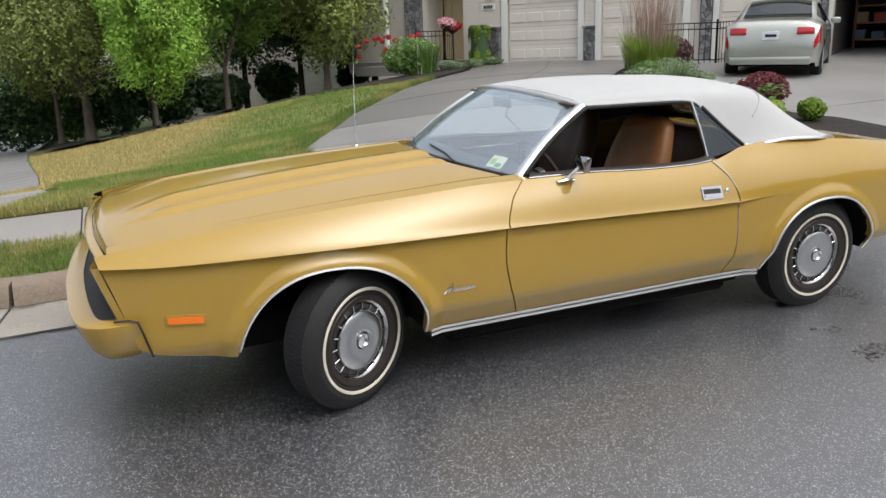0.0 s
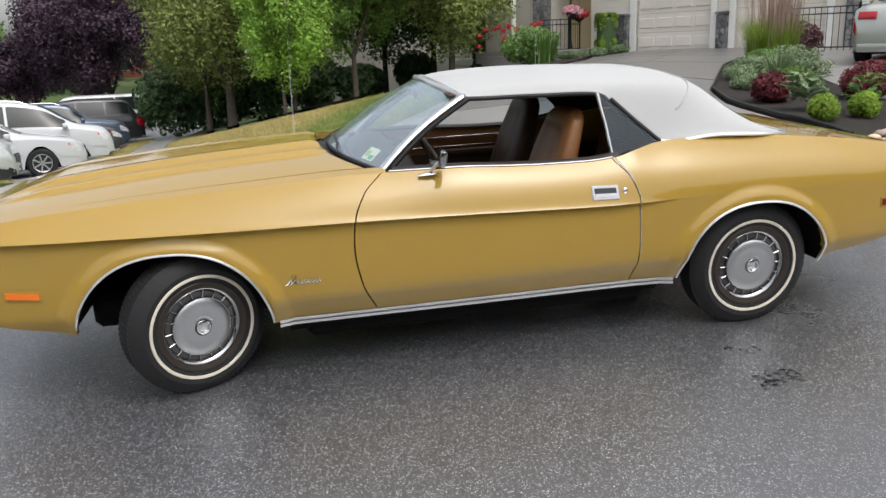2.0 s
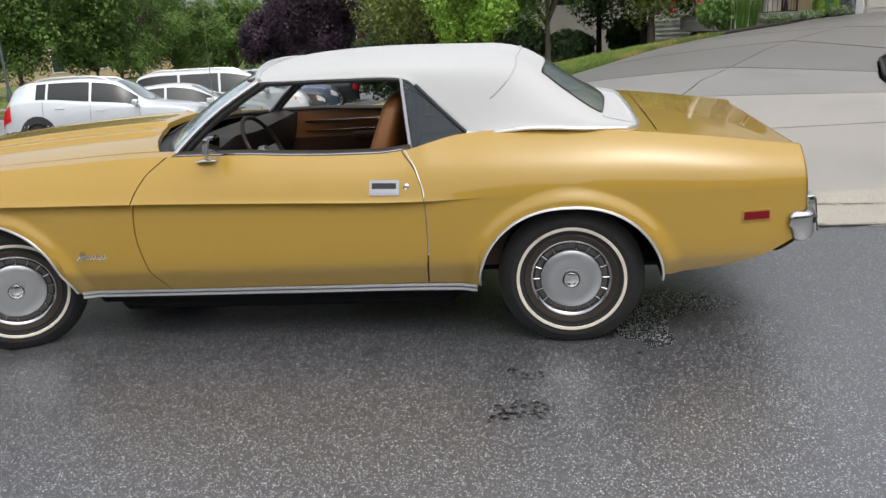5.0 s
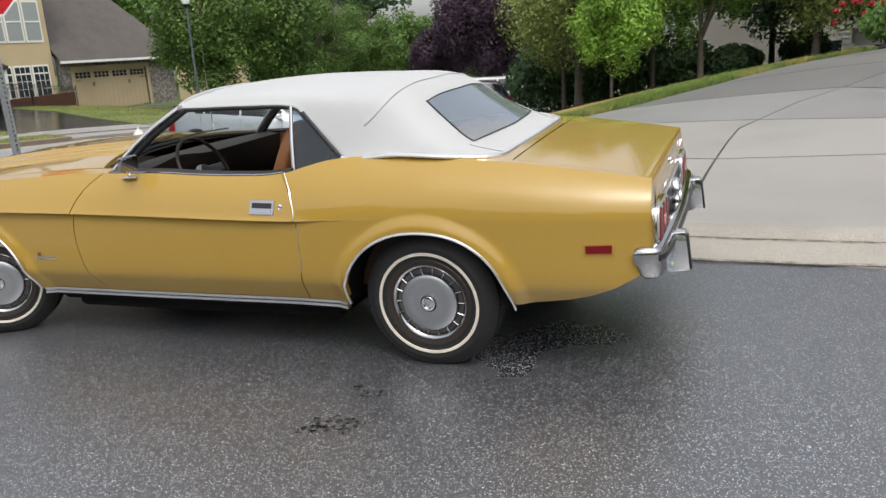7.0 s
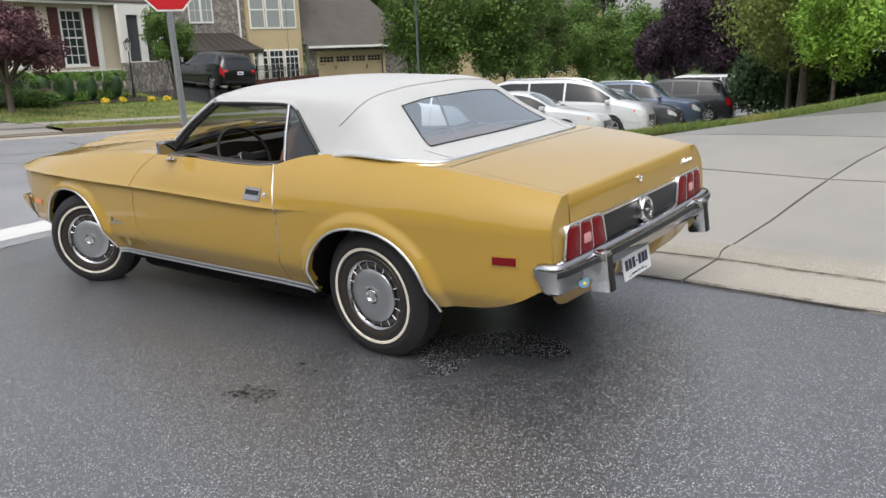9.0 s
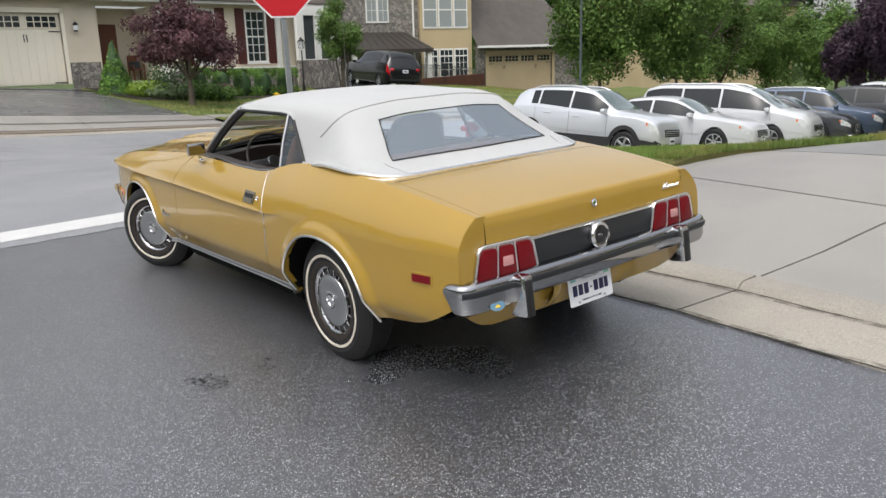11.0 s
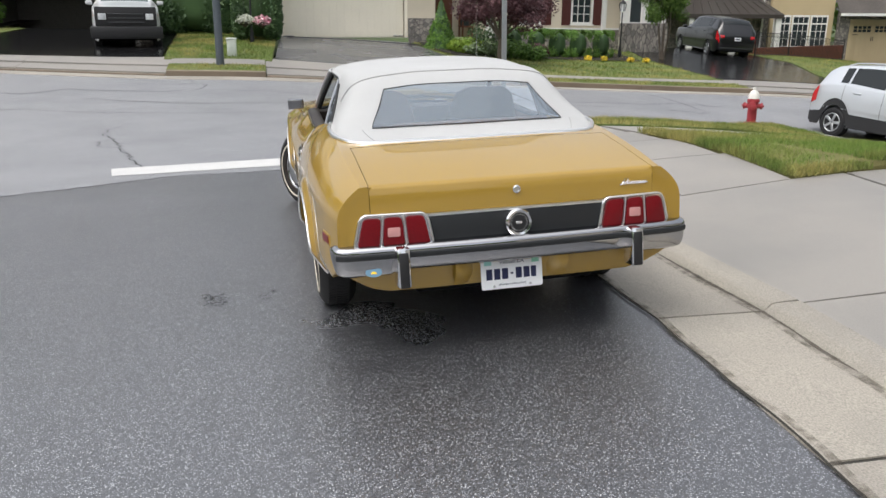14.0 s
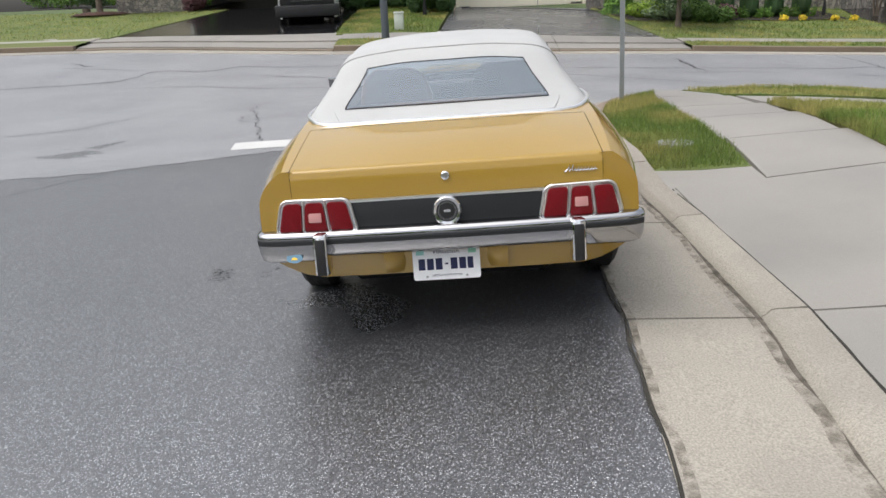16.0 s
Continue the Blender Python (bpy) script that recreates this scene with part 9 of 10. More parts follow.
for s in (5.9, 3.6, 1.2):
    bm = fresh()
    bar(bm, sC(s) - 0.14, -0.2, sC(s) + 0.14, 2.6, -2.3, -2.02, 0.01)
    part("porch_post", bm, M["white_trim"], house_c, "white porch post", smooth=False)
for s in (2.4, 4.6):
    bm = fresh()
    bar(bm, sC(s) - 0.5, 0.0, sC(s) + 0.5, 2.3, -0.06, -0.004)
    part("porch_door", bm, M["dark_room"], house_c, "dark porch doorway", smooth=False)
# garage wing
wall("garage_wall", 7.8, 3.0, 0.3, [(0.8, 0.0, 5.7, 2.3)], M["stone"], house_c).matrix_local = Matrix.Translation((10.2, -0.3, 0))
carriage_door(house_c, sC(15.9), 0.0, sC(11.0), 2.3, M["tan"], "tan plank garage door with small panes along its top", -0.16)
bm = fresh()
for q in ((sC(16.1), 0, sC(15.9), 2.45), (sC(11.0), 0, sC(10.8), 2.45), (sC(16.1), 2.3, sC(10.8), 2.55)):
    bar(bm, *q, -0.34, -0.10)
part("door_casing", bm, M["tan"], house_c, smooth=False)
bm = fresh()
vs = [bm.verts.new(p) for p in ((sC(18.6), -0.9, 2.85), (sC(9.9), -0.9, 2.85), (sC(9.9), 4.4, 8.2), (sC(15.4), 4.4, 8.2), (sC(18.6), -0.9, 2.7), (sC(9.9), -0.9, 2.7), (sC(18.6), 4.4, 2.8))]
for f in ((0, 1, 2, 3), (4, 5, 1, 0), (0, 3, 6)):
    bm.faces.new([vs[i] for i in f])
part("garage_roof", bm, M["roof"], house_c, "grey-brown shingle roof", smooth=False)
bm = fresh()
bar(bm, sC(18.6), 2.72, sC(9.9), 2.86, -0.98, -0.90)
part("eaves_gutter", bm, M["white_trim"], house_c, smooth=False)
bm = fresh()
bar(bm, sC(15.2), 6.2, sC(11.2), 10.0, 4.4, 8.0)
part("brick_gable", bm, M["brick"], house_c, smooth=False)
bm = fresh()
vs = [bm.verts.new(p) for p in ((sC(10.3), -0.6, 8.5), (sC(-0.5), -0.6, 8.5), (sC(-0.5), 4.0, 11.5), (sC(10.3), 4.0, 11.5))]
bm.faces.new(vs)
thicken(bm, bm.faces[:], 0.15)
part("roof", bm, M["roof"], house_c, smooth=False)

# white-sided house behind the trees, brick row far behind the car park
far_a = thing("house", "white-sided house behind the trees", "house", Matrix.Translation((4.0, 38.0, -1.4)) @ Matrix.Rotation(radians(-20), 4, "Z"))
wall("wall", 14.0, 7.0, 0.3, [(2.0, 1.2, 3.0, 2.8), (6.0, 1.2, 7.0, 2.8), (10.0, 1.2, 11.0, 2.8), (2.0, 4.2, 3.0, 5.8), (6.0, 4.2, 7.0, 5.8)], M["white_trim"], far_a).matrix_local = Matrix.Translation((-7, 0, 0))
for xx, zz in ((2.0, 1.2), (6.0, 1.2), (10.0, 1.2), (2.0, 4.2), (6.0, 4.2)):
    bm = fresh()
    bar(bm, xx - 7, zz, xx - 6, zz + 1.6, 0.08, 0.12)
    part("pane", bm, M["pane"], far_a, smooth=False)
for k in range(30):
    bm = fresh()
    bar(bm, -7, 0.2 + k * 0.22, 7, 0.215 + k * 0.22, -0.03, -0.002)
    part("siding_line", bm, M["white_trim"], far_a, smooth=False)
bm = fresh()
vs = [bm.verts.new(p) for p in ((-7.5, -0.5, 6.9), (7.5, -0.5, 6.9), (7.5, 4.5, 10), (-7.5, 4.5, 10))]
bm.faces.new(vs)
thicken(bm, bm.faces[:], 0.15)
part("roof", bm, M["roof"], far_a, smooth=False)


def far_house(label, x, y, turn, w, h, mt, rise=3.2, z=None):
    z0 = level(x, y) - 0.3 if z is None else z
    root = thing("house", label, "house", Matrix.Translation((x, y, z0)) @ Matrix.Rotation(radians(turn), 4, "Z"))
    holes = [(1.2 + i * (w - 3.2) / 3, zz, 2.2 + i * (w - 3.2) / 3, zz + 1.5) for i in range(4) for zz in (1.0, 3.8) if zz + 1.6 < h]
    wl = wall("wall", w, h, 0.3, holes, mt, root)
    for q in holes:
        bm = fresh()
        bar(bm, q[0] - 0.08, q[1] - 0.08, q[2] + 0.08, q[3] + 0.08, -0.04, 0.02)
        fr = part("window", bm, M["white_trim"], root, smooth=False)
        bm = fresh()
        bar(bm, q[0], q[1], q[2], q[3], -0.05, -0.041)
        part("pane", bm, M["pane"], fr, smooth=False)
    for xx in (0, w - 0.3):
        bm = fresh()
        bar(bm, xx, 0, xx + 0.3, h, 0.3, 8)
        part("side_wall", bm, mt, root, smooth=False)
    bm = fresh()
    vs = [bm.verts.new(p) for p in ((-0.5, -0.5, h), (w + 0.5, -0.5, h), (w + 0.5, 8.5, h), (-0.5, 8.5, h), (-0.2, 4, h + rise), (w + 0.2, 4, h + rise))]
    for f in ((0, 1, 5, 4), (2, 3, 4, 5), (0, 3, 2, 1)):
        bm.faces.new([vs[i] for i in f])
    part("roof", bm, M["roof"], root, smooth=False)
    for xx in (0.0, w):
        bm = fresh()
        f = [bm.verts.new((xx, yy, zz)) for yy, zz in ((0, h), (8, h), (4, h + rise - 0.2))]
        bm.faces.new(f)
        part("gable", bm, M["brick"], root, smooth=False)
    return root


behind = far_house("white lap-sided house seen between the tree trunks", 2.0, 37.0, -4, 15, 5.6, M["siding"], 2.6, -1.8)
laps(behind, 0.0, 0.0, 15.0, 5.6, 0.16)
far_house("white townhouse with a brick gable beyond the car park", -46, 66, 62, 15, 3.4, M["white_trim"], 3.4, 0.3)
far_house("brick townhouse beyond the car park", -26, 92, 8, 14, 6.5, M["brick"], 3.0, -3.5)
far_house("tan townhouse behind the street trees", -34, 50, 75, 16, 6.5, M["tan"], 3.0)
far_house("tan house at the end of the row", -44, 60, 60, 14, 6.5, M["stucco"], 3.0)

# house D, left of the cream garage: a dark open garage behind the white van, and a stone corner
house_d = thing("house", "cream house with an open dark garage beside a stone corner", "house", facing((-26.0, -14.2), (-26.3, -3.4), 0.85))
wall("wall", 10.8, 6.0, 0.3, [(3.0, 0.0, 8.4, 2.4)], M["stucco"], house_d)
bm = fresh()
for q in ((3.0, -0.03, 8.4, 0.0, 0.3, 5.5), (3.0, 0, 3.05, 2.4, 0.3, 5.5), (8.35, 0, 8.4, 2.4, 0.3, 5.5), (3.0, 0, 8.4, 2.4, 5.5, 5.55), (3.0, 2.4, 8.4, 2.45, 0.3, 5.5)):
    bar(bm, *q[:4], q[4], q[5])
part("garage_room", bm, mat("dim_garage_plaster", (0.20, 0.19, 0.17), 0.9, grain=0.3, grain_scale=8), house_d, smooth=False)
bm = fresh()
for q in ((2.85, 0, 3.0, 2.5), (8.4, 0, 8.55, 2.5)):
    bar(bm, *q, -0.04, 0.1)
part("door_casing", bm, M["white_trim"], house_d, smooth=False)
for q in ((0.0, -0.4, 2.8, 0.95), (8.6, -0.4, 10.8, 0.95)):
    bm = fresh()
    bar(bm, *q, -0.12, -0.003)
    part("stone_base", bm, M["stone"], house_d, smooth=False)
bm = fresh()
vs = [bm.verts.new(p) for p in ((-0.5, -0.6, 3.1), (11.3, -0.6, 3.1), (11.3, 5, 6.4), (-0.5, 5, 6.4))]
bm.faces.new(vs)
thicken(bm, bm.faces[:], 0.12)
part("roof", bm, M["roof"], house_d, smooth=False)


# ---- the far side of the cross street ----
def far_up(x, y):
    return level(x, y) + 0.12


def strip(y0, y1, xa_, xb_, step=2.0):
    """An outline along the far kerb between two distances behind it."""
    ys = list(np.arange(y0, y1, step)) + [y1]
    fx = lambda y: float(np.interp(y, [p[1] for p in FAR_KERB], [p[0] for p in FAR_KERB]))
    return [(fx(y) - xa_, float(y)) for y in ys] + [(fx(y) - xb_, float(y)) for y in ys[::-1]]


far_kerb = tagged(new("kerb"), "weathered tan concrete kerb across the street", "kerb", "", "structure")
OPEN = ((-10.6, -3.5), (-1.0, 6.0), (13.4, 18.6), (29, 35))
cuts_y = [-40] + [v for o in OPEN for v in o] + [45]
for i, (y0, y1) in enumerate(zip(cuts_y, cuts_y[1:])):
    low = i % 2 == 1
    n = max(1, int((y1 - y0) / 3.0))
    for k in range(n):
        a, b = lerp(y0, y1, k / n) + 0.01, lerp(y0, y1, (k + 1) / n) - 0.01
        drape("kerb_stone", strip(a, b, 0.0, 0.18), 0.03 if low else 0.13, M["kerb_far"], 0.8, skirt=0.16, parent=far_kerb)
        drape("gutter_slab", strip(a, b, -0.45, 0.0), 0.006, M["gutter"], 0.8, skirt=0.02, parent=far_kerb)
far_walk = tagged(new("pavement"), "pale concrete pavement across the street", "pavement", "", "structure")
for i, (y0, y1) in enumerate(zip(cuts_y, cuts_y[1:])):
    if i % 2 == 1:
        n = max(1, int((y1 - y0) / 3.0))
        for k in range(n):
            a, b = lerp(y0, y1, k / n) + 0.01, lerp(y0, y1, (k + 1) / n) - 0.01
            drape("apron_slab", strip(a, b, 0.19, 1.0), 0.06, M["concrete"], 0.8, skirt=0.06, parent=far_walk)
            drape("apron_slab", strip(a, b, 1.01, 2.25), 0.10, M["concrete"], 0.8, skirt=0.06, parent=far_walk)
    else:
        n = max(1, int((y1 - y0) / 1.6))
        for k in range(n):
            a, b = lerp(y0, y1, k / n) + 0.008, lerp(y0, y1, (k + 1) / n) - 0.008
            drape("slab", strip(a, b, 1.05, 1.85), 0.12, M["concrete"], 1.0, skirt=0.06, parent=far_walk)
M["lawn_far"] = mat("far_lawn", (0.115, 0.150, 0.038), 0.9, grain=0.5, grain_scale=25, stain=0.35, stain_scale=0.5, tint2=(0.24, 0.225, 0.08), bump=0.04, bump_scale=30)
for i, (y0, y1) in enumerate(zip(cuts_y, cuts_y[1:])):
    if i % 2 == 0:
        drape("verge", strip(y0, y1, 0.18, 1.05), 0.13, M["lawn_far"], 0.9, kind="structure", label="grass verge behind the far kerb", category="grass")
        if y0 > -12 and y1 < 30:
            grass("grass", strip(y0, y1, 0.2, 0.98), int((y1 - y0) * 420), 0.05, 0.10, 0.014, M["blade_green"], "verge grass across the street", far_up, 30 + i, 0.01)
DRIVE_B = [(-16.4, -0.7), (-23.9, -0.35), (-24.4, 4.7), (-16.4, 5.6)]
DRIVE_D = [(-16.4, -10.2), (-26.2, -9.6), (-26.3, -4.2), (-16.4, -3.8)]
DRIVE_C = [(-16.5, 13.6), (-22.0, 13.9), (-26.5, 15.0), (-28.5, 20.5), (-23.0, 21.0), (-19.0, 19.2), (-16.5, 18.4)]
DRIVE_E = [(-16.7, 29), (-31.5, 31.2), (-31.0, 36.2), (-16.9, 35)]
for poly, mt, lab in ((DRIVE_B, "asphalt_wet", "wet grey asphalt driveway before the cream garage"), (DRIVE_D, "asphalt_black", "freshly sealed black wet driveway"), (DRIVE_C, "asphalt_black", "wet black driveway curving to the porch"), (DRIVE_E, "asphalt_wet", "asphalt driveway to the stone house's garage")):
    drape("driveway", poly, 0.11, M[mt], 1.0, skirt=0.1, kind="structure", label=lab, category="driveway")
LAWNS = ([(-16.02, -3.7), (-26.3, -4.1), (-26, -1.4), (-23.8, -0.45), (-16.02, -0.8)], [(-16.02, 5.7), (-24.4, 4.8), (-26.2, 17), (-26.4, 14.9), (-22.0, 13.8), (-16.02, 13.5)],
         [(-16.1, 18.5), (-19.0, 19.3), (-23, 21.1), (-28.5, 20.7), (-33, 29), (-31.5, 31.1), (-16.7, 28.9)], [(-16.02, -10.3), (-26.2, -9.7), (-30, -30), (-17, -38)], [(-16.9, 35.1), (-31, 36.3), (-34, 48), (-17, 46)])
for i, poly in enumerate(LAWNS):
    drape("lawn", poly, 0.12, M["lawn_far"], 1.0, skirt=0.1, kind="structure", label="smooth green front lawn across the street", category="grass")
    if i < 4:
        grass("grass", poly, 16000, 0.05, 0.10, 0.018, M["blade_green"], "front lawn grass across the street", far_up, 50 + i, 0.0)
drape("flower_bed", [(-21.6, 5.2), (-20.0, 5.6), (-21.2, 9.0), (-21.4, 13.3), (-24.5, 13.4), (-24.4, 5.0)], 0.16, M["soil"], 0.8, kind="structure", label="mulch bed below the shuttered windows", category="flower bed")

# ---- parked cars ----
white = paint("white_car_paint", (0.52, 0.53, 0.54), 0.0)
silver = paint("silver_car_paint", (0.60, 0.62, 0.645), 0.5)
HEAD = 14
parked_car("silver compact SUV with black cladding in the car park", -7.10, 12.50, 12, 4.25, 1.77, 1.68, "crossover", silver, 1, clad=True, rails=True)
parked_car("white saloon parked beside the silver SUV", -6.75, 15.35, HEAD, 4.85, 1.82, 1.46, "sedan", white, 2)
parked_car("white minivan with dark side windows", -6.8, 18.05, HEAD, 5.10, 1.98, 1.78, "van", white, 3, rails=True)
parked_car("dark grey saloon in the car park row", -6.95, 21.2, HEAD, 4.7, 1.82, 1.45, "sedan", paint("grey_car_paint", (0.07, 0.075, 0.085), 0.5), 4)
parked_car("slate-blue crossover in the car park row", -7.3, 24.2, HEAD, 4.7, 1.84, 1.66, "suv", paint("blue_car_paint", (0.075, 0.105, 0.16), 0.5), 5, rails=True)
parked_car("black SUV parked tail out", -7.6, 28.0, 180 + HEAD, 5.0, 1.95, 1.77, "suv", paint("black_car_paint", (0.018, 0.020, 0.024), 0.3), 6)
parked_car("large white SUV parked tail out", -8.1, 31.2, 180 + HEAD, 5.4, 2.0, 1.92, "big", white, 7)
champ = paint("champagne_car_paint", (0.42, 0.435, 0.40), 0.6)
parked_car("pale silver saloon parked nose-in before the garage", 12.70, 9.00, 39, 4.9, 1.80, 1.50, "sedan", champ, 8)
parked_car("black luxury SUV on the wet driveway", -26.6, 19.35, 174, 4.8, 1.93, 1.72, "crossover", paint("gloss_black_paint", (0.004, 0.004, 0.005), 0.0), 9)

# white work van with a black grille
van = parked_car("white work van with a black grille on the sealed driveway", -21.4, -5.35, 8, 5.5, 2.0, 2.10, "big", white, 10, lamps=True)
bm = fresh()
box(bm, (0.10, 1.72, 0.56), Matrix.Translation((2.74, 0, 1.02)), 0.03, 2)
part("black_grille", bm, CAR_M["trim"], van, "black grille")
for zz in (0.86, 0.98, 1.10):
    bm = fresh()
    box(bm, (0.03, 1.0, 0.02), Matrix.Translation((2.80, 0, zz)), 0.004)
    part("grille_slat", bm, M["grey_rubber"], van)
for yy in (-0.66, 0.66):
    bm = fresh()
    box(bm, (0.04, 0.22, 0.18), Matrix.Translation((2.785, yy, 1.02)), 0.01)
    part("square_lamp", bm, CAR_M["lamp"], van)
bm = fresh()
box(bm, (0.22, 2.02, 0.36), Matrix.Translation((2.76, 0, 0.56)), 0.04, 2)
part("front_bumper", bm, CAR_M["trim"], van, "black bumper")

# ---- trees ----
tree("dark green tree behind the car park lamp", -21.0, 55.0, 0.16, 1.6, 3.9, 3.2, 6.2, "linden", 22000, 0.15, 108, clumps=36, z=-2.5)
tree("young maple with bright green leaves on a slim pale trunk", 0.44, 19.2, 0.055, 1.35, 3.15, 1.65, 4.6, "bright", 30000, 0.072, 101, limbs=9, clumps=44)
tree("olive-green maple at the car park corner", -1.35, 23.4, 0.17, 1.7, 5.6, 3.6, 8.4, "olive", 62000, 0.080, 102, clumps=60, limbs=11)
tree("olive-green maple with a slim trunk", -2.3, 25.4, 0.10, 1.7, 5.2, 2.6, 7.4, "olive", 30000, 0.085, 103, clumps=40)
tree("green maple behind the young tree", 2.75, 21.6, 0.10, 1.5, 3.9, 2.2, 6.0, "fresh", 36000, 0.072, 104, clumps=40)
tree("olive-green tree at the lawn's far edge", 5.9, 21.2, 0.12, 1.2, 3.9, 2.4, 6.4, "olive", 36000, 0.080, 106, clumps=46)
tree("olive-green tree behind the porch bed", 8.2, 23.2, 0.12, 1.2, 4.2, 2.3, 7.0, "green", 30000, 0.085, 107, clumps=42)
tree("green shade tree in the grove", 0.8, 26.5, 0.10, 1.9, 5.6, 2.6, 7.0, "green", 26000, 0.09, 105, clumps=30)
for i, (x, y, r, h) in enumerate(((6.3, 26.5, 3.0, 8), (9.0, 29.5, 3.4, 9), (5.0, 31.5, 3.6, 9.5), (1.5, 31, 3.2, 9), (12.5, 32, 3.6, 9.5), (-1.5, 31, 3.0, 8.5), (8.0, 24.5, 2.3, 7))):
    tree("dark green woodland tree behind the lawn", x, y, 0.14, 2.6, 2.45 + h * 0.45, r, h, ("dark", "green", "dark")[i % 3], 22000, 0.115, 120 + i, clumps=34, bark="bark_dark", z=-0.9, group="woodland trees")
for i, (x, y, r, h) in enumerate(((-3.9, 28.2, 1.5, 1.5), (-2.4, 29.2, 1.5, 1.6), (-0.6, 28.6, 1.5, 1.4), (1.4, 29.0, 1.5, 1.3), (3.6, 28.6, 1.1, 0.8), (6.2, 30.6, 1.0, 0.9), (9.2, 28.8, 0.8, 0.9))):
    shrub("evergreen_shrub", "dense dark evergreen shrub under the trees", x, y, r, h, "dark" if i != 1 else "green", 5200, 0.13, 140 + i, z=level(x, y) + 0.05, group="evergreen shrubs")
tree("tall purple-leaved plum tree with many stems", -8.5, 37.6, 0.15, 1.9, 5.4, 3.1, 8.4, "purple", 52000, 0.11, 151, clumps=46, bark="bark_dark", multi=5, z=-2.1, limbs=12)
tree("smaller purple-leaved plum tree", -12.3, 39.4, 0.10, 1.5, 3.1, 2.1, 4.6, "purple", 22000, 0.11, 152, clumps=30, bark="bark_dark", multi=3, z=-2.2)
for i, (x, y, r, h, lf) in enumerate(((-20.5, 28.6, 3.3, 7.2, "linden"), (-17.6, 32.0, 3.2, 6.8, "linden"), (-20.6, 39.5, 2.9, 6.6, "linden"), (-21.0, 45.5, 2.9, 6.0, "linden"), (-21.5, 36.5, 3.0, 6.5, "green"))):
    tree("street linden with drooping green leaves", x, y, 0.11, 1.5, 1.3 + h * 0.45, r, h, lf, 34000, 0.105, 160 + i, clumps=38, group="street lindens")
for i in range(18):
    a = radians(96 + i * 3.6)
    d = 72 + (i * 37 % 23)
    tree("far green tree on the skyline", -2 + d * math.cos(a), d * math.sin(a), 0.3, 3.0, 7.0, 5.2, 10.5, ("linden", "green", "dark")[i % 3], 4200, 0.42, 180 + i, clumps=30, z=-6.5 if i in (2, 3, 4) else -1.5 + (i % 4) * 0.6, group="skyline trees")
for i in range(10):
    a = radians(20 + i * 7.0)
    d = 52 + (i * 29 % 17)
    tree("far green tree behind the house", d * math.cos(a), d * math.sin(a), 0.3, 3.0, 7.5, 5.5, 11, ("green", "dark")[i % 2], 3200, 0.45, 210 + i, clumps=28, z=0.5, group="background trees")
for i in range(12):
    a = radians(176 + i * 8)
    d = 50 + (i * 31 % 14)
    tree("far green tree behind the houses", d * math.cos(a), d * math.sin(a), 0.3, 3.0, 7.5, 5.5, 11, ("green", "dark")[i % 2], 3200, 0.45, 230 + i, clumps=28, z=1.0, group="background trees")
# unseen row behind the camera, added to put a darker band in the flank
for i in range(9):
    x = -12 + i * 6.5
    tree("unseen tree added behind the camera to darken the flank's reflections", x, -24 - (i * 17 % 7), 0.25, 2.6, 6.5, 4.6, 9, ("green", "linden")[i % 2], 3200, 0.40, 250 + i, clumps=28, z=-0.6, group="near-side trees")
# unseen trees, added to block bright horizon sky from the chrome and tail
for i in range(13):
    a = radians(-72 + i * 7.2)
    d = 34 + (i * 23 % 9)
    tree("unseen tree added up the road to darken the tail's reflections", d * math.cos(a), d * math.sin(a), 0.25, 2.2, 5.6, 4.4, 8.5, ("green", "dark", "linden")[i % 3], 3600, 0.36, 290 + i, clumps=28, z=0.2, group="trees up the road")
tree("maroon-leaved ornamental maple on the front lawn", -18.8, 6.75, 0.10, 0.9, 2.15, 1.9, 2.7, "maroon", 22000, 0.07, 270, clumps=36, z=far_up(-18.8, 6.75), limbs=9)
tree("small crape myrtle with slender stems", -22.5, 14.7, 0.035, 1.3, 2.6, 1.25, 2.7, "linden", 15000, 0.065, 271, clumps=34, multi=6, z=far_up(-22.5, 14.7))

# ---- shrubs and beds ----
for x, y in ((-22.2, 9.23), (-22.4, 10.15), (-22.57, 11.09), (-22.69, 12.11), (-21.9, 8.2)):
    hedge_box("clipped_shrub", "clipped round green shrub below the windows", Matrix.Translation((x, y, far_up(x, y))), 0.85, 0.85, 1.05, "box", 2600, 0.05, int(x * -10 + y * 7), group="clipped shrubs", rounded_top=0.42)
hedge_box("arborvitae", "tall dense arborvitae beside the garage", Matrix.Translation((-22.0, -1.15, far_up(-22, -1.15))), 1.9, 1.7, 4.2, "dark", 17000, 0.085, 301, rounded_top=0.4)
hedge_box("evergreen_hedge", "dark evergreen hedge between the houses", Matrix.Translation((-24.5, -3.4, far_up(-24.5, -3.4))), 1.6, 2.8, 3.4, "dark", 19000, 0.10, 302, rounded_top=0.35)
for nm, x, y, r, h in (("conical_spruce", -22.5, 5.55, 0.62, 1.75),):
    root = thing(nm, "small conical green spruce by the garage", "shrub", Matrix.Translation((x, y, far_up(x, y))))
    bm = fresh()
    cyl(bm, r * 0.85, 0.05, h, Matrix.Translation((0, 0, h / 2)), 16)
    part("core", bm, LEAF["dark"], root)
    blobs = [((0, 0, h * t), (r * (1.05 - t), r * (1.05 - t), h * 0.09)) for t in np.linspace(0.05, 0.97, 14)]
    leaves("foliage", blobs, 6000, 0.06, LEAF["box"], 303, root, shell=0.8)
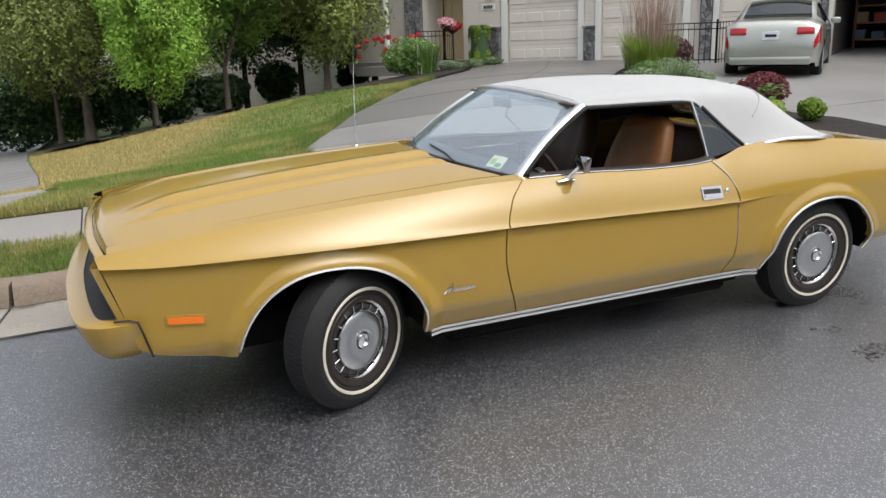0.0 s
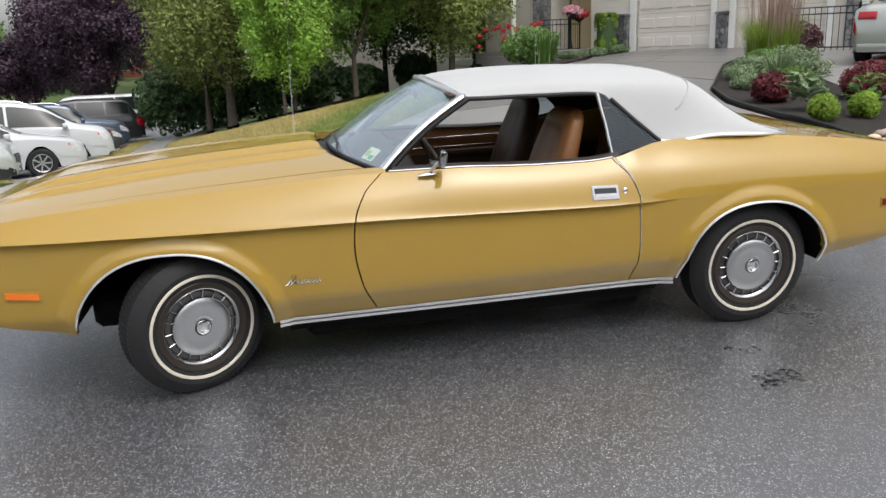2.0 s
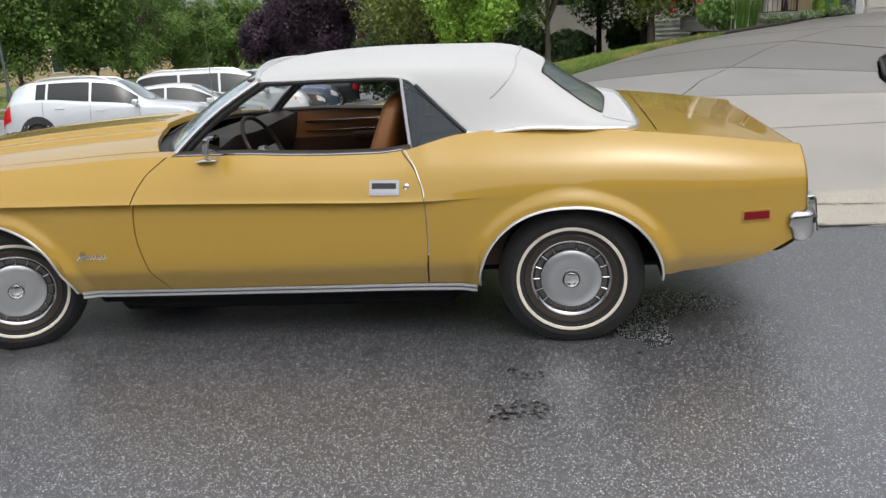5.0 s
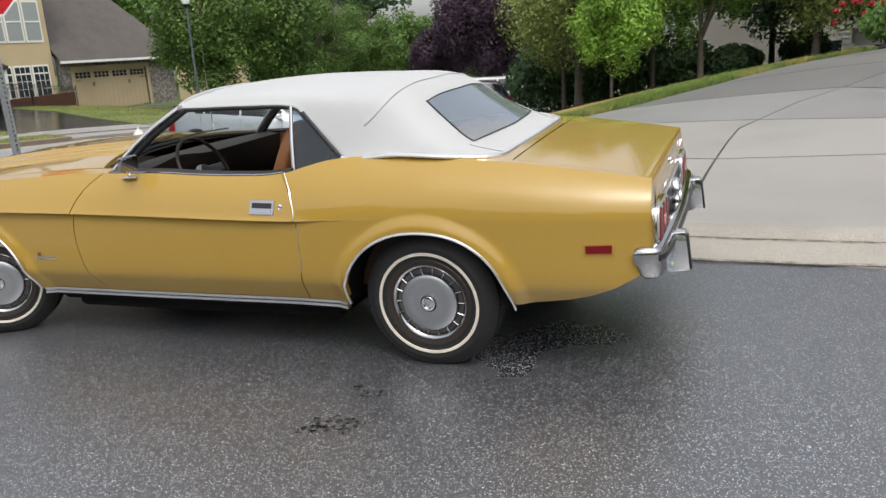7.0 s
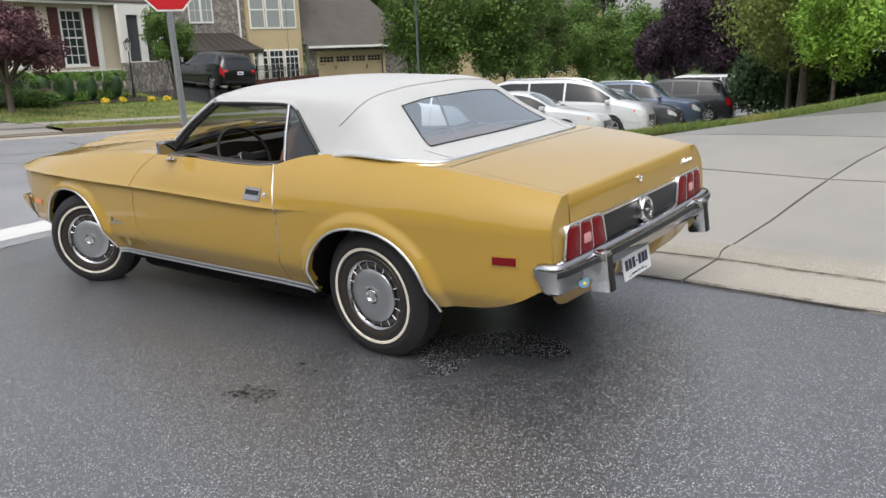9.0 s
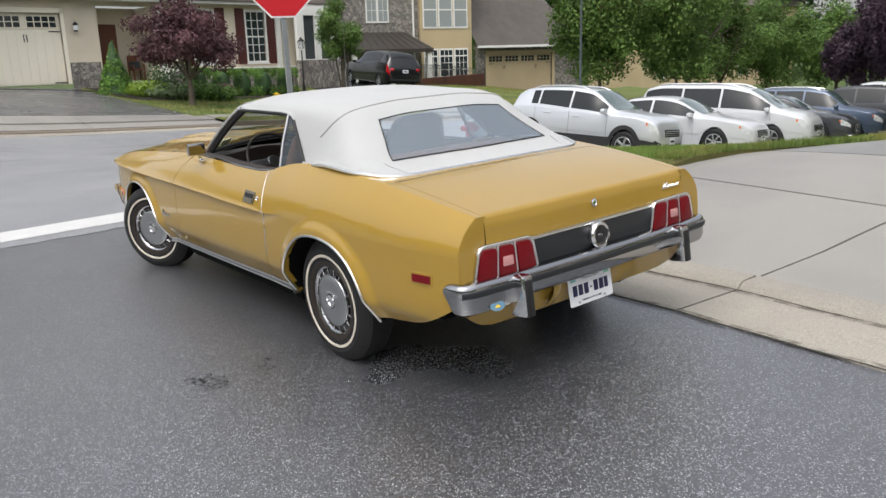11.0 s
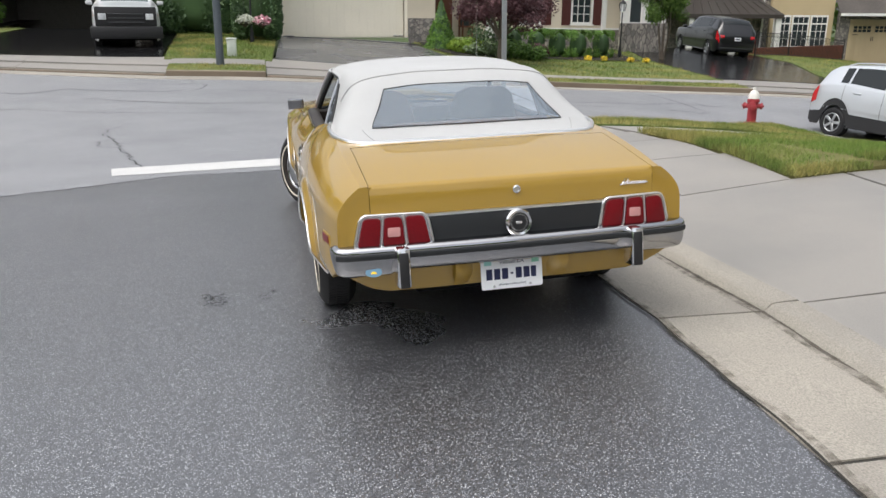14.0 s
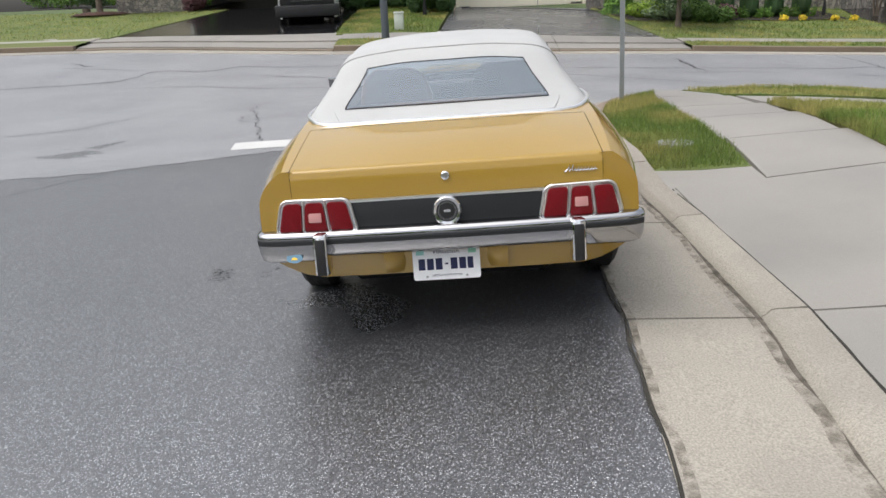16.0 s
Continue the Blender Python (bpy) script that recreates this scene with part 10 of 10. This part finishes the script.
for i, (x, y, r, h, lf) in enumerate(((-21.5, 6.3, 0.8, 0.30, "lime"), (-20.9, 6.9, 0.9, 0.28, "sage"), (-20.8, 7.8, 0.8, 0.35, "green"), (-21.6, 7.2, 0.9, 0.75, "dark"), (-20.6, 8.5, 0.6, 0.3, "green"), (-21.3, 8.9, 0.5, 0.3, "maroon"))):
    shrub("bedding_shrub", ("low lime-yellow bedding shrub", "low silvery ground cover", "leafy green bedding shrub", "dark green foundation shrub", "low green bedding shrub", "small maroon bedding shrub")[i], x, y, r, h, lf, 1500, 0.07, 310 + i, z=far_up(x, y))
for i, (x, y) in enumerate(((-21.3, 11.0), (-21.0, 12.6), (-20.9, 13.2), (-21.2, 11.6))):
    shrub("yellow_flowers", "small clump of yellow flowers", x, y, 0.16, 0.10, "yellow", 160, 0.05, 330 + i, z=far_up(x, y) + 0.02, category="flowers", group="yellow flowers")

# front garden beyond the sealed driveway
drape("flower_bed", [(-26.0, -10.6), (-29.5, -16.0), (-33, -22), (-36, -20), (-32, -10.4)], 0.15, M["soil"], 1.0, kind="structure", label="dark mulch bed along the neighbour's front", category="flower bed")
tree("ornamental tree on a mulched ring", -25.4, -14.7, 0.13, 1.6, 3.6, 2.0, 3.6, "green", 14000, 0.09, 272, clumps=30, z=far_up(-25.4, -14.7))
bm = fresh()
lathe(bm, [(1.15, 0.0), (0.9, 0.07), (0.4, 0.12), (0, 0.13)], Matrix.Translation((-25.4, -14.7, far_up(-25.4, -14.7) + 0.02)), 24)
tagged(part("mulch_ring", bm, mat("red_mulch", (0.07, 0.032, 0.022), 0.95, grain=0.6, grain_scale=30, bump=0.05)), "reddish mulch ring round the tree's foot", "mulch")
for i, (x, y, r, h, lf) in enumerate(((-27.2, -11.3, 0.8, 0.55, "green"), (-28.3, -13.2, 0.9, 0.6, "dark"), (-29.3, -15.2, 0.9, 0.6, "box"), (-30.6, -17.0, 1.0, 0.6, "dark"), (-31.6, -19.0, 1.0, 0.7, "green"), (-33.0, -21.0, 1.1, 0.7, "box"), (-25.9, -11.0, 0.5, 0.35, "maroon"))):
    shrub("foundation_shrub", "rounded foundation shrub in the mulch bed", x, y, r, h, lf, 2400, 0.08, 430 + i, z=far_up(x, y) + 0.02, group="foundation shrubs")

# bed beside the driveway
for i, (x, y) in enumerate(((6.61, 3.76), (7.17, 3.77), (7.8, 3.7))):
    shrub("boxwood_ball", "small lime-green boxwood ball in dark mulch", x, y, 0.19, 0.16, "lime", 4200, 0.026, 340 + i, group="boxwood balls")
shrub("barberry", "round red-purple barberry bush", 7.2, 5.65, 0.30, 0.22, "barberry", 5200, 0.034, 345)
shrub("barberry", "red-purple barberry bush at the back of the bed", 8.4, 5.2, 0.42, 0.26, "barberry", 6000, 0.036, 346)
shrub("barberry", "dark red barberry beside the tall grass", 10.6, 10.2, 0.6, 0.38, "maroon", 3600, 0.05, 347)


def broadleaf(label, x, y, n, size, seed, leaf="sage"):
    """A clump of large pointed leaves on short stems."""
    rr = random.Random(seed)
    root = thing("broadleaf_plant", label, "plant", Matrix.Translation((x, y, level(x, y) + 0.10)))
    for k in range(n):
        a, tilt, h = rr.uniform(0, 6.283), rr.uniform(0.15, 0.9), rr.uniform(0.10, 0.55)
        s = size * rr.uniform(0.7, 1.2)
        base = Vector((math.cos(a) * 0.10 * rr.random(), math.sin(a) * 0.10 * rr.random(), h * 0.75))
        d = Vector((math.cos(a), math.sin(a), 0))
        sd = Vector((-math.sin(a), math.cos(a), 0))
        bm = fresh()
        rows = []
        for t, w in ((0, 0.1), (0.25, 0.8), (0.5, 1.0), (0.8, 0.6), (1.0, 0.03)):
            p = base + d * s * t * math.cos(tilt * t) + Vector((0, 0, s * (0.55 * t - 0.75 * tilt * t * t)))
            rows.append([bm.verts.new(p - sd * w * s * 0.24 + Vector((0, 0, 0.02 * w))), bm.verts.new(p), bm.verts.new(p + sd * w * s * 0.24 + Vector((0, 0, 0.02 * w)))])
        for r1, r2 in zip(rows, rows[1:]):
            for j in (0, 1):
                bm.faces.new((r1[j], r1[j + 1], r2[j + 1], r2[j]))
        part("leaf", bm, LEAF[leaf], root)


broadleaf("large-leaved grey-green plant in the bed", 7.0, 4.65, 46, 0.26, 350)
broadleaf("large-leaved green plant between the boxwoods", 7.45, 4.15, 30, 0.20, 351, "green")
for i, (x, y, r, h, lf) in enumerate(((7.7, 6.95, 0.36, 0.13, "sage"), (8.1, 7.7, 0.42, 0.15, "sage"), (8.7, 8.5, 0.42, 0.16, "sage"), (8.35, 6.8, 0.36, 0.18, "green"), (9.0, 7.4, 0.42, 0.18, "sage"), (9.5, 9.3, 0.45, 0.18, "green"), (8.0, 6.0, 0.30, 0.14, "sage"), (9.9, 9.0, 0.45, 0.2, "sage"))):
    shrub("ground_cover", "low silvery-green ground cover on mulch", x, y, r, h, lf, 2600, 0.032, 360 + i, flat=0.7, group="ground cover")
spikes("ornamental_grass", "tall feather-reed grass with pinkish plumes", 10.5, 10.7, 0.85, 0.95, 2.1, 1300, 0.010, LEAF["lime"], 370, plume=(150, "plume"))
spikes("ornamental_grass", "tall feather-reed grass, second clump", 10.0, 9.8, 0.6, 0.8, 1.8, 900, 0.010, LEAF["lime"], 371, plume=(90, "plume"))
spikes("ornamental_grass", "blue-green tufted grass at the bed's front", 8.2, 7.0, 0.25, 0.55, 0.6, 400, 0.010, LEAF["sage"], 372)
pebbles = random.Random(9)
stones = []
base_me = None
for k in range(46):
    x, y = 6.75 + pebbles.uniform(-0.28, 0.75), 2.62 + pebbles.uniform(-0.28, 0.28)
    if base_me is None:
        bm = fresh()
        bmesh.ops.create_icosphere(bm, subdivisions=2, radius=0.05)
        for v in bm.verts:
            v.co *= 1 + 0.25 * noise.noise(v.co * 30)
        for f in bm.faces:
            f.smooth = True
        base_me = bpy.data.meshes.new("pebble")
        bm.to_mesh(base_me)
        bm.free()
        base_me.materials.append(mat("river_pebble", (0.48, 0.38, 0.28), 0.7, random_tint=0.35, grain=0.2, grain_scale=60))
    ob = new("pebble", base_me)
    s = pebbles.uniform(0.6, 1.25)
    ob.matrix_world = Matrix.Translation((x, y, level(x, y) + 0.12 + 0.02 * s)) @ Matrix.Rotation(pebbles.uniform(0, 6), 4, "Z") @ Matrix.Diagonal((s * 1.3, s, s * 0.7, 1))
    tagged(ob, "pale rounded river pebble beside the bed", "pebble", "river pebbles")

# porch planting at house A
hedge_box("clipped_column", "clipped square green shrub by the front door", Matrix.Translation((10.0, 18.3, 1.12)), 0.55, 0.55, 1.15, "lime", 3600, 0.05, 380, rounded_top=0.15)
shrub("flower_bed_plants", "tall green perennials with red flowers", 7.3, 17.3, 0.85, 0.55, "green", 3500, 0.07, 381)
spikes("ornamental_grass", "green grassy clump with white flowers", 7.5, 16.9, 0.7, 0.95, 1.0, 900, 0.014, LEAF["box"], 382, plume=(60, "white"))
for i in range(14):
    rr = random.Random(390 + i)
    x, y = 6.9 + rr.uniform(-0.9, 0.9), 18.0 + rr.uniform(-0.5, 0.5)
    shrub("red_flower", "red rose bloom on a tall stem", x, y, 0.07, 0.06, "red", 90, 0.05, 390 + i, z=level(x, y) + rr.uniform(0.8, 1.3), category="flower", group="red roses", stem=False)
for i, (x, y) in enumerate(((8.7, 17.4), (9.3, 17.2), (8.2, 16.6), (10.2, 17.7))):
    shrub("silver_ground_cover", "low silvery mound at the bed's edge", x, y, 0.32, 0.13, "sage", 900, 0.04, 410 + i, group="silver mounds")


# ---- posts, lamps, signs and the hydrant ----
def post_lamp(label, x, y, h, r, globe, z=None, arm=False, kind_name="street_lamp"):
    z0 = (level(x, y) + 0.1) if z is None else z
    root = thing(kind_name, label, "street lamp", Matrix.Translation((x, y, z0)))
    bm = fresh()
    lathe(bm, [(r * 2.2, 0), (r * 2.2, 0.25), (r * 1.4, 0.45), (r, 0.6), (r * 0.8, h)], Matrix(), 16)
    part("pole", bm, M["grey_pole"] if globe else M["iron"], root)
    if globe:
        bm = fresh()
        lathe(bm, [(0.05, h), (0.10, h + 0.06), (0.14, h + 0.14)], Matrix(), 16)
        part("collar", bm, M["iron"], root)
        bm = fresh()
        lathe(bm, [(0.13, h + 0.13), (0.20, h + 0.32), (0.18, h + 0.48), (0.09, h + 0.60), (0.03, h + 0.68), (0, h + 0.70)], Matrix(), 20)
        part("globe", bm, M["lamp_globe"], root, "white acorn globe")
    else:
        bm = fresh()
        cyl(bm, 0.09, 0.13, 0.28, Matrix.Translation((0, 0, h + 0.18)), 6)
        part("lantern", bm, M["lamp_globe"], root, smooth=False)
        bm = fresh()
        cyl(bm, 0.17, 0.02, 0.16, Matrix.Translation((0, 0, h + 0.40)), 6)
        part("lantern_cap", bm, M["iron"], root, smooth=False)
        for q in range(6):
            a = 2 * math.pi * q / 6
            bm = fresh()
            tube(bm, [(0.095 * math.cos(a), 0.095 * math.sin(a), h + 0.04), (0.135 * math.cos(a), 0.135 * math.sin(a), h + 0.32)], 0.012, 4)
            part("lantern_rib", bm, M["iron"], root, smooth=False)
    return root


post_lamp("slim street lamp with a white acorn globe", -18.6, 25.0, 4.6, 0.055, True)
post_lamp("slim street lamp with a white acorn globe", -17.4, 48.8, 3.7, 0.06, True, z=-2.4)
post_lamp("black lantern post on the front lawn", -22.6, 12.9, 1.75, 0.03, False, z=far_up(-22.6, 12.9), kind_name="garden_lamp")
post_lamp("black lantern post by the porch steps", 9.3, 19.4, 2.2, 0.035, False, z=1.0, kind_name="garden_lamp")
post_lamp("black lantern post beside the arborvitae", -20.6, -1.35, 2.35, 0.03, False, z=far_up(-20.6, -1.35), kind_name="garden_lamp")
for i, (x, y, z, lf) in enumerate(((-20.45, -1.0, 1.52 + 0.62, "pink"), (-20.5, -1.55, 1.55 + 0.62, "white"), (9.2, 19.0, 2.35, "pink"), (9.5, 19.2, 2.25, "red"))):
    root = thing("flower_basket", "hanging basket of mixed flowers", "flower basket", Matrix.Translation((x, y, z - (0.62 if i < 2 else 0))))
    bm = fresh()
    lathe(bm, [(0.02, -0.20), (0.16, -0.10), (0.20, 0.0)], Matrix(), 14)
    part("basket", bm, M["bark_dark"], root)
    leaves("bloom", [((0, 0, 0.05), (0.30, 0.30, 0.16))], 420, 0.06, LEAF[lf], 420 + i, root)
    bm = fresh()
    tube(bm, [(0, 0, 0.1), (0, 0, 0.75)], 0.006, 5)
    part("hook", bm, M["iron"], root)

pole = thing("street_lamp", "plain blue-grey street light pole on the far verge", "street lamp", Matrix.Translation((-15.14, -2.18, far_up(-15.14, -2.18) - 0.02)) @ pose(0, 0, 0, 0, 0, 0))
bm = fresh()
lathe(bm, [(0.11, 0), (0.105, 0.3), (0.075, 6.0), (0.06, 7.5)], Matrix(), 18)
part("pole", bm, M["grey_pole"], pole)
bm = fresh()
box(bm, (0.5, 0.2, 0.12), Matrix.Translation((0.3, 0, 7.5)), 0.03)
part("lamp_head", bm, M["grey_pole"], pole)

ubox = thing("utility_box", "small grey-green utility box on the lawn", "utility box", Matrix.Translation((-16.5, -1.9, far_up(-16.5, -1.9) - 0.02)))
bm = fresh()
box(bm, (0.24, 0.26, 0.48), Matrix.Translation((0, 0, 0.24)), 0.02, 2)
part("cabinet", bm, mat("pale_green_box", (0.50, 0.54, 0.48), 0.6, stain=0.3, stain_scale=5), ubox)
bm = fresh()
box(bm, (0.27, 0.29, 0.05), Matrix.Translation((0, 0, 0.49)), 0.015)
part("lid", bm, mat("pale_green_lid", (0.56, 0.60, 0.54), 0.6), ubox)

# stop sign on a perforated steel post
zs = raised(-3.06, 2.03)
stop = thing("stop_sign", "red octagonal stop sign on a perforated steel post", "road sign", Matrix.Translation((-3.06, 2.03, zs)) @ Matrix.Rotation(radians(-12), 4, "Z") @ pose(0, 0, 0, 1.2, 0, 0))
wall_h = 2.85
bm = fresh()
n = 58
for k in range(n):
    z0_, z1_ = wall_h * k / n, wall_h * (k + 1) / n
    for y0_, y1_ in ((-0.030, -0.009), (0.009, 0.030)):
        box(bm, (0.004, y1_ - y0_, z1_ - z0_), Matrix.Translation((0.028, (y0_ + y1_) / 2, (z0_ + z1_) / 2)))
    box(bm, (0.004, 0.018, (z1_ - z0_) * 0.55), Matrix.Translation((0.028, 0, z0_ + (z1_ - z0_) * 0.27)))
for sgn in (-1, 1):
    box(bm, (0.056, 0.004, wall_h), Matrix.Translation((0.0, sgn * 0.028, wall_h / 2)))
box(bm, (0.004, 0.06, wall_h), Matrix.Translation((-0.028, 0, wall_h / 2)))
part("post", bm, M["galv"], stop, "perforated galvanised post", smooth=False)
bm = fresh()
octo = [(0.41 * math.cos(radians(22.5 + 45 * k)), 0.41 * math.sin(radians(22.5 + 45 * k))) for k in range(8)]
plane_m = Matrix.Translation((0.034, 0, 2.255)) @ pose(0, 0, 0, 90, 0, 90)
prism(bm, octo, 0.004, plane_m)
plate_s = part("sign_border", bm, M["sign_white"], stop, "white border", smooth=False)
bm = fresh()
prism(bm, [(x * 0.945, y * 0.945) for x, y in octo], 0.003, plane_m @ Matrix.Translation((0, 0, 0.004)))
part("sign_face", bm, M["sign_red"], stop, "red sign face", smooth=False)
txt = bpy.data.curves.new("sign_word", "FONT")
txt.body, txt.size, txt.align_x, txt.align_y, txt.extrude = "STOP", 0.30, "CENTER", "CENTER", 0.001
tob = new("sign_word", txt)
tob.data.materials.append(M["sign_white"])
tob.parent, tob.matrix_local = stop, plane_m @ Matrix.Translation((0, 0.0, 0.009))

# hydrant
hz0 = level(-7.79, 9.05) + 0.10
hyd = thing("fire_hydrant", "red fire hydrant with a white bonnet on the verge", "fire hydrant", Matrix.Translation((-7.79, 9.05, hz0)))
bm = fresh()
lathe(bm, [(0.15, 0), (0.15, 0.05), (0.095, 0.07), (0.095, 0.46), (0.125, 0.48), (0.125, 0.53), (0.10, 0.55)], Matrix(), 20)
part("barrel", bm, M["hydrant_red"], hyd)
bm = fresh()
lathe(bm, [(0.115, 0.55), (0.11, 0.62), (0.075, 0.70), (0.03, 0.73), (0.028, 0.79), (0, 0.79)], Matrix(), 20)
part("bonnet", bm, mat("hydrant_white", (0.68, 0.66, 0.62), 0.6, stain=0.3, stain_scale=12), hyd, "white bonnet")
for ang, rr_ in ((90, 0.055), (-90, 0.055), (0, 0.075)):
    bm = fresh()
    m = Matrix.Translation((0, 0, 0.40)) @ Matrix.Rotation(radians(ang - 40), 4, "Z") @ pose(0, 0, 0, 0, 90, 0)
    lathe(bm, [(rr_, 0.08), (rr_, 0.15), (rr_ * 1.25, 0.155), (rr_ * 1.25, 0.19), (rr_ * 0.4, 0.20), (rr_ * 0.4, 0.225), (0, 0.225)], m, 16)
    part("outlet", bm, M["hydrant_red"], hyd)

# manhole lid in the verge
bm = fresh()
lathe(bm, [(0.17, -0.02), (0.17, 0.012), (0.14, 0.016), (0, 0.018)], Matrix.Translation((-0.05, 1.95, raised(-0.05, 1.95))), 24)
tagged(part("meter_lid", bm, M["galv"]), "round grey iron meter lid in the verge grass", "meter lid")


def iron_fence(label, pts, h, z_of, spacing=0.12):
    root = thing("iron_fence", label, "fence", Matrix())
    for a, b in zip(pts, pts[1:]):
        va, vb = Vector((*a, z_of(*a))), Vector((*b, z_of(*b)))
        for q in (0.08, 0.85, 1.0):
            bm = fresh()
            tube(bm, [va + Vector((0, 0, h * q)), vb + Vector((0, 0, h * q))], 0.016, 6)
            part("rail", bm, M["iron"], root)
        n = max(2, int((vb - va).length / spacing))
        for k in range(n + 1):
            p = va.lerp(vb, k / n)
            thick = 0.028 if k in (0, n) else 0.009
            bm = fresh()
            tube(bm, [p, p + Vector((0, 0, h * (1.08 if k in (0, n) else 1.0)))], thick, 6)
            part("post" if k in (0, n) else "picket", bm, M["iron"], root)
    return root


iron_fence("black iron railing beside the garage", [(12.2, 12.6), (12.9, 11.2), (13.9, 11.6)], 0.95, lambda x, y: level(x, y) + 0.1, 0.14)
iron_fence("black iron railing on the porch", [(8.3, 19.3), (9.1, 19.0), (9.6, 19.4)], 0.95, lambda x, y: 1.2, 0.12)
iron_fence("black iron railing before the tall windows", [(-25.0, 20.6), (-27.3, 24.0), (-30.0, 29.3)], 1.05, lambda x, y: level(x, y) + 0.1, 0.16)
bm = fresh()
box(bm, (0.25, 9.5, 0.7), Matrix.Translation((-28.4, 25.4, level(-28, 25) + 0.25)) @ Matrix.Rotation(radians(27.5), 4, "Z"))
tagged(part("retaining_wall", bm, M["brick"], smooth=False), "low red brick wall behind the railing", "wall", "", "structure")
# garden hose before the cream garage
bm = fresh()
tube(bm, [(-23.3 + 0.25 * math.sin(t * 2.0), lerp(-0.1, 5.2, t), far_up(-23.3, lerp(-0.1, 5.2, t)) + 0.02) for t in np.linspace(0, 1, 24)], 0.02, 6)
tagged(part("garden_hose", bm, M["iron"]), "black garden hose lying before the garage door", "hose")
